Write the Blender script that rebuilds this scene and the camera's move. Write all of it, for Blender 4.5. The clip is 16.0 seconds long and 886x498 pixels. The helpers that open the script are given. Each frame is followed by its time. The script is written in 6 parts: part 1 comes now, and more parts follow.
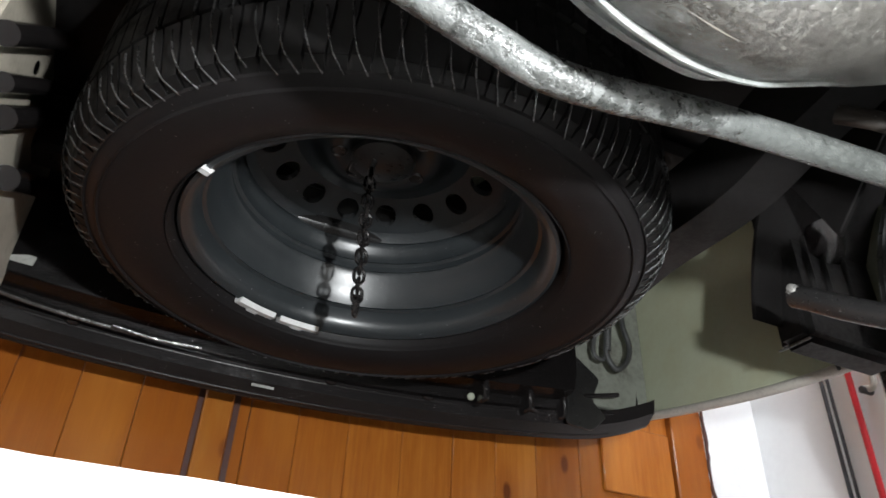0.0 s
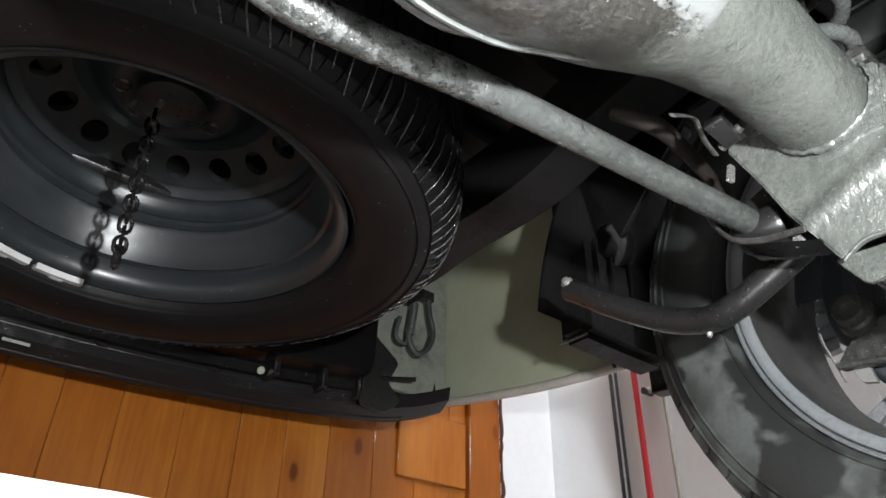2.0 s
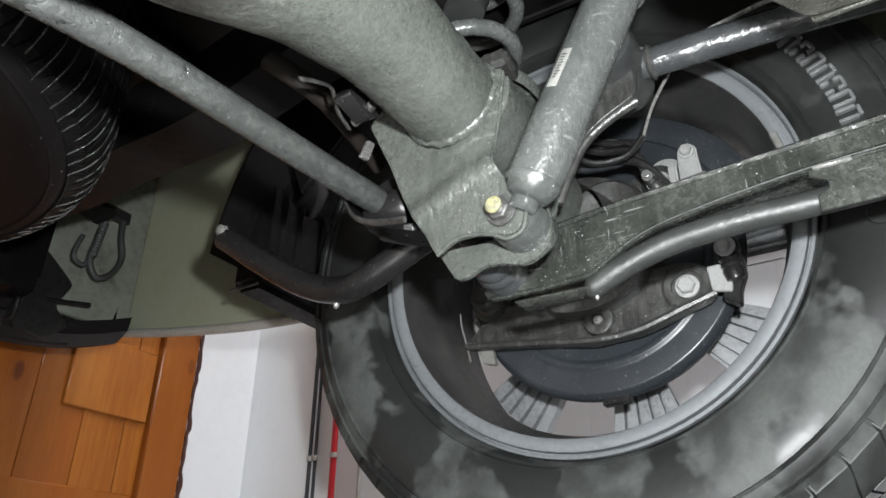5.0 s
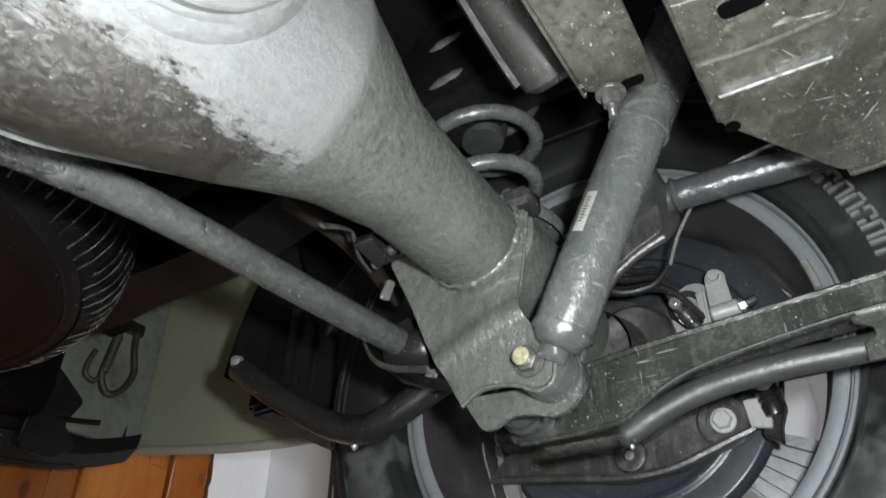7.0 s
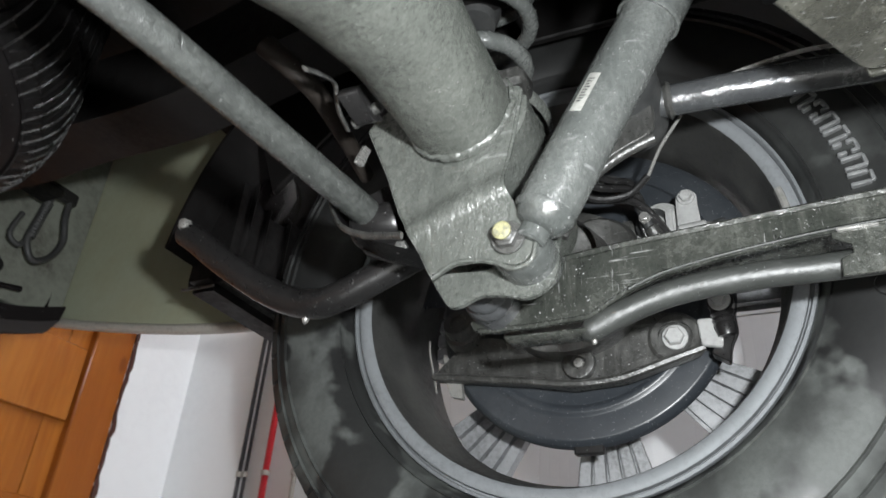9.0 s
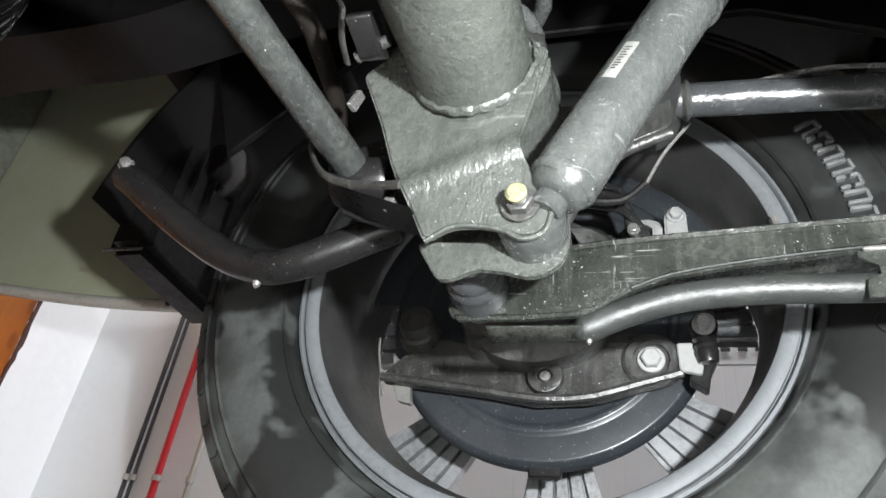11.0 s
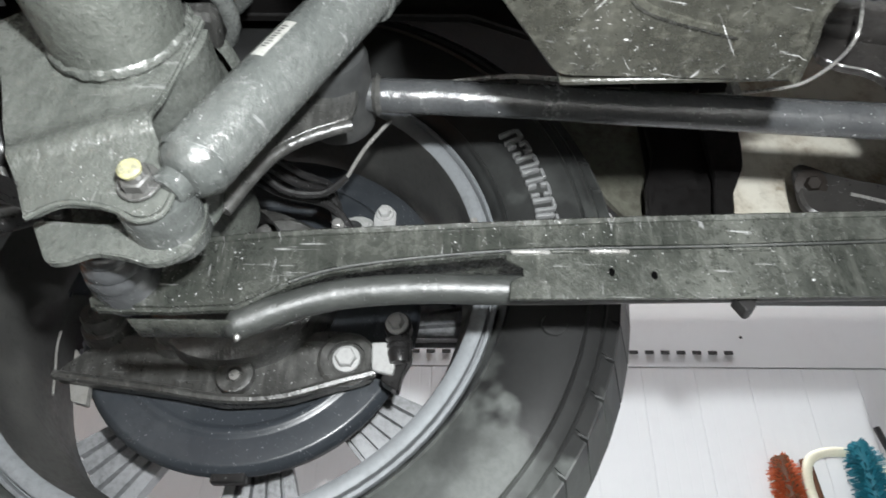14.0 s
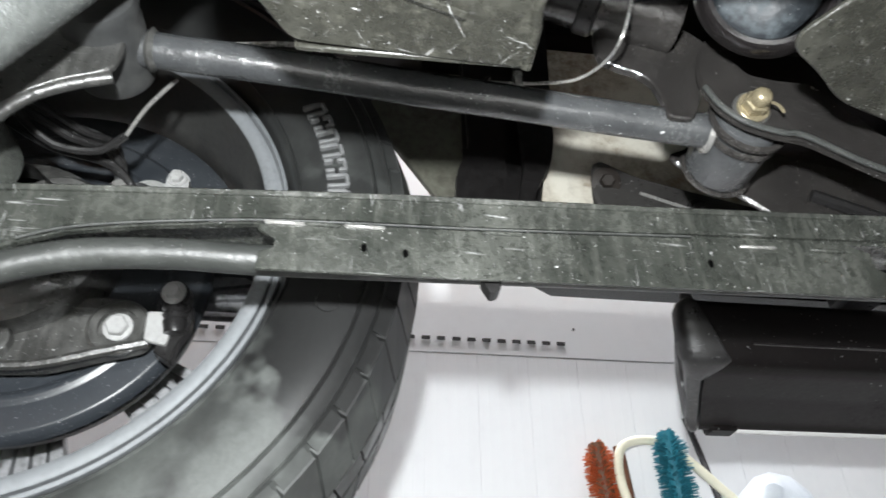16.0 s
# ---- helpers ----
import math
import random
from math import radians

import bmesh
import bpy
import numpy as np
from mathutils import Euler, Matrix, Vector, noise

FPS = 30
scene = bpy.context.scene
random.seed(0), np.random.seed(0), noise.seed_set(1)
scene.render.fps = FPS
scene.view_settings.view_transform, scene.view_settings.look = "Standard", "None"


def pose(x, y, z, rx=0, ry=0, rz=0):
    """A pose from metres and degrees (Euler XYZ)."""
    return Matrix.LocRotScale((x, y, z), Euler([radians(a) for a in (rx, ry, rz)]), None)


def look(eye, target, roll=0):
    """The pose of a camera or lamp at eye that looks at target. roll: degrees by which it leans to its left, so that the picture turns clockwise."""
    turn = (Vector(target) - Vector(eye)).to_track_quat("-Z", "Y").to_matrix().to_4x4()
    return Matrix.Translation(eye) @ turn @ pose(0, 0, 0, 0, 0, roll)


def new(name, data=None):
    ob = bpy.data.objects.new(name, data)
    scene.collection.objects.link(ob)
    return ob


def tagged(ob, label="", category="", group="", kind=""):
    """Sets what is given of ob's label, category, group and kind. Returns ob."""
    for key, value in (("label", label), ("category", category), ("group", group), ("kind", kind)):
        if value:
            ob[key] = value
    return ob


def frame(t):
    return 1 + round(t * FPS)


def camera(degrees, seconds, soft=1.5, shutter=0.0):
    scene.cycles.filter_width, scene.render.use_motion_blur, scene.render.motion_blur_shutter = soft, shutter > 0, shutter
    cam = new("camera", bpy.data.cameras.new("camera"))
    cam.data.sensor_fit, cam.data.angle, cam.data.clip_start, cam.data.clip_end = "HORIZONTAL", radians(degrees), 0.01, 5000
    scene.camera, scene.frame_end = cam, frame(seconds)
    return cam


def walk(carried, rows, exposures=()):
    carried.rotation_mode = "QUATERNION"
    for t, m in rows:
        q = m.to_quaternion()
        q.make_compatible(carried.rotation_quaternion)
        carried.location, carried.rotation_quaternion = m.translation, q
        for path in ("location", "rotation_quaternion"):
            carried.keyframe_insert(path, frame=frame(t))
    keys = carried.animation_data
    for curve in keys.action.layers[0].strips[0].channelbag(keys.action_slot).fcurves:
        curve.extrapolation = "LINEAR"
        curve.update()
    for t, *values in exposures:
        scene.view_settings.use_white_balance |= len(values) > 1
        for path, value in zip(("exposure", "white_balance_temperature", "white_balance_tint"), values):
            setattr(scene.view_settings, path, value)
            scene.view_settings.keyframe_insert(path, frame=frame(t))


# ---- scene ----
cam = camera(63.6, 16.0, shutter=0.5)
METRES, TILT, LEAN, TURN = 0.785, 33.34, -2.24, -25.84
START = (-0.192, -0.144, -0.054)
ROWS = [
    (0.0, 0.0, 0.0, 0.0, 0.0, 0.0, -0.0),
    (0.5, 0.0229, 0.0014, -0.0023, -2.26, -0.54, -1.26),
    (1.0, 0.0692, 0.0097, -0.0084, -5.91, -0.68, -3.26),
    (1.5, 0.1056, 0.0217, -0.0142, -9.47, -1.24, -5.38),
    (2.0, 0.1096, 0.0423, -0.0224, -11.84, -0.42, -6.18),
    (2.5, 0.1048, 0.0578, -0.03, -14.1, 0.49, -7.72),
    (3.0, 0.1439, 0.0514, -0.0213, -18.22, 0.89, -10.26),
    (3.5, 0.1935, 0.0379, -0.0102, -22.94, -3.03, -12.46),
    (4.0, 0.2409, 0.0237, 0.0062, -28.41, -3.21, -15.1),
    (6.5, 0.2963, 0.0464, 0.0875, -30.58, 0.26, -15.08),
    (7.0, 0.2724, 0.0575, 0.0972, -28.32, 4.2, -15.11),
    (7.5, 0.2669, 0.0547, 0.1063, -28.07, 4.66, -15.02),
    (8.0, 0.2711, 0.0553, 0.0922, -29.23, 3.54, -16.64),
    (8.5, 0.2768, 0.0671, 0.0699, -31.29, 1.94, -17.87),
    (9.0, 0.2764, 0.1001, 0.0246, -33.87, 0.88, -22.01),
    (9.5, 0.287, 0.1362, -0.0098, -36.52, 3.45, -25.95),
    (12.0, 0.3279, 0.2071, -0.0688, -47.39, 10.8, -30.29),
    (12.5, 0.3656, 0.1891, -0.045, -53.27, 13.78, -30.11),
    (13.0, 0.3912, 0.164, -0.0143, -55.21, 14.64, -29.44),
    (13.5, 0.4025, 0.1386, 0.0097, -56.77, 15.97, -29.52),
    (14.0, 0.4144, 0.1217, 0.0134, -58.16, 15.48, -29.35),
    (14.5, 0.4296, 0.1015, 0.023, -60.53, 16.19, -29.03),
    (15.0, 0.4385, 0.0808, 0.034, -62.11, 16.74, -29.41),
    (15.5, 0.4513, 0.0587, 0.0511, -65.13, 17.92, -29.51),
    (16.0, 0.4736, 0.0291, 0.0655, -68.65, 19.68, -30.19),
]
walk(cam, [(t, pose(*START, TILT, LEAN, TURN) @ pose(METRES * x, METRES * y, METRES * z, 90 + pitch, roll, yaw)) for t, x, y, z, yaw, pitch, roll in ROWS],
     exposures=[(0.0, 0.55), (3.0, 0.22), (6.5, -0.42), (7.5, -0.65), (9.0, -0.1), (12.0, 0.32), (13.5, 0.17), (16.0, 0.36)])

# world and lamps: x to the car's left, y to its rear, z up; the garage floor is z = 0
world = bpy.data.worlds.new("world")
scene.world = world
world.use_nodes = True
world.node_tree.nodes["Background"].inputs[0].default_value = (0.55, 0.6, 0.65, 1)
world.node_tree.nodes["Background"].inputs[1].default_value = 0.02


def lamp(name, kind, m, watts, colour, **kw):
    data = bpy.data.lights.new(name, kind)
    data.energy, data.color = watts, colour
    for k, v in kw.items():
        setattr(data, k, v)
    ob = new(name, data)
    ob.matrix_world = m
    return ob


# the hand lamp that lights the underside from inside the pit
lamp("torch", "POINT", pose(0.035, -0.275, 0.086), 40, (0.95, 0.985, 1.0), shadow_soft_size=0.014)
lamp("ceiling_tube_light", "AREA", look((1.1, -0.60, 2.36), (1.1, -0.60, 0)), 54, (0.985, 0.97, 1.0), shape="RECTANGLE", size=0.2, size_y=2.4)
lamp("ceiling_tube_light", "AREA", look((-1.5, -0.5, 2.36), (-1.5, -0.5, 0)), 40, (1.0, 0.97, 0.93), shape="RECTANGLE", size=0.2, size_y=2.4)


# ---- materials ----
def rgb(c):
    return (c, c, c, 1) if isinstance(c, (int, float)) else (*c, 1)


class Nodes:
    def __init__(self, name):
        self.m = bpy.data.materials.new(name)
        self.m.use_nodes = True
        self.t = self.m.node_tree
        self.b = self.t.nodes["Principled BSDF"]
        self.co = self.t.nodes.new("ShaderNodeTexCoord").outputs["Object"]

    def n(self, kind, **inputs):
        nd = self.t.nodes.new("ShaderNode" + kind)
        for k, v in inputs.items():
            self.put(nd.inputs[k.replace("_", " ")], v)
        return nd

    def put(self, sock, v):
        if isinstance(v, bpy.types.NodeSocket):
            self.t.links.new(v, sock)
        else:
            sock.default_value = v

    def noise(self, scale, detail=4, rough=0.6, co=None, stretch=None):
        co = co or self.co
        if stretch:
            mp = self.n("Mapping", Vector=co)
            mp.inputs["Scale"].default_value = stretch
            co = mp.outputs[0]
        return self.n("TexNoise", Vector=co, Scale=scale, Detail=detail, Roughness=rough).outputs["Fac"]

    def ramp(self, fac, a, b, lo=0.0, hi=1.0):
        mr = self.n("MapRange", Value=fac)
        for k, v in zip(("From Min", "From Max", "To Min", "To Max"), (a, b, lo, hi)):
            mr.inputs[k].default_value = v
        return mr.outputs[0]

    def mix(self, fac, a, b):
        mx = self.t.nodes.new("ShaderNodeMix")
        mx.data_type = "RGBA"
        self.put(mx.inputs[0], fac)
        for s, v in ((6, a), (7, b)):
            self.put(mx.inputs[s], v if isinstance(v, bpy.types.NodeSocket) else rgb(v))
        return mx.outputs[2]

    def mul(self, a, b, op="MULTIPLY"):
        nd = self.t.nodes.new("ShaderNodeMath")
        nd.operation = op
        self.put(nd.inputs[0], a)
        self.put(nd.inputs[1], b)
        return nd.outputs[0]

    def bump(self, height, strength, dist, normal=None):
        bp = self.n("Bump", Height=height, Strength=strength, Distance=dist)
        if normal:
            self.put(bp.inputs["Normal"], normal)
        return bp.outputs[0]

    def done(self, colour, rough, metal=0.0, normal=None, spec=0.5):
        self.put(self.b.inputs["Base Color"], colour if isinstance(colour, bpy.types.NodeSocket) else rgb(colour))
        self.put(self.b.inputs["Roughness"], rough)
        self.put(self.b.inputs["Metallic"], metal)
        self.put(self.b.inputs["Specular IOR Level"], spec)
        if normal:
            self.put(self.b.inputs["Normal"], normal)
        return self.m


def grimy(name, base, dust, big=9, fine=160, rough=(0.35, 0.75), metal=0.0, amount=(0.45, 0.75), grit_glint=0.0, bump=0.25, grit_glint_col=0.42, spec=0.5, streak=0.0, mottle=0.5, scratch=0.0, relief=0.0):
    """Painted or bare surface with films of dust at two scales, runs, scuffs, scattered gritty specks and painted
    glints.
    """
    k = Nodes(name)
    film = k.ramp(k.noise(big, 6, 0.65), *amount)
    grain = k.noise(fine, 5, 0.7)
    f = k.mul(film, k.ramp(grain, 0.3, 0.62))
    col = k.mix(f, base, dust)
    dark = tuple(0.45 * c for c in (base if isinstance(base, tuple) else (base,) * 3))
    col = k.mix(k.ramp(grain, 0.5, 0.72, 0, mottle), col, dark)
    h = grain
    if streak:
        runs = k.ramp(k.noise(1.0, 4, 0.65, None, (110, 110, 14)), 0.52, 0.7, 0, streak)
        col = k.mix(runs, col, dust)
        mott = k.noise(55, 5, 0.8)
        col = k.mix(k.ramp(mott, 0.5, 0.68, 0, streak), col, dark)
        scuff = k.ramp(k.noise(1.0, 3, 0.6, None, (50, 16, 240)), 0.66, 0.72, 0, 0.6 * streak)
        col = k.mix(scuff, col, grit_glint_col)
    for turn in (0.5, 1.35, 2.5) if scratch else ():
        mp = k.n("Mapping", Vector=k.co)
        mp.inputs["Rotation"].default_value = (0, 0, turn)
        mp.inputs["Location"].default_value = (turn, 0, 0)
        thin = k.ramp(k.noise(1.0, 2, 0.5, mp.outputs[0], (30, 620, 36)), 0.70, 0.73)
        thin = k.mul(thin, k.ramp(k.noise(26, 2, 0.5), 0.46, 0.54, 0, scratch))
        col = k.mix(thin, col, grit_glint_col)
    if grit_glint:
        # dots of stuck grains, and of sparkling glints put into the colour
        dots = 0.0
        wob = k.n("TexNoise", Vector=k.co, Scale=330.0, Detail=2.0).outputs["Color"]
        vm = k.t.nodes.new("ShaderNodeVectorMath")
        vm.operation = "MULTIPLY_ADD"
        k.put(vm.inputs[0], wob)
        k.put(vm.inputs[1], (0.006, 0.006, 0.006))
        k.put(vm.inputs[2], k.co)
        where = k.ramp(k.noise(19, 3, 0.6), 0.36, 0.55, 0.86, 1.0)
        for size, share in ((520.0, grit_glint * 0.8), (290.0, grit_glint * 0.30), (150.0, grit_glint * 0.05)):
            vo = k.n("TexVoronoi", Vector=vm.outputs[0], Scale=size)
            lucky = k.mul(k.n("SeparateColor", Color=vo.outputs["Color"]).outputs[0], where)
            one = k.mul(k.ramp(vo.outputs["Distance"], 0.10, 0.28, 1, 0), k.ramp(lucky, 1 - share, 1 - share * 0.4))
            dots = k.mul(one, dots, "MAXIMUM")
        col = k.mix(k.mul(dots, 0.9), col, grit_glint_col)
        h = k.mul(k.mul(grain, 0.5), dots, "ADD")
    r = k.ramp(k.mul(f, k.mul(grain, 0.6), "ADD"), 0.2, 0.9, *rough)
    normal = None
    if relief:
        # wrinkled film and pitted casting skin
        wrinkle = k.noise(62, 4, 0.62, None, (1.0, 1.3, 0.8))
        normal = k.bump(k.mul(wrinkle, k.mul(k.noise(230, 3, 0.7), 0.35), "ADD"), relief, 0.0042)
    return k.done(col, r, metal, k.bump(h, bump, 0.0012, normal), spec)


AXLE = grimy("axle_paint_dusty", (0.056, 0.061, 0.055), (0.134, 0.139, 0.127), 9, 210, (0.14, 0.34), amount=(0.38, 0.75), grit_glint=0.15, bump=0.5, grit_glint_col=0.58, streak=0.25, mottle=0.5, spec=0.8, scratch=0.10, relief=0.5)
ARM = grimy("arm_paint_dusty", (0.025, 0.027, 0.0235), (0.092, 0.095, 0.084), 14, 180, (0.16, 0.38), amount=(0.42, 0.72), grit_glint=0.20, bump=0.6, grit_glint_col=0.58, streak=0.5, spec=0.7, scratch=0.2, relief=0.4)
TUBEM = grimy("dusty_arm_tube", (0.028, 0.030, 0.028), (0.072, 0.075, 0.070), 14, 190, (0.38, 0.58), amount=(0.42, 0.72), grit_glint=0.16, bump=0.7, grit_glint_col=0.42, spec=0.6, relief=0.2)
SHOCKM = grimy("shock_paint_dusty", (0.064, 0.069, 0.066), (0.158, 0.164, 0.156), 11, 210, (0.14, 0.34), amount=(0.40, 0.72), grit_glint=0.14, bump=0.5, grit_glint_col=0.58, streak=0.3, spec=0.75, relief=0.38)
BLACKM = grimy("black_satin_metal", (0.013, 0.0125, 0.0125), (0.040, 0.039, 0.038), 12, 140, (0.26, 0.5), amount=(0.5, 0.85), grit_glint=0.14, bump=0.35, spec=0.45, relief=0.1)
PLASTIC = grimy("black_plastic", (0.0125, 0.0110, 0.0110), (0.026, 0.022, 0.022), 6, 170, (0.12, 0.30), amount=(0.55, 0.9), grit_glint=0.08, bump=0.16, spec=0.5)
GLOSSM = grimy("glossy_black_frame_paint", (0.022, 0.0205, 0.0195), (0.060, 0.056, 0.052), 12, 150, (0.10, 0.32), amount=(0.45, 0.8), grit_glint=0.12, bump=0.35, grit_glint_col=0.4, spec=0.9, relief=0.2)
BARM = grimy("grey_steel_arm", (0.046, 0.048, 0.050), (0.105, 0.108, 0.108), 15, 170, (0.12, 0.34), amount=(0.45, 0.8), grit_glint=0.12, bump=0.45, grit_glint_col=0.45, spec=0.8, relief=0.35)


def tyre_material():
    """Dark rubber with smooth grey-green patches of dried mud splash, faded higher up to stand for shade."""
    k = Nodes("tyre_rubber_splashed")
    fine = k.noise(180, 4, 0.7)
    patch = k.ramp(k.noise(9.5, 4, 0.5), 0.492, 0.538)
    z = k.n("SeparateXYZ", Vector=k.co).outputs[2]
    # mud thins out above the hub, standing for the upper tyre's shade
    patch = k.mul(patch, k.ramp(k.mul(z, k.mul(k.noise(6, 4, 0.6), 0.25), "ADD"), 0.50, 0.60, 1.0, 0.12))
    veil = k.ramp(k.noise(5, 3, 0.55), 0.45, 0.7, 0, 0.14)
    patch = k.mul(patch, k.ramp(k.noise(27, 3, 0.5), 0.40, 0.58, 0.45, 1.0))
    f = k.mul(k.mul(patch, 0.72), veil, "MAXIMUM")
    f = k.mul(f, k.ramp(fine, 0.25, 0.6, 0.7, 1.0))
    col = k.mix(f, k.mix(fine, (0.011, 0.0112, 0.0112), (0.021, 0.0212, 0.021)), (0.096, 0.103, 0.097))
    return k.done(col, k.ramp(f, 0.0, 0.6, 0.36, 0.62), 0, k.bump(fine, 0.1, 0.0008), 0.4)


RUBBER = tyre_material()


def wet_tread_material():
    """Glossy black tread rubber, dull in the grooves."""
    k = Nodes("glossy_spare_tread")
    fine = k.noise(240, 3, 0.7)
    film = k.ramp(k.noise(26, 3, 0.6), 0.46, 0.60)
    col = k.mix(fine, (0.0036, 0.0034, 0.0034), (0.0065, 0.0060, 0.0060))
    return k.done(col, k.ramp(film, 0, 1, 0.45, 0.7), 0, k.bump(fine, 0.3, 0.0006), 0.16)


TREAD2 = wet_tread_material()
GLINT = grimy("wet_rubber_ridge", (0.006, 0.006, 0.006), (0.012, 0.012, 0.012), 60, 420, (0.05, 0.5), amount=(0.46, 0.56), bump=1.0, spec=1.0)
RUBBER2 = grimy("tyre_rubber_clean", (0.0068, 0.0060, 0.0062), (0.013, 0.0115, 0.0118), 8, 260, (0.48, 0.66), amount=(0.55, 0.85), bump=0.15, grit_glint=0.05, spec=0.16, mottle=0.3)
BUSH = grimy("bush_rubber", (0.03, 0.031, 0.031), (0.10, 0.10, 0.095), 14, 160, (0.45, 0.7), bump=0.2)
STEELW = grimy("steel_wheel_paint", (0.0165, 0.0195, 0.0212), (0.036, 0.0405, 0.043), 8, 170, (0.30, 0.42), amount=(0.55, 0.9), grit_glint=0.04, bump=0.08, mottle=0.25, spec=0.6)
RIM = grimy("rim_dull_silver", (0.165, 0.175, 0.183), (0.105, 0.110, 0.113), 10, 180, (0.58, 0.75), metal=0.0, amount=(0.45, 0.75), grit_glint=0.06, bump=0.2, grit_glint_col=0.04, mottle=0.25)
BARREL = grimy("rim_barrel_brakedust", (0.05, 0.05, 0.048), (0.13, 0.13, 0.12), 9, 140, (0.4, 0.65), metal=0.2, bump=0.15)
SPOKE = grimy("spoke_silver", (0.30, 0.305, 0.315), (0.13, 0.132, 0.135), 14, 140, (0.34, 0.5), metal=0.1, amount=(0.4, 0.62), bump=0.1, mottle=0.4)
SHIELDM = grimy("dust_shield_steel", (0.026, 0.030, 0.035), (0.062, 0.067, 0.072), 7, 150, (0.30, 0.48), metal=0.0, grit_glint=0.26, bump=0.12, grit_glint_col=0.4, mottle=0.25)
CAST = grimy("cast_iron", (0.034, 0.034, 0.032), (0.125, 0.124, 0.117), 14, 160, (0.26, 0.5), grit_glint=0.22, bump=0.6, grit_glint_col=0.4, streak=0.4, spec=0.7, relief=0.4)
ALU = grimy("cast_aluminium", (0.36, 0.36, 0.355), (0.22, 0.218, 0.21), 25, 160, (0.35, 0.55), metal=0.15, bump=0.25, mottle=0.3)
MOUNTM = grimy("dusty_black_frame_paint", (0.024, 0.023, 0.022), (0.070, 0.066, 0.062), 10, 140, (0.25, 0.5), amount=(0.42, 0.8), grit_glint=0.2, bump=0.4, mottle=0.4)
# grimy copy of OLIVE, darkened for the shade ahead of the wheel
SHADEOLIVE = grimy("shaded_grimy_panel", (0.13, 0.132, 0.105), (0.045, 0.038, 0.028), 6, 60, (0.5, 0.7), amount=(0.4, 0.65), bump=0.2)
WET = grimy("wet_blue_grey_metal", (0.016, 0.019, 0.022), (0.075, 0.088, 0.096), 42, 120, (0.42, 0.65), amount=(0.45, 0.58), grit_glint=0.1, bump=1.0, spec=0.35)
RUBBED = grimy("rubbed_bright_steel", (0.30, 0.30, 0.285), (0.05, 0.05, 0.044), 70, 220, (0.3, 0.5), amount=(0.44, 0.58), bump=0.5)
ZINC = grimy("zinc_plated", (0.36, 0.355, 0.34), (0.24, 0.23, 0.21), 30, 200, (0.22, 0.42), metal=0.6, bump=0.15)
DULLZINC = grimy("dull_zinc", (0.27, 0.265, 0.25), (0.14, 0.135, 0.125), 40, 200, (0.35, 0.55), metal=0.3, bump=0.3)
GOLD = grimy("yellow_passivated", (0.29, 0.248, 0.160), (0.13, 0.112, 0.08), 60, 220, (0.18, 0.36), metal=0.5, bump=0.2, mottle=0.4)
YELLOW = grimy("yellow_paint_mark", (0.33, 0.315, 0.16), (0.16, 0.155, 0.12), 160, 320, (0.4, 0.6), amount=(0.42, 0.6), bump=0.5)
SKID = grimy("skid_plate_scuffed", (0.024, 0.024, 0.0195), (0.078, 0.077, 0.064), 16, 170, (0.24, 0.46), grit_glint=0.20, bump=0.75, grit_glint_col=0.58, streak=0.5, spec=0.7, scratch=0.4, relief=0.35)
UNDER = grimy("underseal", (0.0055, 0.0050, 0.0049), (0.0105, 0.0094, 0.0092), 5, 90, (0.40, 0.7), bump=0.5, spec=0.25)
TAN = grimy("wax_coated_rail", (0.40, 0.365, 0.30), (0.16, 0.135, 0.105), 6, 110, (0.4, 0.65), amount=(0.5, 0.8), bump=0.3, mottle=0.25)
OLIVE = grimy("inner_panel_primer", (0.28, 0.298, 0.23), (0.075, 0.062, 0.043), 3.6, 40, (0.5, 0.7), amount=(0.46, 0.68), bump=0.1, mottle=0.08)
def quarter_material():
    """Pale grey-green primer with soft brown damp stains creeping up from the folded seam and the liner."""
    k = Nodes("stained_grey_green_primer")
    cloud = k.noise(9, 5, 0.6)
    fine = k.noise(70, 4, 0.7)
    y, z = k.n("SeparateXYZ", Vector=k.co).outputs[1:3]
    edge = k.mul(z, k.mul(k.mul(y, -0.12), 0.382, "ADD"), "SUBTRACT")
    low = k.ramp(k.mul(edge, k.mul(k.mul(cloud, 0.5, "SUBTRACT"), 0.22), "ADD"), 0.0, 0.07, 1, 0)
    side = k.ramp(k.mul(y, k.mul(k.mul(cloud, 0.5, "SUBTRACT"), 0.35), "ADD"), 0.45, 0.54, 1, 0)
    stain = k.mul(k.mul(low, k.mul(side, 0.9), "MAXIMUM"), 0.85)
    col = k.mix(k.ramp(fine, 0.3, 0.7, 0, 0.25), (0.345, 0.370, 0.272), (0.270, 0.285, 0.205))
    col = k.mix(k.ramp(cloud, 0.4, 0.7, 0, 0.5), col, (0.300, 0.295, 0.180))
    col = k.mix(stain, col, (0.034, 0.025, 0.016))
    return k.done(col, k.ramp(fine, 0.3, 0.7, 0.42, 0.6), 0, k.bump(fine, 0.08, 0.001), 0.4)


QUARTER = quarter_material()
CREAM = grimy("cream_body_paint", (0.60, 0.575, 0.50), (0.22, 0.165, 0.105), 8, 60, (0.30, 0.5), amount=(0.42, 0.60), bump=0.12, grit_glint=0.06, grit_glint_col=0.1, mottle=0.3)
WHITEW = grimy("white_clip_weight", (0.55, 0.55, 0.545), (0.4, 0.4, 0.38), 40, 200, (0.4, 0.6), bump=0.1, mottle=0.1)
LABEL = grimy("paper_label", (0.30, 0.30, 0.28), (0.2, 0.2, 0.18), 30, 160, (0.5, 0.7), bump=0.1)
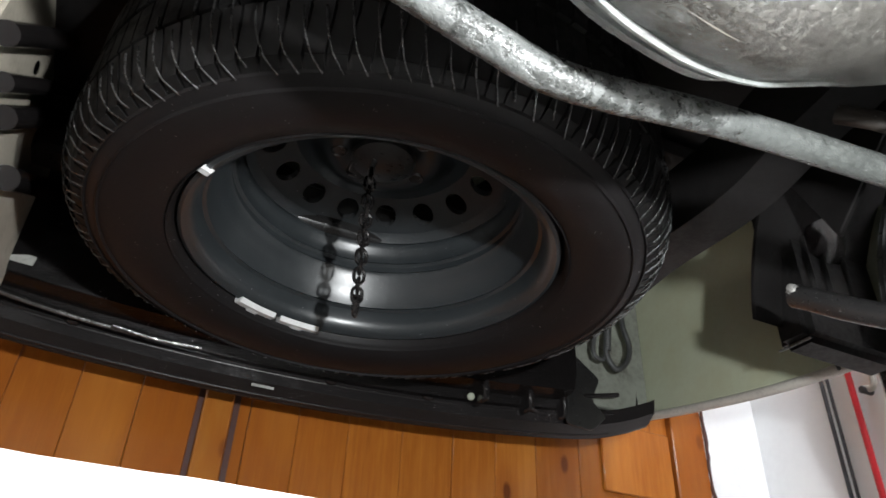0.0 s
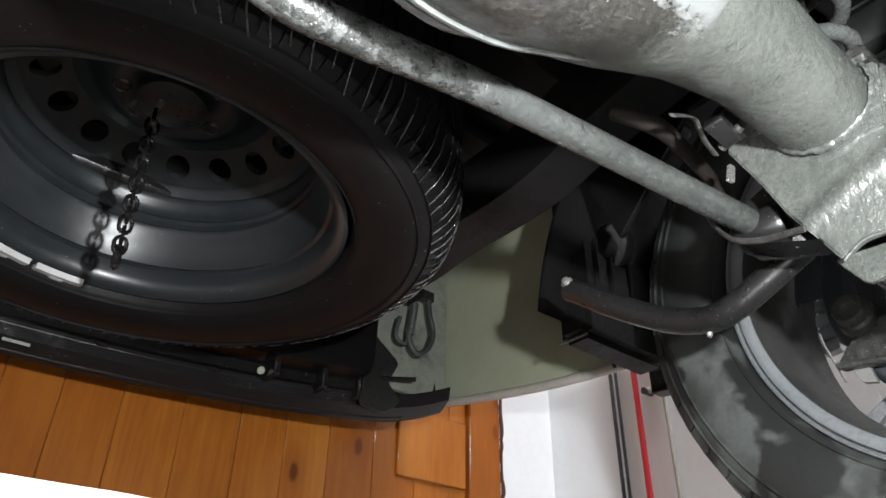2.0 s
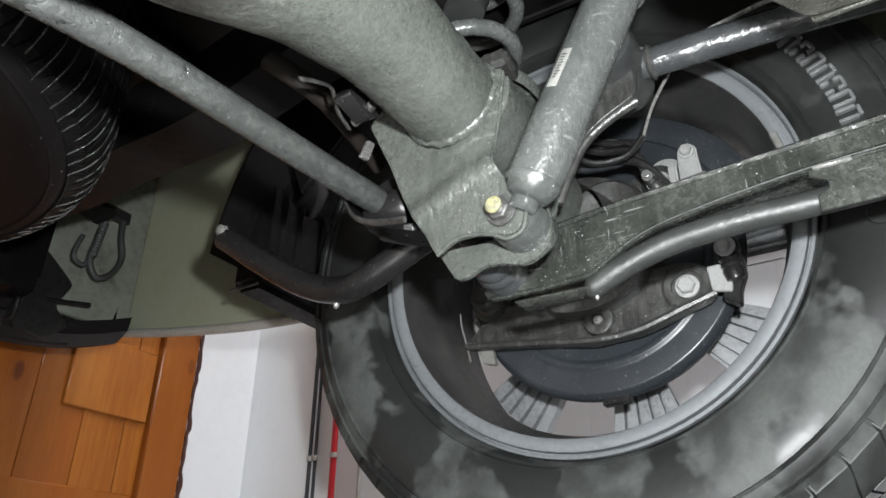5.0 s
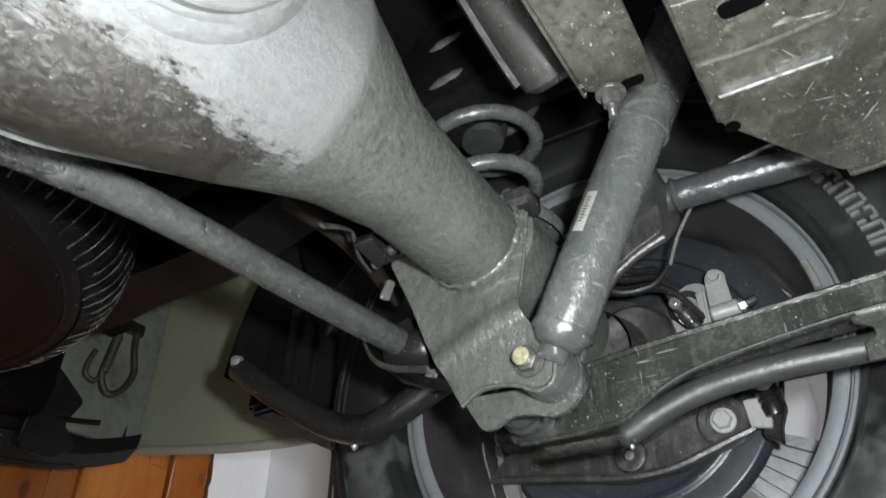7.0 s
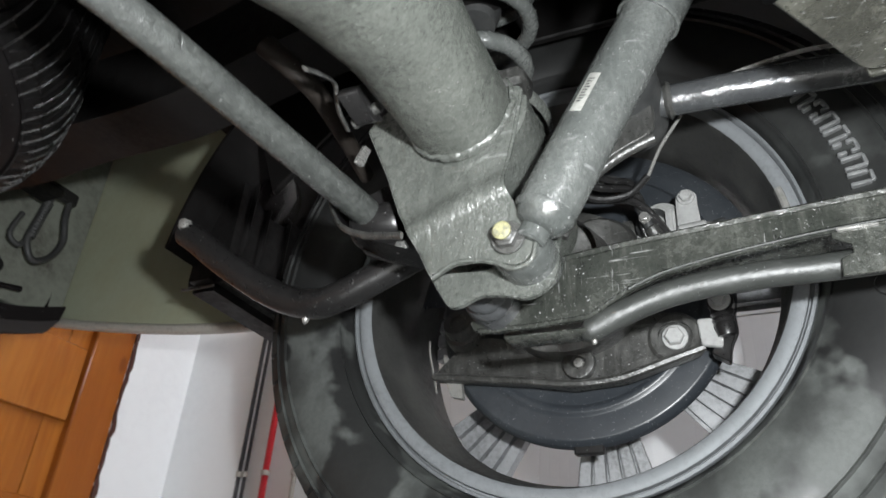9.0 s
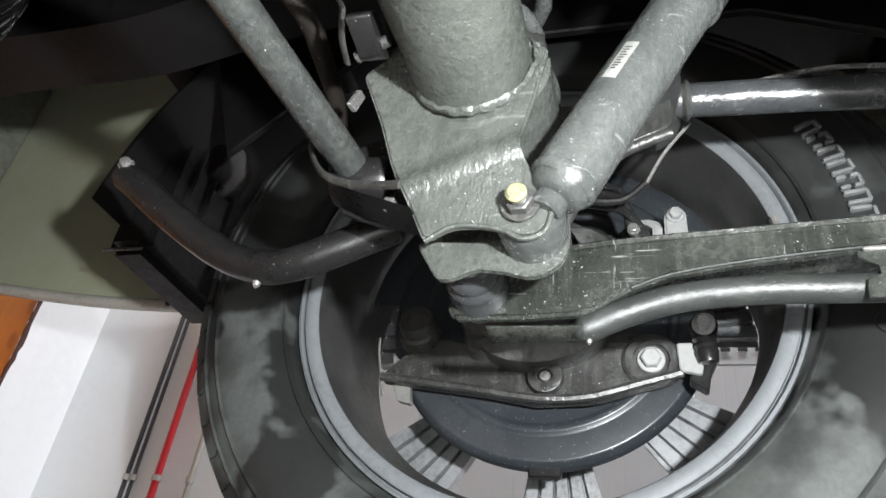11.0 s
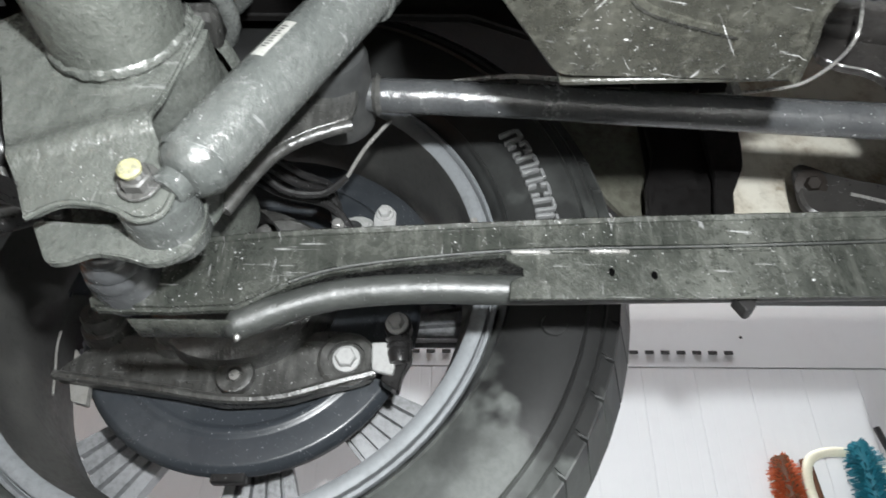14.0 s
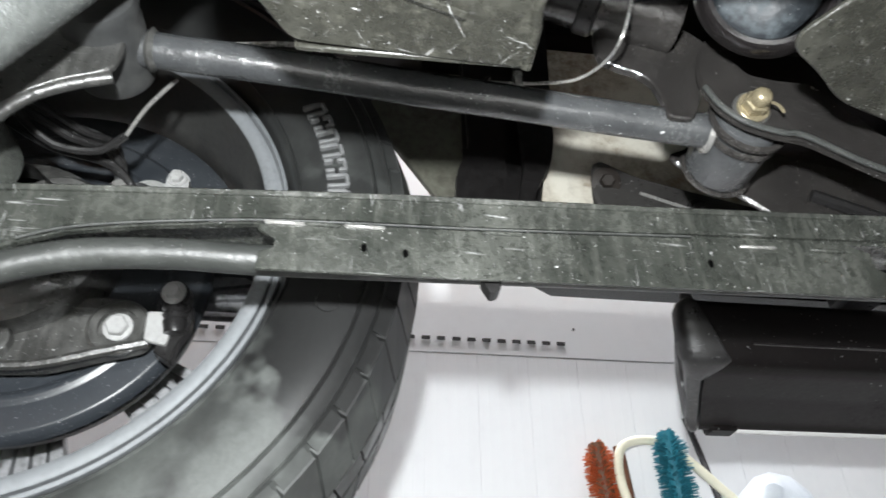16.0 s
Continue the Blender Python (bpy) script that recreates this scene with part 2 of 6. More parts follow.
INK = Nodes("label_ink").done(0.03, 0.6)
# flat black laid on surfaces: the unlit inside of holes as colour
HOLE = Nodes("dark_hole").done(0.0015, 1.0, spec=0.0)
CHAINM = grimy("oily_chain_steel", (0.010, 0.009, 0.009), (0.022, 0.018, 0.016), 40, 260, (0.2, 0.4), metal=0.3, grit_glint=0.05)
RUSTY = grimy("brown_oxidised_casting", (0.014, 0.011, 0.009), (0.032, 0.027, 0.023), 22, 170, (0.55, 0.8), grit_glint=0.12, bump=0.7, spec=0.25)
BRISTLE1 = grimy("orange_bristle", (0.50, 0.115, 0.035), (0.30, 0.07, 0.03), 30, 200, (0.5, 0.7))
BRISTLE2 = grimy("teal_bristle", (0.012, 0.16, 0.22), (0.03, 0.25, 0.31), 30, 200, (0.5, 0.7))
HANDLE = grimy("cream_plastic_handle", (0.80, 0.78, 0.62), (0.6, 0.57, 0.42), 20, 150, (0.4, 0.55), bump=0.05, mottle=0.05)
BROWN = grimy("brown_brush_back", (0.14, 0.06, 0.03), (0.2, 0.1, 0.06), 20, 150, (0.4, 0.55))
BAG = grimy("pale_blue_plastic", (0.70, 0.76, 0.82), (0.6, 0.66, 0.72), 20, 150, (0.3, 0.5), bump=0.05, mottle=0.05)
BLACKPIPE = grimy("black_pipe", (0.03, 0.03, 0.035), (0.09, 0.09, 0.095), 20, 150, (0.3, 0.5), bump=0.05)
REDPIPE = grimy("red_pipe", (0.50, 0.02, 0.03), (0.36, 0.03, 0.03), 20, 150, (0.3, 0.5), bump=0.05)
GREYPIPE = grimy("grey_pipe", (0.42, 0.40, 0.36), (0.3, 0.28, 0.25), 20, 150, (0.4, 0.6), bump=0.05)
WHITEWALL = grimy("white_wall_panel", (0.80, 0.82, 0.835), (0.75, 0.765, 0.785), 3, 40, (0.4, 0.6), amount=(0.45, 0.8), bump=0.02, mottle=0.03)
PITWHITE = grimy("whitewashed_concrete", (0.47, 0.452, 0.437), (0.38, 0.362, 0.345), 6, 60, (0.6, 0.8), amount=(0.5, 0.8), bump=0.3, mottle=0.1)
STONE = grimy("speckled_terrazzo", (0.125, 0.110, 0.094), (0.07, 0.06, 0.052), 26, 110, (0.5, 0.7), amount=(0.42, 0.6), bump=0.12)
FLOORM = grimy("garage_floor_screed", (0.46, 0.455, 0.45), (0.34, 0.335, 0.33), 3, 60, (0.5, 0.75), bump=0.2, mottle=0.2)
CEIL = grimy("white_ceiling_paint", (0.75, 0.74, 0.72), (0.66, 0.65, 0.62), 3, 50, (0.6, 0.8), bump=0.1, mottle=0.05)


def wood_material(name, light, dark):
    """Varnished pine boards with grain, broad rings, knots and boards of unlike tone."""
    k = Nodes(name)
    rnd = k.n("ObjectInfo").outputs["Random"]
    shift = k.n("CombineXYZ", X=k.mul(rnd, 7.0), Y=0.0, Z=k.mul(rnd, 13.0)).outputs[0]
    add = k.t.nodes.new("ShaderNodeVectorMath")
    k.put(add.inputs[0], k.co)
    k.put(add.inputs[1], shift)
    co = add.outputs[0]
    warp = k.noise(6, 3, 0.5, co, (1, 1, 0.35))
    grain = k.ramp(k.noise(1.0, 6, 0.75, co, (90, 90, 4.5)), 0.25, 0.75)
    rings = k.n("TexWave", Vector=co, Scale=9.0, Distortion=7.0, Detail=3.0)
    rings.inputs["Detail Scale"].default_value = 0.8
    col = k.mix(grain, light, dark)
    col = k.mix(k.ramp(rings.outputs["Fac"], 0.35, 0.95, 0, 0.35), col, (0.30, 0.085, 0.012))
    col = k.mix(k.ramp(k.noise(3.0, 4, 0.6, co, (1, 1, 0.3)), 0.45, 0.7, 0, 0.55), col, (0.24, 0.070, 0.010))
    col = k.mix(k.ramp(warp, 0.5, 0.75, 0, 0.6), col, (0.56, 0.235, 0.045))
    sep = k.n("SeparateXYZ", Vector=co)
    vo = k.n("TexVoronoi", Vector=k.n("CombineXYZ", X=sep.outputs[0], Y=k.mul(sep.outputs[2], 0.5)).outputs[0], Scale=6.5)
    vo.voronoi_dimensions = "2D"
    some = k.ramp(k.n("SeparateColor", Color=vo.outputs["Color"]).outputs[0], 0.35, 0.40)
    ripple = k.mul(vo.outputs["Distance"], k.mul(k.mul(grain, 0.5, "SUBTRACT"), 0.03), "ADD")
    halo = k.mul(some, k.ramp(ripple, 0.06, 0.24, 0.6, 0))
    col = k.mix(halo, col, (0.25, 0.068, 0.010))
    col = k.mix(k.mul(some, k.ramp(ripple, 0.045, 0.080, 0.9, 0)), col, (0.085, 0.021, 0.006))
    col = k.mix(k.ramp(rnd, 0, 1, 0, 0.65), col, (0.27, 0.075, 0.011))
    return k.done(col, k.ramp(grain, 0.3, 0.8, 0.13, 0.26), 0, k.bump(k.mul(grain, k.mul(warp, 2.0), "ADD"), 0.25, 0.003))


WOOD = wood_material("varnished_pine", (0.46, 0.165, 0.026), (0.25, 0.072, 0.010))
PALEWOOD = wood_material("yellow_pine", (0.60, 0.30, 0.060), (0.40, 0.165, 0.028))


def diff_material():
    """Axle casting: a feathered pale film of dried dirt across the belly, grey scratched casting below it."""
    k = Nodes("diff_casting_deposits")
    fine = k.noise(210, 6, 0.8)
    grain = k.noise(75, 5, 0.75)
    streak = k.noise(1.0, 5, 0.7, None, (45, 170, 90))
    cloud = k.noise(12, 5, 0.6)
    x, y, z = k.n("SeparateXYZ", Vector=k.co).outputs
    tube = k.mix(k.ramp(fine, 0.30, 0.72), (0.058, 0.063, 0.056), (0.110, 0.116, 0.104))
    tube = k.mix(k.ramp(cloud, 0.45, 0.7, 0, 0.4), tube, (0.135, 0.140, 0.126))
    low = k.mix(k.ramp(fine, 0.40, 0.62), (0.012, 0.0112, 0.0098), (0.036, 0.034, 0.030))
    low = k.mix(k.ramp(grain, 0.48, 0.66, 0, 0.6), low, (0.016, 0.0145, 0.0125))
    low = k.mix(k.ramp(cloud, 0.54, 0.68, 0, 0.5), low, (0.060, 0.061, 0.055))
    col = k.mix(k.ramp(k.mul(x, k.mul(cloud, 0.08), "ADD"), 0.20, 0.26), low, tube)
    # the film of dried dirt, feathered along the casting
    bound = k.ramp(x, 0.090, 0.175, -0.0375, -0.013)
    feather = k.mul(k.mul(k.mul(streak, 0.5, "SUBTRACT"), 0.048), k.mul(k.mul(grain, 0.5, "SUBTRACT"), 0.034), "ADD")
    inside = k.mul(k.mul(bound, y, "SUBTRACT"), k.mul(feather, k.mul(k.mul(cloud, 0.5, "SUBTRACT"), 0.03), "ADD"), "ADD")
    film = k.mul(k.ramp(inside, -0.001, 0.007), k.ramp(k.mul(x, k.mul(cloud, 0.03), "ADD"), 0.214, 0.226, 1, 0))
    front = k.ramp(k.mul(y, k.mul(grain, 0.03), "SUBTRACT"), -0.100, -0.072)
    film = k.mul(film, k.ramp(front, 0, 1, 0.35, 1.0))
    film = k.mul(film, k.ramp(fine, 0.3, 0.6, 0.66, 1.0))
    # a smooth thin film on the rear of the belly, with small dark spots
    rear = k.mul(k.ramp(k.mul(y, k.mul(k.mul(cloud, 0.5, "SUBTRACT"), 0.12), "ADD"), 0.020, 0.060), k.ramp(x, 0.16, 0.24, 1, 0))
    spots = k.n("TexVoronoi", Vector=k.co, Scale=48.0)
    dark = k.mul(k.ramp(spots.outputs["Distance"], 0.16, 0.22, 1, 0), k.ramp(k.n("SeparateColor", Color=spots.outputs["Color"]).outputs[1], 0.72, 0.78))
    pale = k.mix(k.ramp(cloud, 0.38, 0.62), (0.058, 0.062, 0.058), (0.125, 0.133, 0.130))
    pale = k.mix(k.ramp(grain, 0.4, 0.7, 0, 0.4), pale, (0.070, 0.074, 0.070))
    col = k.mix(k.mul(rear, 0.88), col, k.mix(k.mul(dark, 0.9), pale, (0.020, 0.021, 0.020)))
    col = k.mix(k.mul(film, 0.93), col, k.mix(grain, (0.146, 0.149, 0.148), (0.118, 0.120, 0.119)))
    # crisp scratches on the belly
    scr = k.ramp(k.noise(1.0, 2, 0.5, None, (9, 300, 34)), 0.69, 0.71, 0, 0.5)
    scr = k.mul(k.mul(scr, k.ramp(film, 0.0, 0.3, 1, 0)), k.ramp(x, 0.17, 0.19, 1, 0))
    col = k.mix(scr, col, (0.24, 0.22, 0.19))
    # pale dots colour in both stray specks and sparkling glints
    dots = 0.0
    for size, share in ((620.0, 0.08), (330.0, 0.030)):
        vo = k.n("TexVoronoi", Vector=k.co, Scale=size)
        one = k.mul(k.ramp(vo.outputs["Distance"], 0.1, 0.26, 1, 0), k.ramp(k.n("SeparateColor", Color=vo.outputs["Color"]).outputs[0], 1 - share, 1 - 0.4 * share))
        dots = k.mul(one, dots, "MAXIMUM")
    col = k.mix(k.mul(dots, 0.7), col, (0.34, 0.34, 0.325))
    h = k.mul(k.mul(fine, dots, "ADD"), k.mul(film, 0.6), "ADD")
    wrinkle = k.bump(k.mul(k.noise(62, 4, 0.62), k.mul(k.noise(230, 3, 0.7), 0.35), "ADD"), k.ramp(k.mul(film, rear, "MAXIMUM"), 0.0, 0.8, 0.5, 0.16), 0.0042)
    return k.done(col, k.ramp(k.mul(film, k.mul(fine, 0.5), "ADD"), 0.2, 0.9, 0.18, 0.65), 0, k.bump(h, 0.7, 0.0014, wrinkle), 0.75)


DIFF = diff_material()


def flaking_material():
    """Dark bar whose dust film has flaked off in irregular patches."""
    k = Nodes("flaking_bar_paint")
    n = k.noise(64, 5, 0.72)
    fine = k.noise(190, 4, 0.7)
    side = k.noise(11, 3, 0.5)
    x = k.n("SeparateXYZ", Vector=k.co).outputs[0]
    # chips are dense at the bend and thin out along the straight
    chips = k.ramp(k.mul(k.mul(n, k.mul(side, 0.5), "ADD"), k.ramp(x, 0.05, 0.30, 0.0, 0.20), "ADD"), 0.73, 0.80)
    film = k.mix(fine, (0.094, 0.098, 0.096), (0.060, 0.063, 0.060))
    film = k.mix(k.ramp(x, 0.08, 0.26), film, k.mix(k.ramp(fine, 0.35, 0.65), (0.064, 0.068, 0.064), (0.030, 0.032, 0.030)))
    mott = k.ramp(k.noise(38, 5, 0.75), 0.46, 0.66, 0, 0.55)
    film = k.mix(mott, film, (0.026, 0.028, 0.027))
    dots = 0.0
    for size, share in ((560.0, 0.10), (300.0, 0.035)):
        vo = k.n("TexVoronoi", Vector=k.co, Scale=size)
        one = k.mul(k.ramp(vo.outputs["Distance"], 0.1, 0.28, 1, 0), k.ramp(k.n("SeparateColor", Color=vo.outputs["Color"]).outputs[0], 1 - share, 1 - 0.4 * share))
        dots = k.mul(one, dots, "MAXIMUM")
    col = k.mix(chips, k.mix(fine, (0.012, 0.013, 0.012), (0.034, 0.036, 0.034)), film)
    col = k.mix(k.mul(dots, 0.75), col, (0.34, 0.35, 0.34))
    wrinkle = k.bump(k.mul(k.noise(70, 4, 0.62), k.mul(k.noise(230, 3, 0.7), 0.35), "ADD"), 0.38, 0.004)
    h = k.mul(k.mul(chips, k.mul(fine, 0.6), "ADD"), dots, "ADD")
    return k.done(col, k.ramp(fine, 0.3, 0.7, 0.18, 0.42), 0, k.bump(h, 0.5, 0.0012, wrinkle), 0.7)


FLAKE = flaking_material()


# ---- mesh helpers ----
def part(name, bm, material, parent=None, label="", smooth=40):
    me = bpy.data.meshes.new(name)
    bmesh.ops.recalc_face_normals(bm, faces=bm.faces)
    if smooth:
        for f in bm.faces:
            f.smooth = True
        for e in bm.edges:
            if len(e.link_faces) == 2 and e.calc_face_angle(0) > radians(smooth):
                e.smooth = False
    bm.to_mesh(me)
    bm.free()
    me.materials.append(material)
    ob = new(name, me)
    if parent:
        ob.parent = parent
        ob.matrix_parent_inverse = Matrix.Translation(-parent.location) if parent.type == "EMPTY" else Matrix()
    return tagged(ob, label)


def thing(name, base, label, category, group="", kind=""):
    ob = new(name)
    ob.location = base
    ob.empty_display_size = 0.03
    return tagged(ob, label, category, group, kind)


def axis_x(x=0, y=0, z=0):
    """Local z along the world's x."""
    return Matrix.Translation((x, y, z)) @ Matrix(((0, 0, 1, 0), (1, 0, 0, 0), (0, 1, 0, 0), (0, 0, 0, 1)))


def axis_to(p, d):
    return Matrix.Translation(p) @ Vector(d).to_track_quat("Z", "Y").to_matrix().to_4x4()


def lathe(prof, m=Matrix(), seg=64, bm=None, closed=False, arc=None, wob=None):
    """Turns (r, h) pairs about the local z."""
    bm = bm or bmesh.new()
    rows = []
    count = seg + 1 if arc else seg
    for i in range(count):
        a = radians(arc[0] + (arc[1] - arc[0]) * i / seg) if arc else 2 * math.pi * i / seg
        row = []
        for j, (r, h) in enumerate(prof):
            k = wob(a, j) if wob else 1
            row.append(bm.verts.new(m @ Vector((r * k * math.cos(a), r * k * math.sin(a), h))))
        rows.append(row)
    n = len(prof)
    for i in range(count if not arc else seg):
        a, b = rows[i], rows[(i + 1) % count]
        for j in range(n if closed else n - 1):
            q = [a[j], b[j], b[(j + 1) % n], a[(j + 1) % n]]
            bm.faces.new(q)
    bmesh.ops.remove_doubles(bm, verts=[v for r in rows for v in r], dist=1e-6)
    return bm


def rod(p, q, r, seg=24, bm=None, bev=0.0):
    p, q = Vector(p), Vector(q)
    h = (q - p).length
    bev = bev or min(r * 0.15, 0.002)
    return lathe([(0, 0), (r - bev, 0), (r, bev), (r, h - bev), (r - bev, h), (0, h)], axis_to(p, q - p), seg, bm)


def spline(pts, per=8, closed=False):
    pts = [Vector(p) for p in pts]
    n = len(pts)
    out = []
    for i in range(n if closed else n - 1):
        p0 = pts[(i - 1) % n] if closed or i else pts[0]
        p1, p2 = pts[i], pts[(i + 1) % n]
        p3 = pts[(i + 2) % n] if closed or i + 2 < n else pts[-1]
        for s in range(per):
            t = s / per
            out.append(0.5 * (2 * p1 + (p2 - p0) * t + (2 * p0 - 5 * p1 + 4 * p2 - p3) * t * t + (3 * p1 - p0 - 3 * p2 + p3) * t ** 3))
    if not closed:
        out.append(pts[-1])
    return out


def sweep(pts, r, seg=12, bm=None, per=8, closed=False, flat=1.0, smooth=True):
    """A round (or, by flat, oval) bar along a smooth line. r: a number, or a function of 0..1."""
    bm = bm or bmesh.new()
    path = spline(pts, per, closed) if smooth else [Vector(p) for p in pts]
    n = len(path)
    side = None
    rings = []
    for i, p in enumerate(path):
        d = (path[(i + 1) % n] - path[i - 1] if closed else path[min(i + 1, n - 1)] - path[max(i - 1, 0)]).normalized()
        if side is None:
            side = d.orthogonal().normalized()
        side = (side - d * side.dot(d)).normalized()
        up = d.cross(side)
        rr = r(i / (n - 1)) if callable(r) else r
        rings.append([bm.verts.new(p + rr * (math.cos(2 * math.pi * k / seg) * side + flat * math.sin(2 * math.pi * k / seg) * up)) for k in range(seg)])
    for i in range(n if closed else n - 1):
        a, b = rings[i], rings[(i + 1) % n]
        for k in range(seg):
            bm.faces.new((a[k], a[(k + 1) % seg], b[(k + 1) % seg], b[k]))
    if not closed:
        bm.faces.new(rings[0])
        bm.faces.new(rings[-1])
    return bm


def plate(poly, th, m, bev=0.0012, bm=None, segs=1):
    """A sheet of thickness th with the outline poly (local xy), edges bevelled."""
    tmp = bmesh.new()
    lo = [tmp.verts.new(m @ Vector((u, v, 0))) for u, v in poly]
    hi = [tmp.verts.new(m @ Vector((u, v, th))) for u, v in poly]
    n = len(poly)
    tmp.faces.new(lo)
    tmp.faces.new(hi)
    for i in range(n):
        tmp.faces.new((lo[i], lo[(i + 1) % n], hi[(i + 1) % n], hi[i]))
    bmesh.ops.recalc_face_normals(tmp, faces=tmp.faces)
    if bev:
        bmesh.ops.bevel(tmp, geom=[e for e in tmp.edges if e.calc_face_angle(0) > 0.5], offset=bev, segments=segs, affect="EDGES", clamp_overlap=True)
    if bm is None:
        return tmp
    merge(bm, tmp)
    return bm


def merge(bm, other):
    vs = [bm.verts.new(v.co) for v in other.verts]
    other.verts.index_update()
    for f in other.faces:
        bm.faces.new([vs[v.index] for v in f.verts])
    other.free()


def box(lo, hi, bev=0.002, bm=None, m=Matrix(), segs=1):
    (x0, y0, z0), (x1, y1, z1) = lo, hi
    return plate([(x0, y0), (x1, y0), (x1, y1), (x0, y1)], z1 - z0, m @ Matrix.Translation((0, 0, z0)), bev, bm, segs)


def bolt(p, d, af, h, washer=0.0, bm=None, stub=0.0, stub_r=0.0):
    """Hexagon head on a washer, with a thread end where stub is given."""
    m = axis_to(p, d)
    bm = bm or bmesh.new()
    z = 0
    if washer:
        lathe([(0, 0), (washer, 0), (washer, 0.0018), (washer * 0.95, 0.0024), (0, 0.0024)], m, 28, bm)
        z = 0.0024
    r = af / math.sqrt(3)
    tmp = bmesh.new()
    lathe([(0, z), (r, z), (r, z + h * 0.85), (r * 0.86, z + h), (0, z + h)], m, 6, tmp)
    merge(bm, tmp)
    if stub:
        tmp = bmesh.new()
        prof = [(0, z)]
        k = 8
        for i in range(k):
            prof += [(stub_r, z + h + stub * i / k), (stub_r * 0.86, z + h + stub * (i + 0.5) / k)]
        prof += [(0, z + h + stub)]
        lathe(prof, m, 16, tmp)
        merge(bm, tmp)
    return bm


def round_poly(pts, r, n=4):
    """Rounds the corners of a closed outline."""
    out = []
    k = len(pts)
    for i in range(k):
        a, b, c = Vector(pts[i - 1]), Vector(pts[i]), Vector(pts[(i + 1) % k])
        da, dc = a - b, c - b
        ra = min(r, da.length * 0.45, dc.length * 0.45)
        p, q = b + da.normalized() * ra, b + dc.normalized() * ra
        for s in range(n + 1):
            t = s / n
            out.append(tuple((1 - t) ** 2 * p + 2 * t * (1 - t) * b + t * t * q))
    return out


def yz(x):
    """Local x, y, z become the world's y, z, x, from the given x on."""
    return Matrix(((0, 0, 1, x), (1, 0, 0, 0), (0, 1, 0, 0), (0, 0, 0, 1)))


def xz(y):
    """Local x, y become the world's x, z; thickness goes along -y from y."""
    return Matrix(((1, 0, 0, 0), (0, 0, -1, y), (0, 1, 0, 0), (0, 0, 0, 1)))


def xy(z):
    return Matrix.Translation((0, 0, z))


def ruffle(bm, amount, scale, seed=0):
    for v in bm.verts:
        v.co += amount * noise.noise_vector(v.co * scale + Vector((seed, seed, seed)))
    return bm


# ---- the garage ----
WX0, WX1, WY0, WY1, CZ = -2.3, 1.40, -4.2, 1.22, 2.4
PX, PY, PZ = 0.305, 0.165, -1.2      # half width, rear end and depth of the pit
floor = tagged(part("floor", box((PX + 0.13, WY0, -0.14), (WX1, WY1, 0.0075), 0), FLOORM, smooth=0), "grey screed garage floor", "floor", kind="structure")
part("floor_slab", box((WX0, WY0, -0.14), (-PX - 0.13, WY1, 0.0075), 0), FLOORM, floor, smooth=0)
part("floor_slab", box((-PX - 0.13, PY + 0.13, -0.14), (PX + 0.13, WY1, 0.0075), 0), FLOORM, floor, smooth=0)
pit = tagged(part("pit_floor", box((-PX - 0.12, WY0, PZ - 0.1), (PX + 0.12, PY + 0.12, PZ), 0), FLOORM, smooth=0), "concrete floor of the inspection pit", "pit", kind="structure")
# pit walls out of view, kept very white to bounce fill light upwards
PITBOUNCE = grimy("white_pit_bounce", (0.74, 0.73, 0.715), (0.62, 0.605, 0.585), 5, 60, (0.6, 0.8), amount=(0.5, 0.8), bump=0.3, mottle=0.1)
wall_pit = tagged(part("pit_wall", box((PX, WY0, PZ), (PX + 0.12, PY, 0.0), 0.002), PITBOUNCE, smooth=0), "inspection pit walls in an unseen white that bounces light", "pit wall", kind="structure")
part("pit_side", box((-PX - 0.12, WY0, PZ), (-PX, PY, 0.0), 0.002), PITBOUNCE, wall_pit, smooth=0)
part("pit_end", ruffle(box((-PX - 0.12, PY, PZ), (PX + 0.12, PY + 0.12, 0.0), 0.002), 0.002, 9), PITBOUNCE, wall_pit, smooth=0)
coping = tagged(part("pit_coping", box((PX, -0.62, 0.0), (PX + 0.13, PY, 0.024), 0.003), STONE, smooth=0), "speckled beige stone coping along the pit", "coping", kind="structure")
for i in range(1, 6):
    part("stone_slab", box((PX, -0.62 - 0.7 * i, 0.0), (PX + 0.13, -0.623 - 0.7 * (i - 1), 0.024), 0.003), STONE, coping, smooth=0)
    part("stone_slab", box((-PX - 0.13, -0.62 - 0.7 * i, 0.0), (-PX, -0.623 - 0.7 * (i - 1), 0.024), 0.003), STONE, coping, smooth=0)
part("stone_slab", box((-PX - 0.13, -0.62, 0.0), (-PX, PY, 0.024), 0.003), STONE, coping, smooth=0)


def rough_edge(n, x0, x1):
    rnd = random.Random(n)
    return [(x0 + (x1 - x0) * i / 60, rnd.uniform(-0.0016, 0.0016)) for i in range(61)]


edge = rough_edge(4, -PX - 0.13, PX + 0.13)
bm = plate([(x, PY + d) for x, d in edge] + [(PX + 0.13, PY + 0.13), (-PX - 0.13, PY + 0.13)], 0.024, xy(0.0), 0.002)
part("end_coping", bm, PITWHITE, coping, "white painted end coping")

wall_left = tagged(part("wall_left", box((WX1, WY0 - 0.2, -0.1), (WX1 + 0.2, WY1 + 0.2, CZ), 0), WHITEWALL, smooth=0), "white ribbed wall lining panels", "wall", kind="structure")
wall_right = tagged(part("wall_right", box((WX0 - 0.2, WY0 - 0.2, -0.1), (WX0, WY1 + 0.2, CZ), 0), WHITEWALL, smooth=0), "white garage wall", "wall", kind="structure")
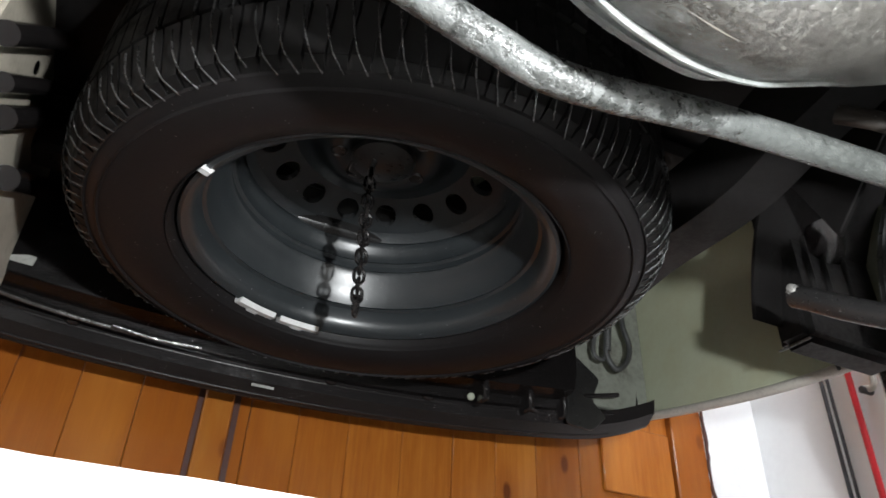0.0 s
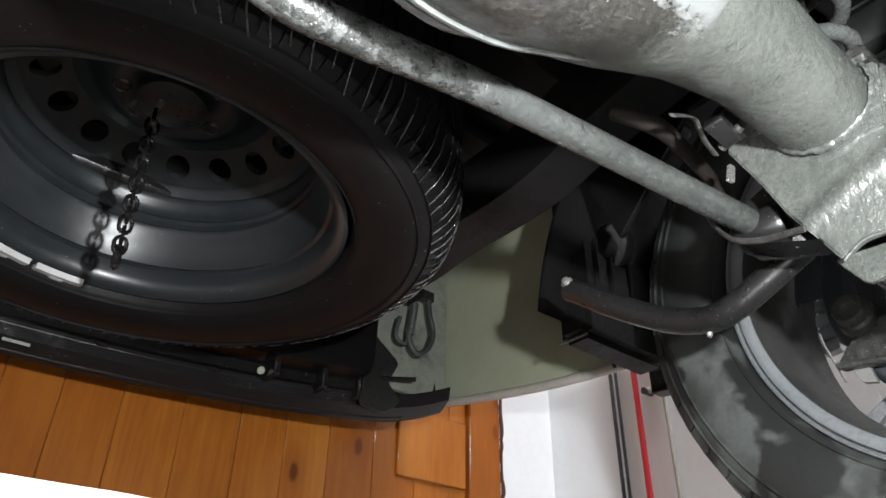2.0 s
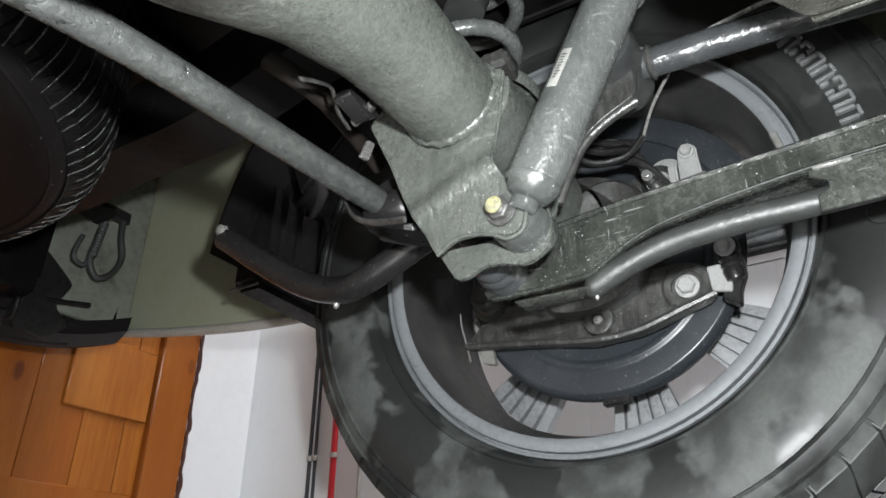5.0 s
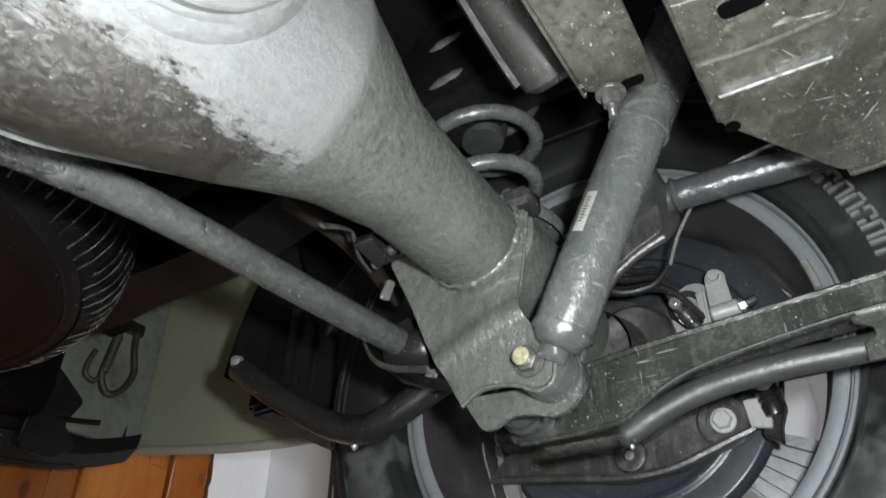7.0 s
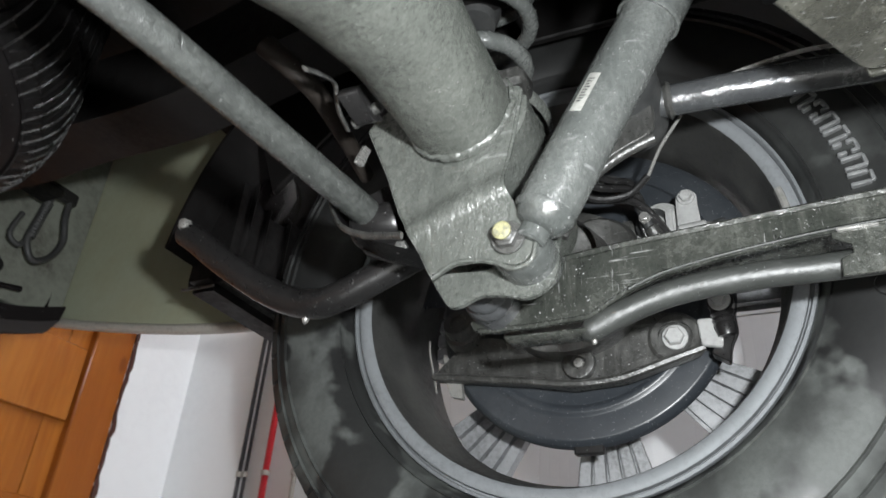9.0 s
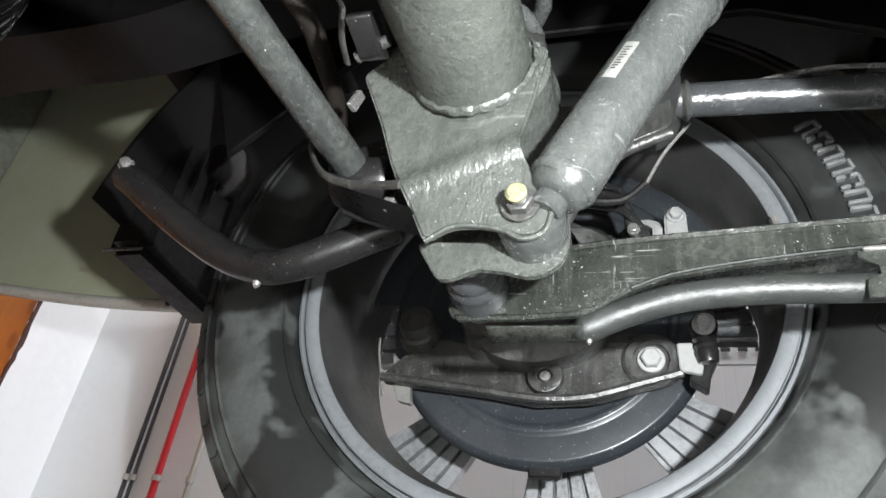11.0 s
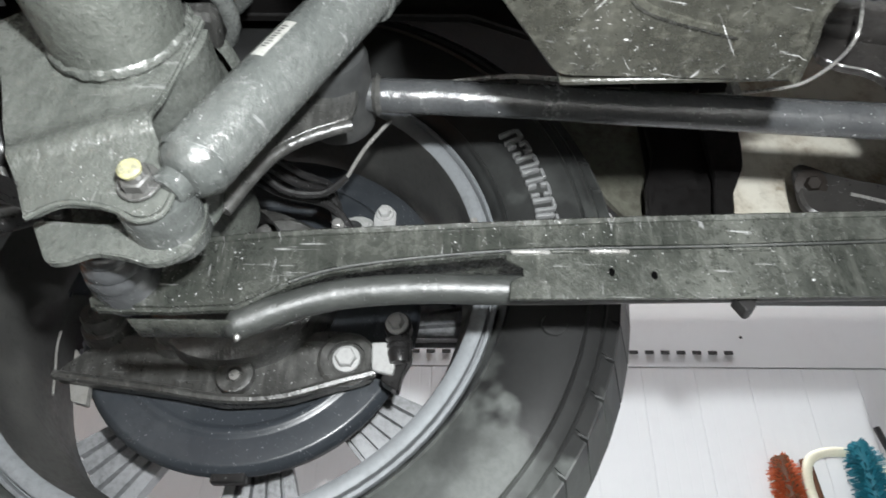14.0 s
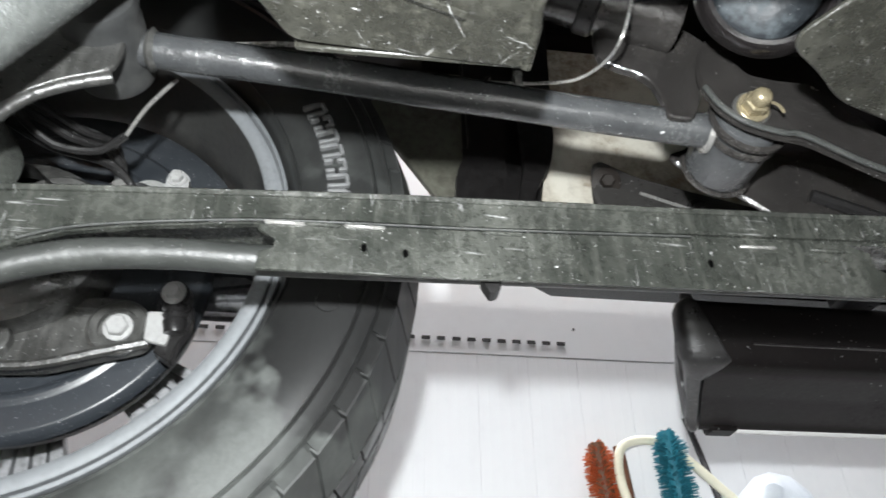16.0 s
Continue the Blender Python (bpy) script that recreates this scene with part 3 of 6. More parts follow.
wall_front = tagged(part("wall_front", box((WX0, WY0 - 0.2, -0.1), (WX1, WY0, CZ), 0), WHITEWALL, smooth=0), "white garage wall", "wall", kind="structure")
ceiling = tagged(part("ceiling", box((WX0 - 0.2, WY0 - 0.2, CZ), (WX1 + 0.2, WY1 + 0.4, CZ + 0.1), 0), CEIL, smooth=0), "white painted ceiling", "ceiling", kind="structure")
wall_rear = tagged(part("wall_rear", box((1.185, WY1, -0.1), (WX1, WY1 + 0.2, CZ), 0.002), WHITEWALL, smooth=0), "white rear wall beside the wooden gate", "wall", kind="structure")
part("lintel", box((WX0, WY1, 2.15), (1.185, WY1 + 0.2, CZ), 0), WHITEWALL, wall_rear, smooth=0)
part("closing_wall", box((WX0, WY1 + 0.05, -0.1), (1.185, WY1 + 0.2, 2.15), 0), WHITEWALL, wall_rear, smooth=0)
# shallow ribbed lining boards on the left wall
rib_w = 0.10
for i in range(21):
    y0 = -1.55 + i * rib_w
    prof = [(y0 + 0.0002, 0.0036), (y0 + 0.003, 0.004)]
    for k in range(1, 5):
        c = y0 + 0.02 * k
        prof += [(c - 0.002, 0.004), (c, 0.00382), (c + 0.002, 0.004)]
    prof += [(y0 + rib_w - 0.003, 0.004), (y0 + rib_w - 0.0002, 0.0036)]
    poly = [(y0 + 0.0006, 0.0)] + [(y, -d) for y, d in prof] + [(y0 + rib_w - 0.0006, 0.0)]
    bm = plate(poly, 0.59, Matrix(((0, 1, 0, WX1), (1, 0, 0, 0), (0, 0, 1, 0.02), (0, 0, 0, 1))), 0)
    part("lining_board", bm, WHITEWALL, wall_left, smooth=0)
# a soft shadow edge on the wall is built as this panel's lower edge
part("upper_panel", box((WX1 - 0.0046, -1.6, 0.612), (WX1, 0.6, 2.38), 0.001), WHITEWALL, wall_left, smooth=0)

# ---- the wooden gate ----
gate = thing("wooden_gate", (0, WY1, 0), "varnished orange pine board garage gate", "gate", kind="structure")
rnd = random.Random(3)
x = WX0
while x < 1.07:
    w = rnd.choice((0.096, 0.105, 0.118))
    if -0.075 < x + w and x < -0.06:
        w = -0.066 - x if x < -0.07 else 0.1
    if x + w > 1.045:
        w = 1.078 - x
    y0 = WY1 + rnd.uniform(0, 0.002)
    if w > 0.03:
        part("plank", box((x + 0.0004, y0, 0.02), (x + w - 0.0004, y0 + 0.03, 2.15), 0.0016), WOOD, gate)
    x += w
DARKSEAM = grimy("dark_seam", (0.05, 0.014, 0.008), (0.08, 0.02, 0.01), 20, 90, (0.5, 0.7))
part("meeting_strip", box((-0.056, WY1 - 0.012, 0.02), (-0.001, WY1 - 0.0005, 2.15), 0.003), PALEWOOD, gate, "lighter pine meeting strip")
part("shadow_gap", box((-0.067, WY1 - 0.003, 0.02), (-0.057, WY1 - 0.0005, 2.15), 0), DARKSEAM, gate)
part("shadow_gap", box((0.001, WY1 - 0.003, 0.02), (0.012, WY1 - 0.0005, 2.15), 0), DARKSEAM, gate)
part("stile", box((1.075, WY1 - 0.018, 0.0), (1.182, WY1 + 0.03, 2.15), 0.004), WOOD, gate, "darker pine gate stile")
rnd = random.Random(12)
rag = [(1.180 - rnd.uniform(0.001, 0.004), 0.02 + 0.017 * i) for i in range(120)]
part("ragged_edge", plate(rag + [(1.184 + rnd.uniform(0.001, 0.011) * rnd.random(), z) for _, z in reversed(rag)], 0.003, xz(WY1 - 0.019), 0), DARKSEAM, gate, "ragged brown paint edge beside the white wall")
part("rail", box((0.86, WY1 - 0.010, 0.40), (1.07, WY1 - 0.0005, 0.565), 0.003), WOOD, gate)
part("rail", box((0.70, WY1 - 0.008, 0.10), (1.07, WY1 - 0.0005, 0.24), 0.003), WOOD, gate)

# ---- things on the left wall ----
for dx, y, r, mt, lab in ((0.0, 0.983, 0.0050, BLACKPIPE, "thin black pipe running up the white wall"), (0.0, 0.966, 0.0042, BLACKPIPE, "thin black pipe running up the white wall"),
                          (0.0, 0.905, 0.0078, REDPIPE, "red pipe running up the white wall"), (0.0, 0.825, 0.0055, GREYPIPE, "thin grey pipe running up the white wall")):
    p = tagged(part("wall_pipe", rod((WX1 - 0.006 - r, y, 0.0), (WX1 - 0.006 - r, y, CZ), r, 16), mt), lab, "pipe")
    for z in (0.35, 1.1, 1.9):
        part("clip", lathe([(r + 0.0005, -0.006), (r + 0.003, -0.006), (r + 0.003, 0.006), (r + 0.0005, 0.006)], Matrix.Translation((WX1 - 0.006 - r, y, z)), 16, closed=True), GREYPIPE, p)
valve = tagged(part("pipe_valve", sweep([(WX1 - 0.02, 0.842, 0.76), (WX1 - 0.02, 0.842, 0.66), (WX1 - 0.02, 0.850, 0.635), (WX1 - 0.02, 0.866, 0.638)], 0.008, 10), GREYPIPE), "small grey pipe fitting on the white wall", "valve")
part("lever", rod((WX1 - 0.035, 0.868, 0.634), (WX1, 0.868, 0.634), 0.009, 12), BLACKPIPE, valve)

# small dark boxes standing just proud of the wall lining
trunk = thing("dash_row", (WX1 - 0.0062, -0.42, 0.64), "row of small dark dashes along the white wall", "wall slots")
for i in range(26):
    y = -0.722 + 0.0302 * i
    part("slot", box((WX1 - 0.0078, y - 0.0085, 0.6375), (WX1 - 0.0058, y + 0.0085, 0.6455), 0.0006), INK, trunk)
part("screw", lathe([(0, 0), (0.003, 0), (0.0025, 0.002), (0, 0.0025)], axis_to((WX1 - 0.0062, -0.752, 0.675), (-1, 0, 0)), 12), INK, trunk)


def brush(name, top, bottom, width, mt, back, label):
    """A bristle head of many tufts on a back, with its hanging loop."""
    t, b = Vector(top), Vector(bottom)
    ob = thing(name, bottom, label, "brush")
    d = (t - b).normalized()
    side = Vector((0, 1, 0)) - d * d.y
    side.normalize()
    out = d.cross(side)
    n = (t - b).length
    r = random.Random(len(name) + int(1000 * width))
    bm = bmesh.new()
    for i in range(900):
        s = r.random()
        p = b + d * (n * s)
        a = r.uniform(0, 2 * math.pi)
        q = math.cos(a) * side + math.sin(a) * out
        taper = min(1, 3.5 * (1 - s) + 0.45)
        L = width * taper * r.uniform(0.85, 1.08)
        tip = p + q * L + d * r.uniform(-0.004, 0.006)
        o = q.cross(d) * 0.0016
        v = [bm.verts.new(p + o), bm.verts.new(p - o), bm.verts.new(tip + 0.6 * d * 0.002), bm.verts.new(p + d * 0.003), bm.verts.new(tip - o * 0.6), bm.verts.new(tip + o * 0.6)]
        bm.faces.new((v[0], v[1], v[4], v[5]))
        bm.faces.new((v[0], v[5], v[2], v[3]))
        bm.faces.new((v[1], v[3], v[2], v[4]))
    part("bristles", bm, mt, ob, smooth=0)
    part("core", sweep([b - d * 0.03, b + d * n * 0.5, t], width * 0.5, 12), back, ob)
    return ob


ob = brush("orange_brush", (1.372, -0.760, 0.432), (1.375, -0.778, 0.25), 0.030, BRISTLE1, BROWN, "orange bristle brush with a brown back hanging on the white wall")
part("back", sweep([(1.36, -0.797, 0.425), (1.362, -0.803, 0.36), (1.364, -0.812, 0.26)], 0.010, 10), BROWN, ob)
ob = brush("teal_brush", (1.335, -0.880, 0.445), (1.340, -0.893, 0.25), 0.032, BRISTLE2, BRISTLE2, "teal bottle brush hanging on the white wall")
part("loop_handle", sweep([(1.35, -0.812, 0.27), (1.352, -0.790, 0.36), (1.350, -0.796, 0.415), (1.350, -0.83, 0.434), (1.352, -0.88, 0.430), (1.350, -0.93, 0.392), (1.345, -0.975, 0.345), (1.34, -1.03, 0.29)], 0.0085, 10), HANDLE, ob, "cream plastic loop handle")
tagged(part("thin_rod", sweep([(1.365, -0.938, 0.485), (1.370, -0.963, 0.388), (1.376, -0.992, 0.27)], 0.006, 8), BLACKPIPE), "thin black rod leaning on the wall", "rod")
bm = ruffle(lathe([(0, 0), (0.055, 0.0), (0.080, 0.03), (0.062, 0.10), (0.030, 0.132), (0.0, 0.142)], Matrix.Translation((1.315, -1.045, 0.235)) @ Matrix.Diagonal((0.6, 1, 1, 1)), 28), 0.020, 15)
tagged(part("plastic_bag", bm, BAG), "crumpled pale blue plastic bag beside the brushes", "bag")

# ---- the car: body ----
car = thing("car_underbody", (0, 0.3, 0.45), "dark underside of a high off-road car with its rear body panels", "car")
# floor pan with pressed ribs
bm = box((-0.88, -2.4, 0.70), (0.60, 1.05, 0.72), 0.004)
part("floor_pan", bm, UNDER, car)
for yy in (0.25, 0.45, 0.9):
    part("floor_rib", box((-0.7, yy, 0.675), (0.7, yy + 0.06, 0.7), 0.01), UNDER, car)
# pale disc added above the spare so its holes look lit from behind
part("boot_floor", lathe([(0.0, 0.0), (0.20, 0.0), (0.205, 0.004), (0.0, 0.006)], Matrix.Translation((0.052, 0.62, 0.692)), 48), OLIVE, car, "grimy pale disc of boot floor, added to lighten the spare wheel's holes")
# slab added to close the body above and keep ceiling light out
part("roof_shell", box((-0.93, -2.4, 0.95), (0.93, 1.08, 0.99), 0.01), UNDER, car)


def rail(x0, mt, up=0.0):
    pts = [(x0, -2.2, 0.47 + up), (x0, -0.75, 0.47 + up), (x0, -0.45, 0.52 + up), (x0, -0.2, 0.62 + 0.3 * up), (x0, 0.2, 0.60), (x0, 0.36, 0.568), (x0, 0.52, 0.569), (x0, 0.66, 0.565), (x0, 1.0, 0.60)]
    path = spline(pts, 8)
    bm = bmesh.new()
    rings = []
    for p in path:
        rings.append([bm.verts.new(p + Vector(o)) for o in ((-0.035, 0, -0.05), (0.035, 0, -0.05), (0.035, 0, 0.05), (-0.035, 0, 0.05))])
    for a, b in zip(rings, rings[1:]):
        for k in range(4):
            bm.faces.new((a[k], a[(k + 1) % 4], b[(k + 1) % 4], b[k]))
    bm.faces.new(rings[0])
    bm.faces.new(rings[-1])
    bmesh.ops.bevel(bm, geom=[e for e in bm.edges if e.calc_face_angle(0) > 1], offset=0.006, segments=2, affect="EDGES")
    return part("chassis_rail", bm, mt, car)


rail(0.46, UNDER, 0.10)
r0 = rail(-0.49, TAN)
# dark disc on the rail's face gives the hole its unlit inside
part("rail_hole", lathe([(0, 0), (0.012, 0), (0.012, 0.002), (0, 0.002)], axis_to((-0.4545, 0.70, 0.61), (1, 0, 0)), 20), INK, r0)
for yy in (0.80, 1.0):
    part("crossmember", box((-0.46, yy, 0.60), (0.44, yy + 0.06, 0.68), 0.008), BLACKM, car)
part("crossmember", box((-0.46, 0.13, 0.60), (0.44, 0.21, 0.69), 0.008), BLACKM, car)

side = part("side_panel", plate(round_poly([(0.48, 0.46), (1.00, 0.46), (1.00, 0.695), (0.48, 0.695)], 0.01), 0.010, yz(-0.417), 0.003), TAN, car, "pale waxed inner side panel")
part("panel_hole", lathe([(0, 0), (0.009, 0), (0.009, 0.002), (0, 0.002)], axis_to((-0.4065, 0.663, 0.618), (1, 0, 0)), 20), HOLE, side)
for p, q, r in (((-0.388, 0.46, 0.478), (-0.388, 0.68, 0.692), 0.013), ((-0.392, 0.53, 0.475), (-0.392, 0.79, 0.695), 0.011), ((-0.392, 0.585, 0.472), (-0.392, 0.85, 0.692), 0.014), ((-0.392, 0.70, 0.470), (-0.392, 1.00, 0.650), 0.016)):
    part("brace_bar", sweep([p, Vector(p).lerp(Vector(q), 0.5) + Vector((0.004, 0, 0.004)), q], r, 14), PLASTIC, car, "glossy black brace bar")

# rear bumper valance: a curved skin with a rolled lip
bm = bmesh.new()
rings = []
for i in range(49):
    s = -0.86 + 1.66 * i / 48
    bow = 1.10 - 0.10 * (s / 0.86) ** 2 - 0.05 * abs(s / 0.86) ** 8
    low = 0.408 + 0.028 * (s / 0.7) ** 2 + 0.05 * max(0, (abs(s) - 0.66) / 0.2) ** 2
    prof = [(-0.035, 0.045), (-0.03, 0.018), (-0.012, 0.004), (-0.002, 0.0), (0.006, 0.004), (0.012, 0.02), (0.018, 0.07), (0.02, 0.12 if s > 0.5 else 0.30)]
    rings.append([bm.verts.new((s, bow + dy, low + dz)) for dy, dz in prof] + [bm.verts.new((s, bow + dy - 0.004, low + dz + 0.003)) for dy, dz in reversed(prof)])
for a, b in zip(rings, rings[1:]):
    n = len(a)
    for k in range(n):
        bm.faces.new((a[k], a[(k + 1) % n], b[(k + 1) % n], b[k]))
bm.faces.new(rings[0])
bm.faces.new(rings[-1])
bumper = part("rear_bumper", bm, PLASTIC, car, "black plastic rear bumper with a rolled lower lip")
# inner shelf of the bumper with steps and ribs
bm = bmesh.new()
rings = []
for i in range(41):
    s = -0.82 + 1.43 * i / 40
    bow = 1.065 - 0.10 * (s / 0.86) ** 2
    low = 0.452 + 0.028 * (s / 0.7) ** 2
    rings.append([bm.verts.new((s, bow + dy, low + dz)) for dy, dz in ((0.0, 0.0), (-0.012, 0.004), (-0.02, 0.02), (-0.055, 0.03), (-0.065, 0.06), (-0.07, 0.2))])
for a, b in zip(rings, rings[1:]):
    for k in range(5):
        bm.faces.new((a[k], a[k + 1], b[k + 1], b[k]))
bmesh.ops.solidify(bm, geom=bm.faces[:], thickness=0.003)
part("bumper_liner", bm, PLASTIC, bumper)
for dy, dz, r in ((-0.034, 0.040, 0.004), (-0.012, 0.006, 0.0035), (0.006, 0.012, 0.003), (-0.055, 0.075, 0.005)):
    pts = []
    for i in range(25):
        q = -0.84 + 1.56 * i / 24
        pts.append((q, 1.10 - 0.10 * (q / 0.86) ** 2 - 0.05 * abs(q / 0.86) ** 8 + dy, 0.408 + 0.028 * (q / 0.7) ** 2 + 0.05 * max(0, (abs(q) - 0.66) / 0.2) ** 2 + dz))
    part("moulded_ridge", sweep(pts, r, 8, per=2), PLASTIC, bumper)
for s in (-0.52, -0.30, 0.14, 0.33, 0.55):
    bow, low = 1.10 - 0.10 * (s / 0.86) ** 2 - 0.035, 0.453 + 0.028 * (s / 0.7) ** 2
    part("push_clip", lathe([(0, 0), (0.006, 0.0), (0.011, 0.003), (0.013, 0.006), (0, 0.007)], axis_to((s, bow, low - 0.006), (0, -0.25, 1)), 18), PLASTIC, bumper)
for s in (0.42, 0.52, 0.60):
    part("rib", box((s, 0.985, 0.455), (s + 0.012, 1.04, 0.60), 0.003), PLASTIC, bumper)
part("bumper_bracket", plate(round_poly([(0.60, 0.44), (0.66, 0.435), (0.70, 0.47), (0.665, 0.50), (0.69, 0.55), (0.62, 0.60)], 0.012), 0.006, xz(0.985)), BLACKM, bumper)
part("paper_tag", ruffle(plate([(-0.44, 0.506), (-0.374, 0.503), (-0.372, 0.519), (-0.44, 0.531)], 0.002, xz(0.982), 0.0006), 0.001, 40), LABEL, bumper, "pale paper tag")
for p, q, r in (((-0.46, 1.00, 0.468), (-0.20, 1.02, 0.447), 0.0042), ((-0.36, 1.045, 0.508), (-0.18, 1.05, 0.498), 0.0032), ((-0.24, 1.002, 0.446), (-0.10, 1.004, 0.441), 0.0036)):
    part("moulded_ridge", sweep([p, Vector(p).lerp(Vector(q), 0.5) + Vector((0, 0.004, -0.003)), q], r, 8), GLOSSM, bumper)
part("push_clip", lathe([(0, 0.003), (0.006, 0.0025), (0.0075, 0.0), (0, 0.0)], axis_to((0.41, 1.022, 0.469), (-0.25, -1, -0.5)), 20), OLIVE, bumper, "pale round plug")
part("sticker", plate([(-0.02, 0), (0.02, 0), (0.02, 0.005), (-0.02, 0.005)], 0.0008, Matrix.Translation((0.02, 1.061, 0.417)) @ xz(0), 0), LABEL, bumper)

# rear quarter panel behind the wheel, seen from inside
# primer with dirt patches, its base darkened for the shade in this corner
CORNERM = grimy("shaded_dirty_primer", (0.20, 0.212, 0.180), (0.060, 0.054, 0.044), 7, 60, (0.45, 0.65), amount=(0.42, 0.66), bump=0.15, mottle=0.2)
quarter = part("quarter_panel", plate(round_poly([(0.40, 0.435), (0.66, 0.455), (0.90, 0.49), (1.12, 0.53), (1.13, 0.98), (0.40, 0.98)], 0.01), 0.025, yz(0.835), 0.004), QUARTER, car, "pale grey-green inner side of the rear quarter panel")
part("lower_flange", sweep([(0.835, 0.40, 0.434), (0.837, 0.66, 0.453), (0.837, 0.90, 0.488), (0.835, 1.11, 0.528)], 0.009, 10), GREYPIPE, quarter, "pale folded lower flange")
part("inner_corner", ruffle(box((0.56, 1.0, 0.50), (0.832, 1.015, 0.955), 0.003), 0.004, 12), CORNERM, quarter, "pale inner corner of the body")
for yy in (0.45, 0.50, 0.545):
    part("flange_bolt", bolt((0.832, yy, 0.437 + 0.1 * (yy - 0.45)), (-0.3, 0, -1), 0.009, 0.006, 0.007), BLACKM, quarter)
# dark plastic arch liner behind the wheel
canister = part("arch_liner_box", box((0.655, 0.455, 0.415), (0.85, 0.515, 0.80), 0.012, segs=2), UNDER, car, "black plastic liner box behind the wheel")
for xx, r in ((0.690, 0.0045), (0.725, 0.0045), (0.775, 0.004)):
    part("liner_rib", sweep([(xx, 0.455, 0.46), (xx, 0.453, 0.55), (xx + 0.004, 0.455, 0.70)], r, 8), UNDER, canister)
part("lip_edge", sweep([(0.656, 0.512, 0.4165), (0.656, 0.48, 0.4160), (0.657, 0.458, 0.4165)], 0.002, 6), CAST, canister, "rubbed lower edge of the liner")
part("liner_bulge", ruffle(lathe([(0.0, 0.012), (0.035, 0.010), (0.052, 0.0), (0.055, -0.02)], axis_to((0.745, 0.452, 0.60), (0.1, -1, -0.35)), 28), 0.003, 20), PLASTIC, canister)


def arch(r0, r1, x0, x1, a0, a1, mt, name, parent, label=""):
    bm = lathe([(r0, x0), (r1, x0), (r1, x1), (r0, x1)], axis_x(0, 0, 0.38), 40, closed=True, arc=(a0, a1))
    return part(name, bm, mt, parent, label)


# wheel arch: outer skin with a round opening, and an inner liner
pts = [(0.475 * math.cos(radians(a)), 0.38 + 0.475 * math.sin(radians(a))) for a in range(2, 170, 8)]
outer = [(0.52, 0.40), (0.52, 0.98), (-2.3, 0.98), (-2.3, 0.47), (-0.56, 0.47)]
part("wheel_arch_skin", plate(pts + outer[::-1], 0.03, yz(0.885), 0.002), PLASTIC, car, "dark inner edge of the wheel arch")
arch(0.50, 0.506, 0.60, 0.88, 8, 138, UNDER, "wheel_arch_liner", car)
part("arch_inner_wall", plate([(0.34, 0.50), (0.42, 0.70), (-0.42, 0.70), (-0.36, 0.56), (-0.22, 0.63), (0.2, 0.64)], 0.01, yz(0.60), 0.002), UNDER, car)
part("arch_front_panel", plate(round_poly([(-0.402, 0.44), (-0.402, 0.524), (-0.310, 0.66), (-0.33, 0.74), (-0.49, 0.74), (-0.465, 0.42)], 0.006), 0.012, yz(0.80), 0.003), SHADEOLIVE, car, "grimy grey-green panel ahead of the wheel, darkened for shade")
sill = part("sill_inner", ruffle(plate(round_poly([(-0.47, 0.44), (-0.47, 0.78), (-0.82, 0.78), (-0.86, 0.44)], 0.02), 0.02, yz(0.775), 0.004), 0.003, 10), CREAM, car, "cream painted inner sill panel, stained with rust-brown dirt")
part("stiffener", plate(round_poly([(-0.555, 0.525), (-0.60, 0.50), (-0.95, 0.42), (-0.95, 0.36), (-0.62, 0.43), (-0.55, 0.455)], 0.02), 0.012, yz(0.70), 0.003), MOUNTM, sill)
part("floor_bolt", bolt((0.70, -0.565, 0.488), (-1, 0.1, -0.5), 0.013, 0.009, 0.016), RUSTY, sill)
part("floor_bolt", bolt((0.70, -0.66, 0.462), (-1, 0.1, -0.5), 0.009, 0.006, 0.010), BLACKM, sill)
part("seam", sweep([(0.698, -0.60, 0.475), (0.698, -0.70, 0.445), (0.698, -0.86, 0.41)], 0.002, 6), ZINC, sill)
flap_a = [(-0.420, 0.80), (-0.476, 0.80), (-0.471, 0.607), (-0.470, 0.55), (-0.474, 0.484), (-0.472, 0.44), (-0.409, 0.44), (-0.412, 0.483), (-0.413, 0.524), (-0.428, 0.566), (-0.426, 0.601)]
flap_b = [(-0.489, 0.80), (-0.535, 0.80), (-0.530, 0.577), (-0.523, 0.547), (-0.505, 0.514), (-0.494, 0.481), (-0.485, 0.44), (-0.470, 0.44), (-0.478, 0.481), (-0.489, 0.53)]
for flap, x0 in ((flap_a, 0.745), (flap_b, 0.740)):
    bm = plate(round_poly(flap, 0.006, 3), 0.012, yz(x0), 0.003, segs=2)
    part("rubber_strip", ruffle(bm, 0.003, 30), UNDER, car, "torn black rubber strip hanging ahead of the wheel")

# dark sheet added behind the strips to keep their gaps dark
part("liner_sheet", plate(round_poly([(-0.425, 0.46), (-0.506, 0.452), (-0.520, 0.54), (-0.512, 0.80), (-0.425, 0.80)], 0.01), 0.006, yz(0.768), 0.002), UNDER, car, "dark sheet added behind the rubber strips")

# side step with a moulded end cap
STEPM = grimy("dull_black_step_plastic", (0.0068, 0.0058, 0.0057), (0.0150, 0.0128, 0.0124), 9, 170, (0.36, 0.58), amount=(0.5, 0.85), grit_glint=0.06, bump=0.3, spec=0.09)
CAPM = grimy("worn_grey_cap_plastic", (0.014, 0.0137, 0.0138), (0.036, 0.0355, 0.036), 10, 170, (0.26, 0.5), amount=(0.4, 0.75), grit_glint=0.1, bump=0.3)
step = thing("side_step", (0.83, -0.9, 0.25), "black plastic side step with a moulded end cap", "side step")
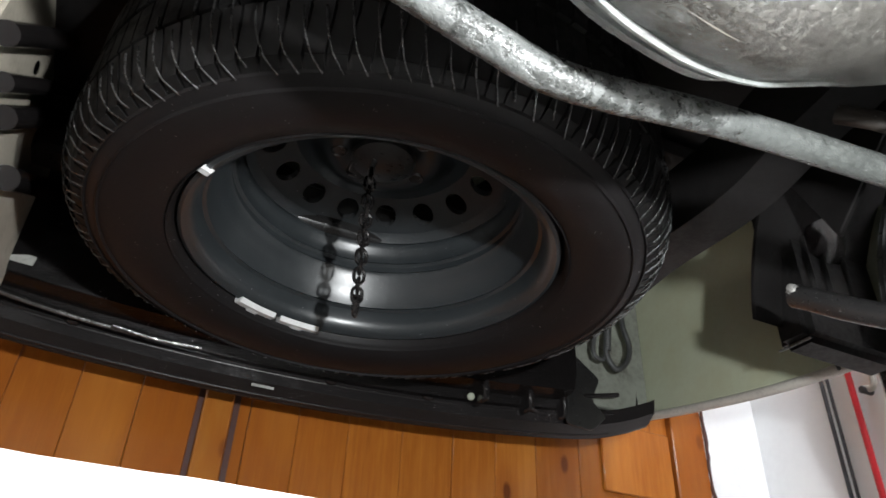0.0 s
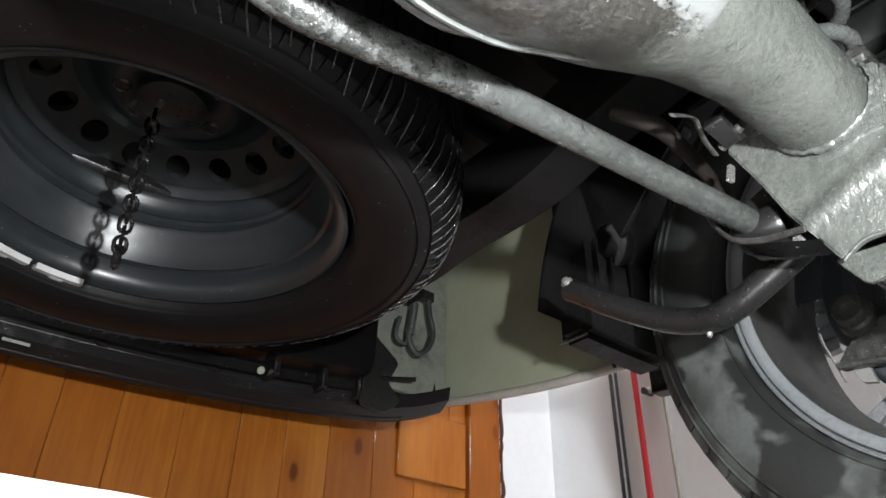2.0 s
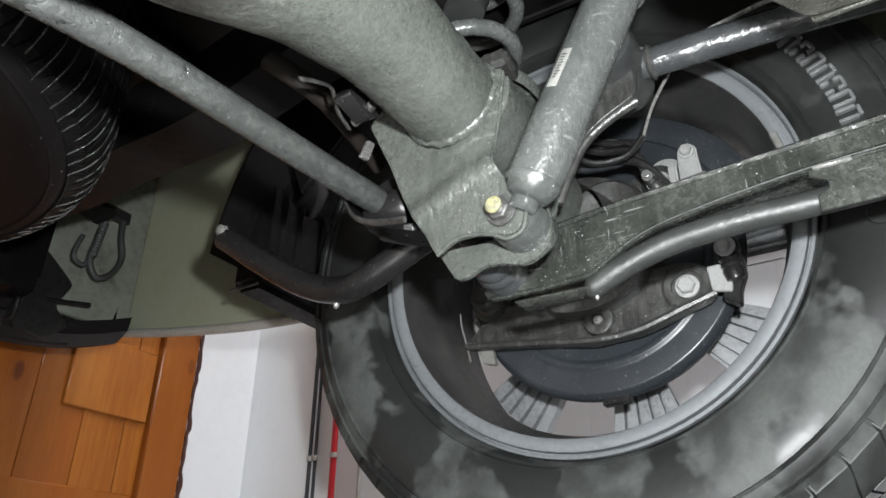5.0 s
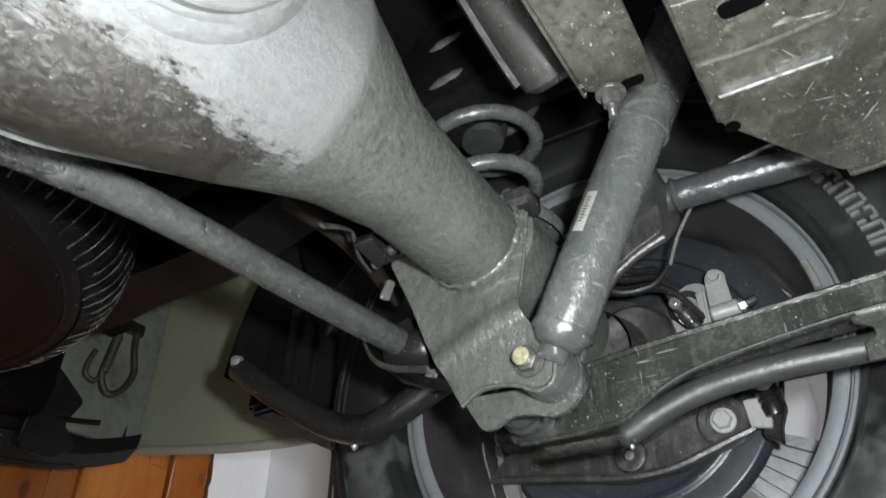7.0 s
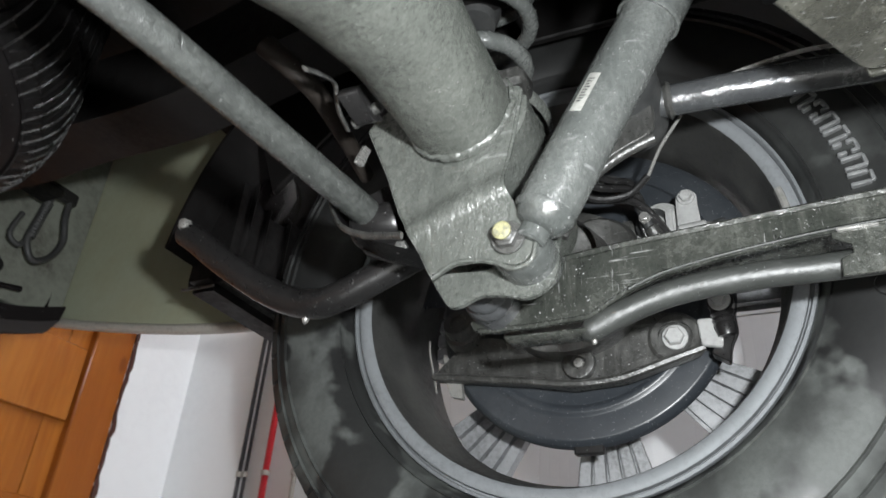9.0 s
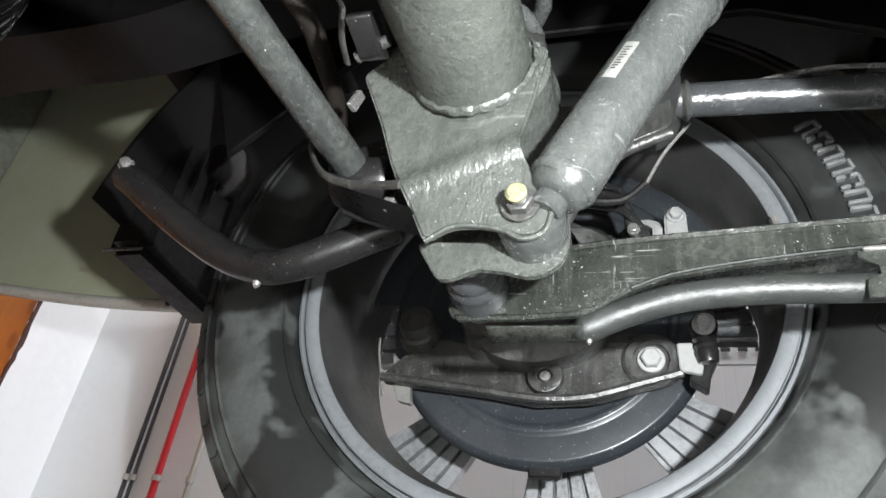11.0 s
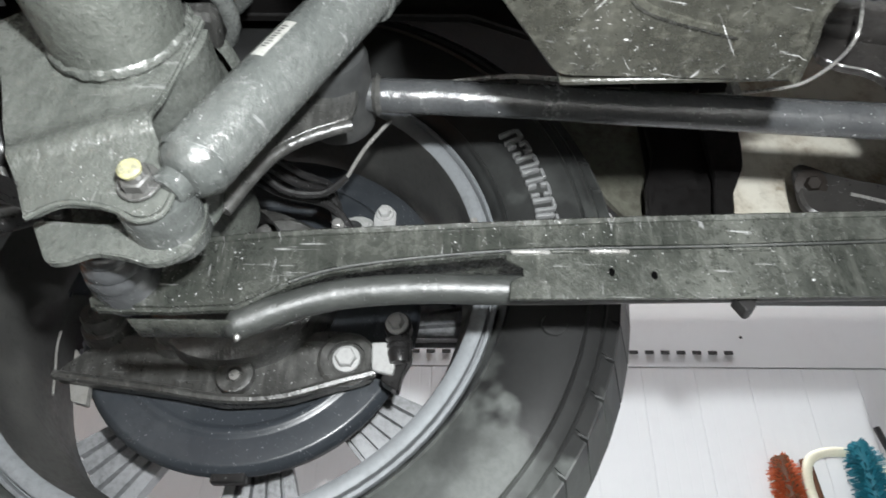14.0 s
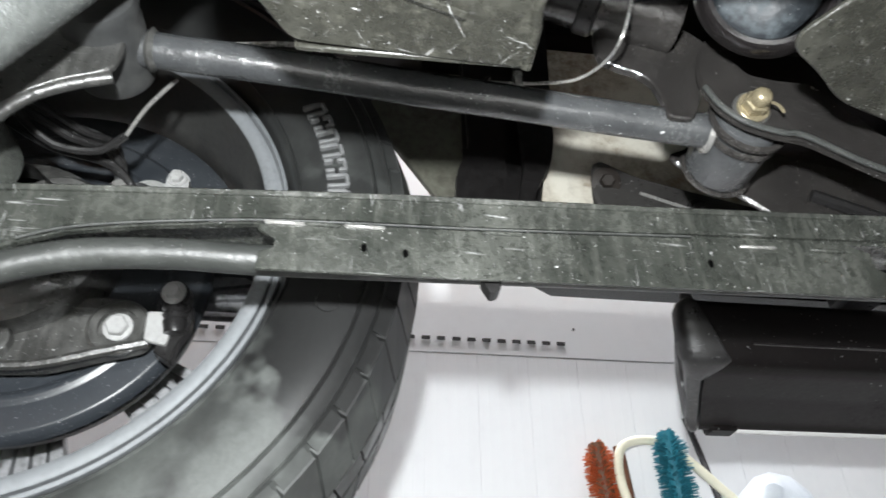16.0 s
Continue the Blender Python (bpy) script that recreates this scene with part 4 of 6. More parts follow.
sec = [(0.745, 0.376), (0.757, 0.384), (0.80, 0.388), (0.92, 0.376), (0.932, 0.36), (0.934, 0.322), (0.925, 0.303), (0.912, 0.299), (0.90, 0.304), (0.84, 0.311), (0.785, 0.314), (0.768, 0.318), (0.762, 0.330), (0.750, 0.352)]
slant = lambda x: -0.648 - 0.38 * (x - 0.745)


def skin(rings, closed_end=True):
    bm = bmesh.new()
    vs = [[bm.verts.new(p) for p in r] for r in rings]
    n = len(vs[0])
    for a, b in zip(vs, vs[1:]):
        for k in range(n):
            bm.faces.new((a[k], a[(k + 1) % n], b[(k + 1) % n], b[k]))
    if closed_end:
        bm.faces.new(vs[0])
        bm.faces.new(vs[-1])
    return bm


sec = round_poly(sec, 0.006, 3)
dense = []
for (x0, z0), (x1, z1) in zip(sec, sec[1:] + sec[:1]):
    n = max(1, int(math.hypot(x1 - x0, z1 - z0) / 0.006))
    dense += [(x0 + (x1 - x0) * k / n, z0 + (z1 - z0) * k / n) for k in range(n)]
sec = dense
part("tread_board", skin([[(x, slant(x) - 0.012, z) for x, z in sec], [(x, -2.1, z) for x, z in sec]]), STEPM, step, smooth=50)
rings = []
cx, cz = 0.84, 0.345
for k, dy in ((1.012, -1.0), (1.04, -0.92), (1.05, -0.45), (1.02, 0.0)):
    ring = []
    for x, z in sec:
        # the cap's inner edge runs aslant down the board's face
        low = z < 0.320 or x > 0.80
        run = max(0.009, 0.041 - 0.032 * (x - 0.766) / 0.035) if low else 0.005 + 0.036 * (0.386 - z) / 0.066
        ring.append((cx + (x - cx) * k, slant(x) + dy * run, cz + (z - cz) * k))
    rings.append(ring)
for k, dy in ((0.93, 0.006), (0.80, 0.006), (0.72, -0.008), (0.30, -0.014)):
    rings.append([(cx + (x - cx) * k, slant(x) + dy, cz + (z - cz) * k) for x, z in sec])
part("end_cap", skin(rings), CAPM, step, "worn grey-black plastic end cap")
part("cap_tip", ruffle(lathe([(0, 0.012), (0.004, 0.009), (0.007, 0.0), (0.006, -0.01)], axis_to((0.757, -0.657, 0.386), (0.1, 0.1, 1)), 12), 0.001, 60), CAPM, step)
part("clip_tab", box((0.905, -0.770, 0.297), (0.930, -0.735, 0.309), 0.003), STEPM, step)
part("trim_line", sweep([(0.757, -0.72, 0.336), (0.757, -1.2, 0.336), (0.757, -2.0, 0.336)], 0.0018, 6), PLASTIC, step)
# white strip added to draw the bright line below the board
part("bright_edge", sweep([(0.915, -0.768, 0.301), (0.915, -1.3, 0.301), (0.915, -2.1, 0.301)], 0.0045, 10), WHITEW, step, "white strip added along the step's lower edge")
for yy in (-0.9, -1.6):
    part("mount", box((0.62, yy, 0.40), (0.80, yy + 0.05, 0.50), 0.006), BLACKM, step)

# ---- wheels ----
def tyre(m, mt, parent, n=62, fill=0.93, tread=None, grow=0.0):
    """Tyre about the local z, inner side at low z. grow: taller towards the tread, in metres."""
    R = 0.3705
    tall = lambda r: r + grow * max(0.0, (r - 0.26) / 0.11)
    prof = [(0.232, -0.084), (0.2465, -0.0875), (0.2512, -0.096), (0.2545, -0.107), (0.262, -0.1175), (0.285, -0.127), (0.312, -0.130), (0.333, -0.126), (0.345, -0.117), (0.352, -0.107), (0.356, -0.100)]
    inner = prof + [(0.360, -0.09)]
    full = inner + [(0.3645, -0.05), (0.3655, 0.0)] + [(r, -h) for r, h in reversed([(0.3645, -0.05)] + inner)]
    t = part("tyre", lathe([(tall(r), h) for r, h in full], m, 96), mt, parent, smooth=60)
    # tread: shoulder lugs and centre blocks, cut by slanting sipes
    bm = bmesh.new()
    for i in range(n):
        a0 = 2 * math.pi * i / n
        for h0, h1, rot, lo in ((-0.116, -0.066, 0.30, 1), (-0.060, -0.008, -0.22, 0), (0.002, 0.056, 0.22, 0), (0.064, 0.116, -0.30, 2)):
            w = 2 * math.pi / n * fill
            slant = rot * 2 * math.pi / n
            c = []
            for hh, k in ((h0, 0), (h1, 1)):
                top = R - 0.004 * (abs(hh) / 0.116) ** 4 - (0.013 if abs(hh) > 0.1 else 0)
                bot = 0.351 - (0.012 if abs(hh) > 0.1 else 0)
                for aa in (a0 + slant * k, a0 + slant * k + w):
                    for rr in (tall(bot), tall(top)):
                        c.append(bm.verts.new(m @ Vector((rr * math.cos(aa), rr * math.sin(aa), hh))))
            for q in ((0, 1, 3, 2), (4, 6, 7, 5), (0, 4, 5, 1), (2, 3, 7, 6), (1, 5, 7, 3), (0, 2, 6, 4)):
                bm.faces.new([c[k] for k in q])
            if lo:
                # lug foot running down the shoulder
                s = -1 if lo == 1 else 1
                foot = []
                for rr, hh in ((R - 0.017, s * 0.113), (0.347, s * 0.1165), (0.341, s * 0.120)):
                    for aa in (a0 + w * 0.02, a0 + w * 0.95):
                        foot.append(bm.verts.new(m @ Vector((tall(rr) * math.cos(aa), tall(rr) * math.sin(aa), hh + s * 0.0022))))
                bm.faces.new((foot[0], foot[1], foot[3], foot[2]))
                bm.faces.new((foot[2], foot[3], foot[5], foot[4]))
                g = [bm.verts.new(v.co - (m.to_3x3() @ Vector((0, 0, s * 0.006)))) for v in foot]
                for q in ((0, 2), (2, 4), (1, 3), (3, 5), (0, 1), (4, 5)):
                    bm.faces.new((foot[q[0]], foot[q[1]], g[q[1]], g[q[0]]))
    tagged(part("tread", bm, tread or mt, t, smooth=0), kind="stuff")
    # moulded rings on the sidewall
    for rr, hh in ((0.258, -0.1155), (0.3255, -0.1295), (0.340, -0.1235)):
        part("sidewall_ring", lathe([(tall(rr) - 0.002, hh + 0.002), (tall(rr), hh - 0.0012), (tall(rr) + 0.002, hh + 0.002)], m, 96), mt, t)
    return t


def letter_bars(m, parent, a0, r0, mt, n, step_a, h, w):
    for i in range(n):
        a = radians(a0 - i * step_a)
        bm = bmesh.new()
        s = i % 3
        bars = ((-0.4, 0.4), ) if s == 2 else ((-0.4, -0.05), (0.1, 0.42)) if s else ((-0.42, 0.3),)
        for u0, u1 in bars:
            loc = m @ Matrix.Rotation(a, 4, "Z")
            for k in (0, 1):
                d = (k - 0.5) * w
                box((r0 + u0 * h, d - w * 0.17, -0.1325), (r0 + u1 * h, d + w * 0.17, -0.126), 0.0008, bm, loc)
        box((r0 + 0.3 * h, -w * 0.5, -0.1325), (r0 + 0.45 * h, w * 0.5, -0.126), 0.0008, bm, m @ Matrix.Rotation(a, 4, "Z"))
        part("lettering", bm, mt, parent, "raised worn grey lettering shapes")


LETTER = grimy("worn_letter_rubber", (0.16, 0.163, 0.163), (0.06, 0.06, 0.06), 40, 200, (0.5, 0.7), bump=0.1)
CX, CZW = 0.78, 0.378
wheel = thing("road_wheel", (CX, 0, 0.0), "rear road wheel with a dusty all-terrain tyre and silver alloy rim", "car wheel")
m = axis_x(CX, 0, CZW)
ty = tyre(m, RUBBER, wheel)
letter_bars(m, ty, 153.5, 0.292, LETTER, 7, -3.5, 0.024, 0.0112)
part("valve_pip", lathe([(0, 0), (0.011, 0), (0.010, -0.003), (0, -0.0035)], m @ Matrix.Rotation(radians(195), 4, "Z") @ Matrix.Translation((0.30, 0, -0.1275)), 20), RUBBER, ty)
# rim: flange with a double lip, drop centre and barrel
prof = [(0.236, -0.086), (0.2465, -0.089), (0.2490, -0.095), (0.2480, -0.1005), (0.2452, -0.1020), (0.2444, -0.1010), (0.2438, -0.0920), (0.2418, -0.0920), (0.2412, -0.1000), (0.2392, -0.1012), (0.232, -0.1005), (0.2275, -0.0965)]
rim = part("rim_flange", lathe(prof, m, 96), RIM, wheel, "dull silver inner rim flange")
prof = [(0.2275, -0.0965), (0.224, -0.085), (0.222, -0.06), (0.215, -0.045), (0.213, -0.01), (0.215, 0.02), (0.222, 0.035), (0.224, 0.08), (0.226, 0.09), (0.24, 0.095), (0.245, 0.09), (0.236, 0.08), (0.228, 0.03), (0.221, 0.0), (0.221, -0.04), (0.228, -0.06), (0.231, -0.085)]
part("rim_barrel", lathe(prof, m, 96, closed=True), BARREL, wheel, "dark brake-dust coated rim barrel")
bm = lathe([(0.2255, -0.0965), (0.2265, -0.1030), (0.2285, -0.1045), (0.2325, -0.1042), (0.2340, -0.0995)], m, 10, closed=True, arc=(167.4, 175.6))
bmesh.ops.holes_fill(bm, edges=bm.edges)
part("balance_weight", bm, DULLZINC, rim, "dull zinc stick-on balance weight")
# outer face: seven openings with finned spokes between
seg = 7
for i in range(seg):
    bm = bmesh.new()
    c0 = 2 * math.pi * (i + 0.683) / seg
    half = math.pi / seg
    gap = radians(12.0)
    fins = 5
    span = 2 * half - 2 * gap
    for f in range(fins):
        a0, a1 = c0 + gap + span * f / fins, c0 + gap + span * (f + 0.74) / fins
        c = []
        for rr, z0, z1 in ((0.110, 0.064, 0.080), (0.223, 0.078, 0.094)):
            for aa in (a0, a1):
                for hh in (z0, z1):
                    c.append(bm.verts.new(m @ Vector((rr * math.cos(aa), rr * math.sin(aa), hh))))
        for q in ((0, 1, 3, 2), (4, 6, 7, 5), (0, 4, 5, 1), (2, 3, 7, 6), (1, 5, 7, 3), (0, 2, 6, 4)):
            bm.faces.new([c[k] for k in q])
    lathe([(0.11, 0.076), (0.223, 0.088), (0.223, 0.092), (0.11, 0.080)], m, 10, bm, closed=True, arc=(math.degrees(c0 + gap), math.degrees(c0 + gap + span)))
    part("spoke", bm, SPOKE, wheel, "silver finned spoke" if i == 0 else "", smooth=0)
part("wheel_centre", lathe([(0.0, 0.05), (0.06, 0.05), (0.112, 0.070), (0.112, 0.082), (0.05, 0.07), (0.0, 0.07)], m, 48), BARREL, wheel)

# brake: rotor, dust shield, caliper carrier
brake = thing("rear_brake", (0.75, 0, 0.2), "rear brake with a dark pressed dust shield and caliper", "brake")
bm = lathe([(0.06, 0.0), (0.160, 0.0), (0.160, 0.007), (0.06, 0.007)], axis_x(0.783, 0, CZW), 72, closed=True)
lathe([(0.06, 0.014), (0.160, 0.014), (0.160, 0.021), (0.06, 0.021)], axis_x(0.783, 0, CZW), 72, bm, closed=True)
for i in range(48):
    a = 2 * math.pi * i / 48
    box((0.10, -0.0025, 0.007), (0.159, 0.0025, 0.014), 0, bm, axis_x(0.783, 0, CZW) @ Matrix.Rotation(a, 4, "Z"))
part("brake_disc", bm, CAST, brake)
shield_prof = [(0.03, -0.006), (0.085, -0.006), (0.095, 0.0), (0.135, 0.0), (0.1365, -0.0003), (0.1395, -0.0025), (0.141, -0.003), (0.145, -0.003), (0.1465, -0.0025), (0.1495, -0.0002), (0.151, 0.0), (0.1745, 0.0003), (0.1762, 0.0007), (0.1775, 0.0016), (0.1815, 0.0055), (0.1825, 0.0075), (0.184, 0.012), (0.181, 0.013), (0.179, 0.007), (0.17, 0.004), (0.03, 0.003)]
part("dust_shield", lathe(shield_prof, axis_x(0.757, 0, CZW) @ Matrix.Diagonal((0.93, 0.93, 1, 1)), 96, closed=True), SHIELDM, brake, "dark blue-grey pressed steel dust shield")
part("shield_wing", lathe([(0.150, 0.004), (0.176, 0.003), (0.200, 0.006), (0.2065, 0.010), (0.2075, 0.016), (0.205, 0.016), (0.200, 0.010), (0.150, 0.008)], axis_x(0.762, 0, CZW), 72, closed=True, arc=(6, 177)), SHIELDM, brake, "smooth dark grey upper half of the shield")
for a in (-92, ):
    part("shield_tab", box((0.164, -0.016, 0.006), (0.177, 0.016, 0.016), 0.002, m=axis_x(0.757, 0, CZW) @ Matrix.Rotation(radians(a), 4, "Z")), BLACKM, brake)
# carrier arm bolted across the shield
arm_poly = round_poly([(0.155, 0.296), (0.165, 0.286), (0.06, 0.272), (0.0, 0.262), (-0.05, 0.264), (-0.10, 0.279), (-0.135, 0.290), (-0.135, 0.312), (-0.115, 0.332), (-0.08, 0.335), (-0.04, 0.32), (0.05, 0.318), (0.10, 0.33), (0.13, 0.32)], 0.012, 4)
carrier = part("carrier_plate", ruffle(plate(arm_poly, 0.016, yz(0.728), 0.003, segs=2), 0.0012, 30), CAST, brake, "cast iron caliper carrier")
part("carrier_lip", sweep([(0.726, 0.160, 0.287), (0.724, 0.06, 0.273), (0.723, 0.0, 0.264), (0.724, -0.05, 0.266), (0.724, -0.10, 0.280), (0.726, -0.135, 0.291)], 0.0045, 8), CAST, carrier)
part("boss", lathe([(0.016, 0.0), (0.0175, 0.004), (0.0165, 0.011), (0.012, 0.0125), (0.0075, 0.011), (0.007, 0.004), (0.0, 0.004)], axis_to((0.728, -0.010, 0.284), (-1, 0, 0)), 28), CAST, carrier)
part("boss_pin", lathe([(0.0, 0.012), (0.005, 0.011), (0.0055, 0.0), (0, 0)], axis_to((0.728, -0.010, 0.284), (-1, 0, 0)), 16), ZINC, carrier)
part("carrier_bolt", bolt((0.726, -0.108, 0.304), (-1, 0, -0.1), 0.0165, 0.008, 0.0128), ALU, carrier, "clean bright carrier bolt")
part("boss_ring", lathe([(0.017, 0), (0.026, 0.0), (0.027, 0.004), (0.024, 0.0065), (0.017, 0.006)], axis_to((0.729, -0.108, 0.304), (-1, 0, 0)), 32, closed=True), CAST, carrier)
for yy, zz, rr in ((-0.035, 0.318, 0.018), (0.055, 0.322, 0.019), (0.125, 0.335, 0.022)):
    part("sleeve", lathe([(0, 0.026), (rr * 0.42, 0.026), (rr * 0.46, 0.030), (rr * 0.78, 0.030), (rr * 0.84, 0.027), (rr * 0.84, 0.016), (rr, 0.014), (rr * 1.05, 0.0)], axis_to((0.735, yy, zz), (-1, 0, 0.25)), 24), CAST, carrier)
part("guide_bracket", plate(round_poly([(-0.133, 0.290), (-0.152, 0.286), (-0.154, 0.296), (-0.147, 0.304), (-0.146, 0.318), (-0.131, 0.318)], 0.003), 0.006, yz(0.718)), ALU, carrier, "bright bare metal bracket")
pin = part("guide_pin_boot", lathe([(0.0, -0.008), (0.010, -0.008), (0.0115, 0.0), (0.009, 0.003), (0.011, 0.006), (0.009, 0.009), (0.0105, 0.012), (0.009, 0.022), (0, 0.024)], axis_to((0.712, -0.156, 0.318), (0.2, -0.1, -1)), 20), BLACKM, carrier)
part("guide_bolt", bolt((0.699, -0.1555, 0.3265), (-1, 0.1, -0.1), 0.0125, 0.007, 0.0105), ALU, pin, "zinc guide bolt")
part("guide_bolt_head", rod((0.702, -0.1555, 0.3275), (0.72, -0.156, 0.330), 0.0125, 20), BLACKM, pin)
part("pad_end", plate(round_poly([(-0.140, 0.283), (-0.157, 0.272), (-0.160, 0.290), (-0.168, 0.306), (-0.167, 0.330), (-0.150, 0.332), (-0.148, 0.300)], 0.004), 0.014, yz(0.724), 0.002), BLACKM, carrier)
part("anti_rattle_clip", sweep([(0.733, 0.172, 0.334), (0.732, 0.170, 0.318), (0.733, 0.165, 0.296), (0.734, 0.159, 0.270)], 0.0020, 8, flat=0.6), DULLZINC, carrier, "thin bright spring clip")
part("pad_backing", ruffle(plate(round_poly([(0.158, 0.322), (0.152, 0.285), (0.145, 0.267), (0.130, 0.264), (0.136, 0.300)], 0.003), 0.008, yz(0.742), 0.0015), 0.0006, 50), DULLZINC, carrier, "bare metal pad backing")
# caliper body and hose above the arm
DULLALU = grimy("dusty_cast_aluminium", (0.27, 0.275, 0.265), (0.15, 0.152, 0.143), 30, 160, (0.4, 0.6), amount=(0.42, 0.66), grit_glint=0.06, bump=0.3, grit_glint_col=0.5, mottle=0.3)
calp = part("caliper_body", ruffle(box((0.715, -0.112, 0.385), (0.775, -0.015, 0.452), 0.014, segs=3), 0.002, 25), CAST, brake)
part("piston_housing", ruffle(lathe([(0, -0.022), (0.026, -0.022), (0.030, -0.025), (0.038, -0.025), (0.043, -0.020), (0.045, -0.012), (0.046, 0.030), (0.0, 0.030)], axis_x(0.715, -0.040, 0.398), 48), 0.001, 40), CAST, calp, "dark cast piston housing")
part("caliper_bridge", ruffle(plate(round_poly([(-0.078, 0.395), (-0.086, 0.440), (-0.096, 0.451), (-0.1115, 0.4555), (-0.126, 0.448), (-0.126, 0.395)], 0.008, 4), 0.014, yz(0.706), 0.004, segs=2), 0.001, 40), DULLALU, calp, "dull bare metal bridge")
part("boot_ring", lathe([(0.0125, 0.0), (0.0140, -0.0055), (0.0160, -0.0075), (0.0182, -0.0055), (0.0195, 0.0)], axis_x(0.7065, -0.1005, 0.4265), 36), BUSH, calp, "dark rubber boot ring")
part("boot_centre", lathe([(0, -0.003), (0.008, -0.002), (0.0125, 0.0)], axis_x(0.7065, -0.1005, 0.4265), 24), DULLALU, calp)
part("pad_block", ruffle(box((0.690, -0.1245, 0.392), (0.716, -0.1150, 0.4345), 0.0025, segs=2), 0.0006, 60), ALU, calp, "pale bare metal block")
ear = [(-0.1258, 0.392), (-0.1268, 0.441)] + [(-0.1377 + 0.0107 * math.cos(radians(d)), 0.4440 + 0.0107 * math.sin(radians(d))) for d in range(15, 180, 15)] + [(-0.1480, 0.436), (-0.1505, 0.392)]
part("caliper_ear", plate(ear, 0.011, yz(0.691), 0.002, segs=2), ALU, calp, "bright caliper ear")
part("ear_bolt", bolt((0.6905, -0.1377, 0.4442), (-1, 0, -0.1), 0.0112, 0.006, 0.0088), ALU, calp)
part("pin_sleeve", ruffle(rod((0.690, -0.1265, 0.4020), (0.690, -0.1555, 0.4035), 0.0088, 24, bev=0.002), 0.0005, 80), ALU, calp, "bright guide sleeve")
part("bleed_screw", lathe([(0, 0.0), (0.0062, 0.0), (0.0062, 0.004), (0.0042, 0.005), (0.0040, 0.010), (0, 0.010)], axis_to((0.690, -0.1555, 0.4035), (0, -1, 0.25)), 6), ZINC, calp)
part("bleed_cap", lathe([(0.0035, 0.0), (0.0050, 0.001), (0.0050, 0.010), (0.0038, 0.0125), (0.0, 0.013)], axis_to((0.690, -0.1610, 0.4048), (0, -1, 0.25)), 16), BUSH, calp, "black rubber cap")
part("brake_hose", sweep([(0.640, -0.055, 0.452), (0.658, -0.074, 0.457), (0.668, -0.090, 0.443), (0.674, -0.0965, 0.420), (0.680, -0.103, 0.402), (0.686, -0.112, 0.390)], 0.0058, 12), BUSH, calp, "dark rubber brake hose")
part("hose_fitting", bolt((0.669, -0.0975, 0.4135), (-1, 0.1, 0.1), 0.0095, 0.004, 0.006), ZINC, calp)
part("hose_ferrule", rod((0.677, -0.1005, 0.408), (0.684, -0.109, 0.394), 0.0072, 14, bev=0.0015), CAST, calp)
part("hub_carrier", ruffle(lathe([(0.05, -0.10), (0.06, -0.06), (0.085, -0.05), (0.09, -0.01), (0.085, 0.0), (0.0, 0.0)], axis_x(0.757, 0, CZW), 48), 0.0015, 20), CAST, brake)
for a in (35, 125, 215, 305):
    part("hub_bolt", bolt((0.706, 0.07 * math.cos(radians(a)), CZW + 0.07 * math.sin(radians(a))), (-1, 0, 0), 0.014, 0.009, 0.011), CAST, brake)
for i, (off, r) in enumerate(((0.0, 0.0045), (0.012, 0.004), (0.02, 0.0035))):
    part("brake_line", sweep([(0.60 - off, 0.0, 0.44 + off), (0.63, -0.045 - off, 0.425 + off), (0.66, -0.09, 0.43 + off), (0.69, -0.115 + off, 0.405), (0.70, -0.12, 0.39)], r, 8), BLACKM, brake)

# ---- spare wheel hanging behind the axle ----
SX, SY, SZ = 0.052, 0.62, 0.552
spare = thing("spare_wheel", (SX, SY, 0.43), "black steel spare wheel slung under the boot floor", "spare wheel")
m = Matrix.Translation((SX, SY, SZ)) @ pose(0, 0, 0, 1.0, 0.5, 0)
sty = tyre(m, RUBBER2, spare, 108, 0.86, TREAD2, 0.013)
# narrow curved ridges over the shoulder, between the sipes, added to catch glints
bm = bmesh.new()
rnd = random.Random(8)
for i in range(108):
    a0 = 2 * math.pi * i / 108 + rnd.uniform(-0.006, 0.006)
    pts = []
    for k, (rr, hh) in enumerate(((0.3715, -0.045), (0.3705, -0.075), (0.3655, -0.100), (0.3560, -0.1155), (0.3480, -0.1215), (0.3400, -0.1262))):
        aa = a0 + 0.0075 * (k - 2) * (1 + 0.15 * k)
        rr += 0.013 * (rr - 0.26) / 0.11
        pts.append(m @ Vector((rr * math.cos(aa), rr * math.sin(aa), hh)))
    sweep(pts[rnd.choice((0, 0, 1)):rnd.choice((5, 6, 6))], 0.0010, 5, bm, per=3)
tagged(part("shoulder_ridge", bm, GLINT, sty, "wet shoulder ridges, added to catch glints"), kind="stuff")
prof = [(0.236, -0.086), (0.2455, -0.090), (0.2485, -0.096), (0.2475, -0.1015), (0.2425, -0.103), (0.238, -0.1005), (0.231, -0.096), (0.2265, -0.082), (0.2250, -0.066), (0.2200, -0.063), (0.2245, -0.058), (0.222, -0.050), (0.214, -0.030), (0.206, -0.018), (0.2035, -0.010), (0.1995, -0.006), (0.2035, -0.002), (0.2025, 0.006), (0.1980, 0.010), (0.2020, 0.014), (0.2005, 0.030), (0.1950, 0.036), (0.1935, 0.045), (0.1970, 0.050), (0.190, 0.060), (0.186, 0.0632)]
sw = part("steel_rim", lathe(prof, m, 96), STEELW, spare, "satin black steel rim")
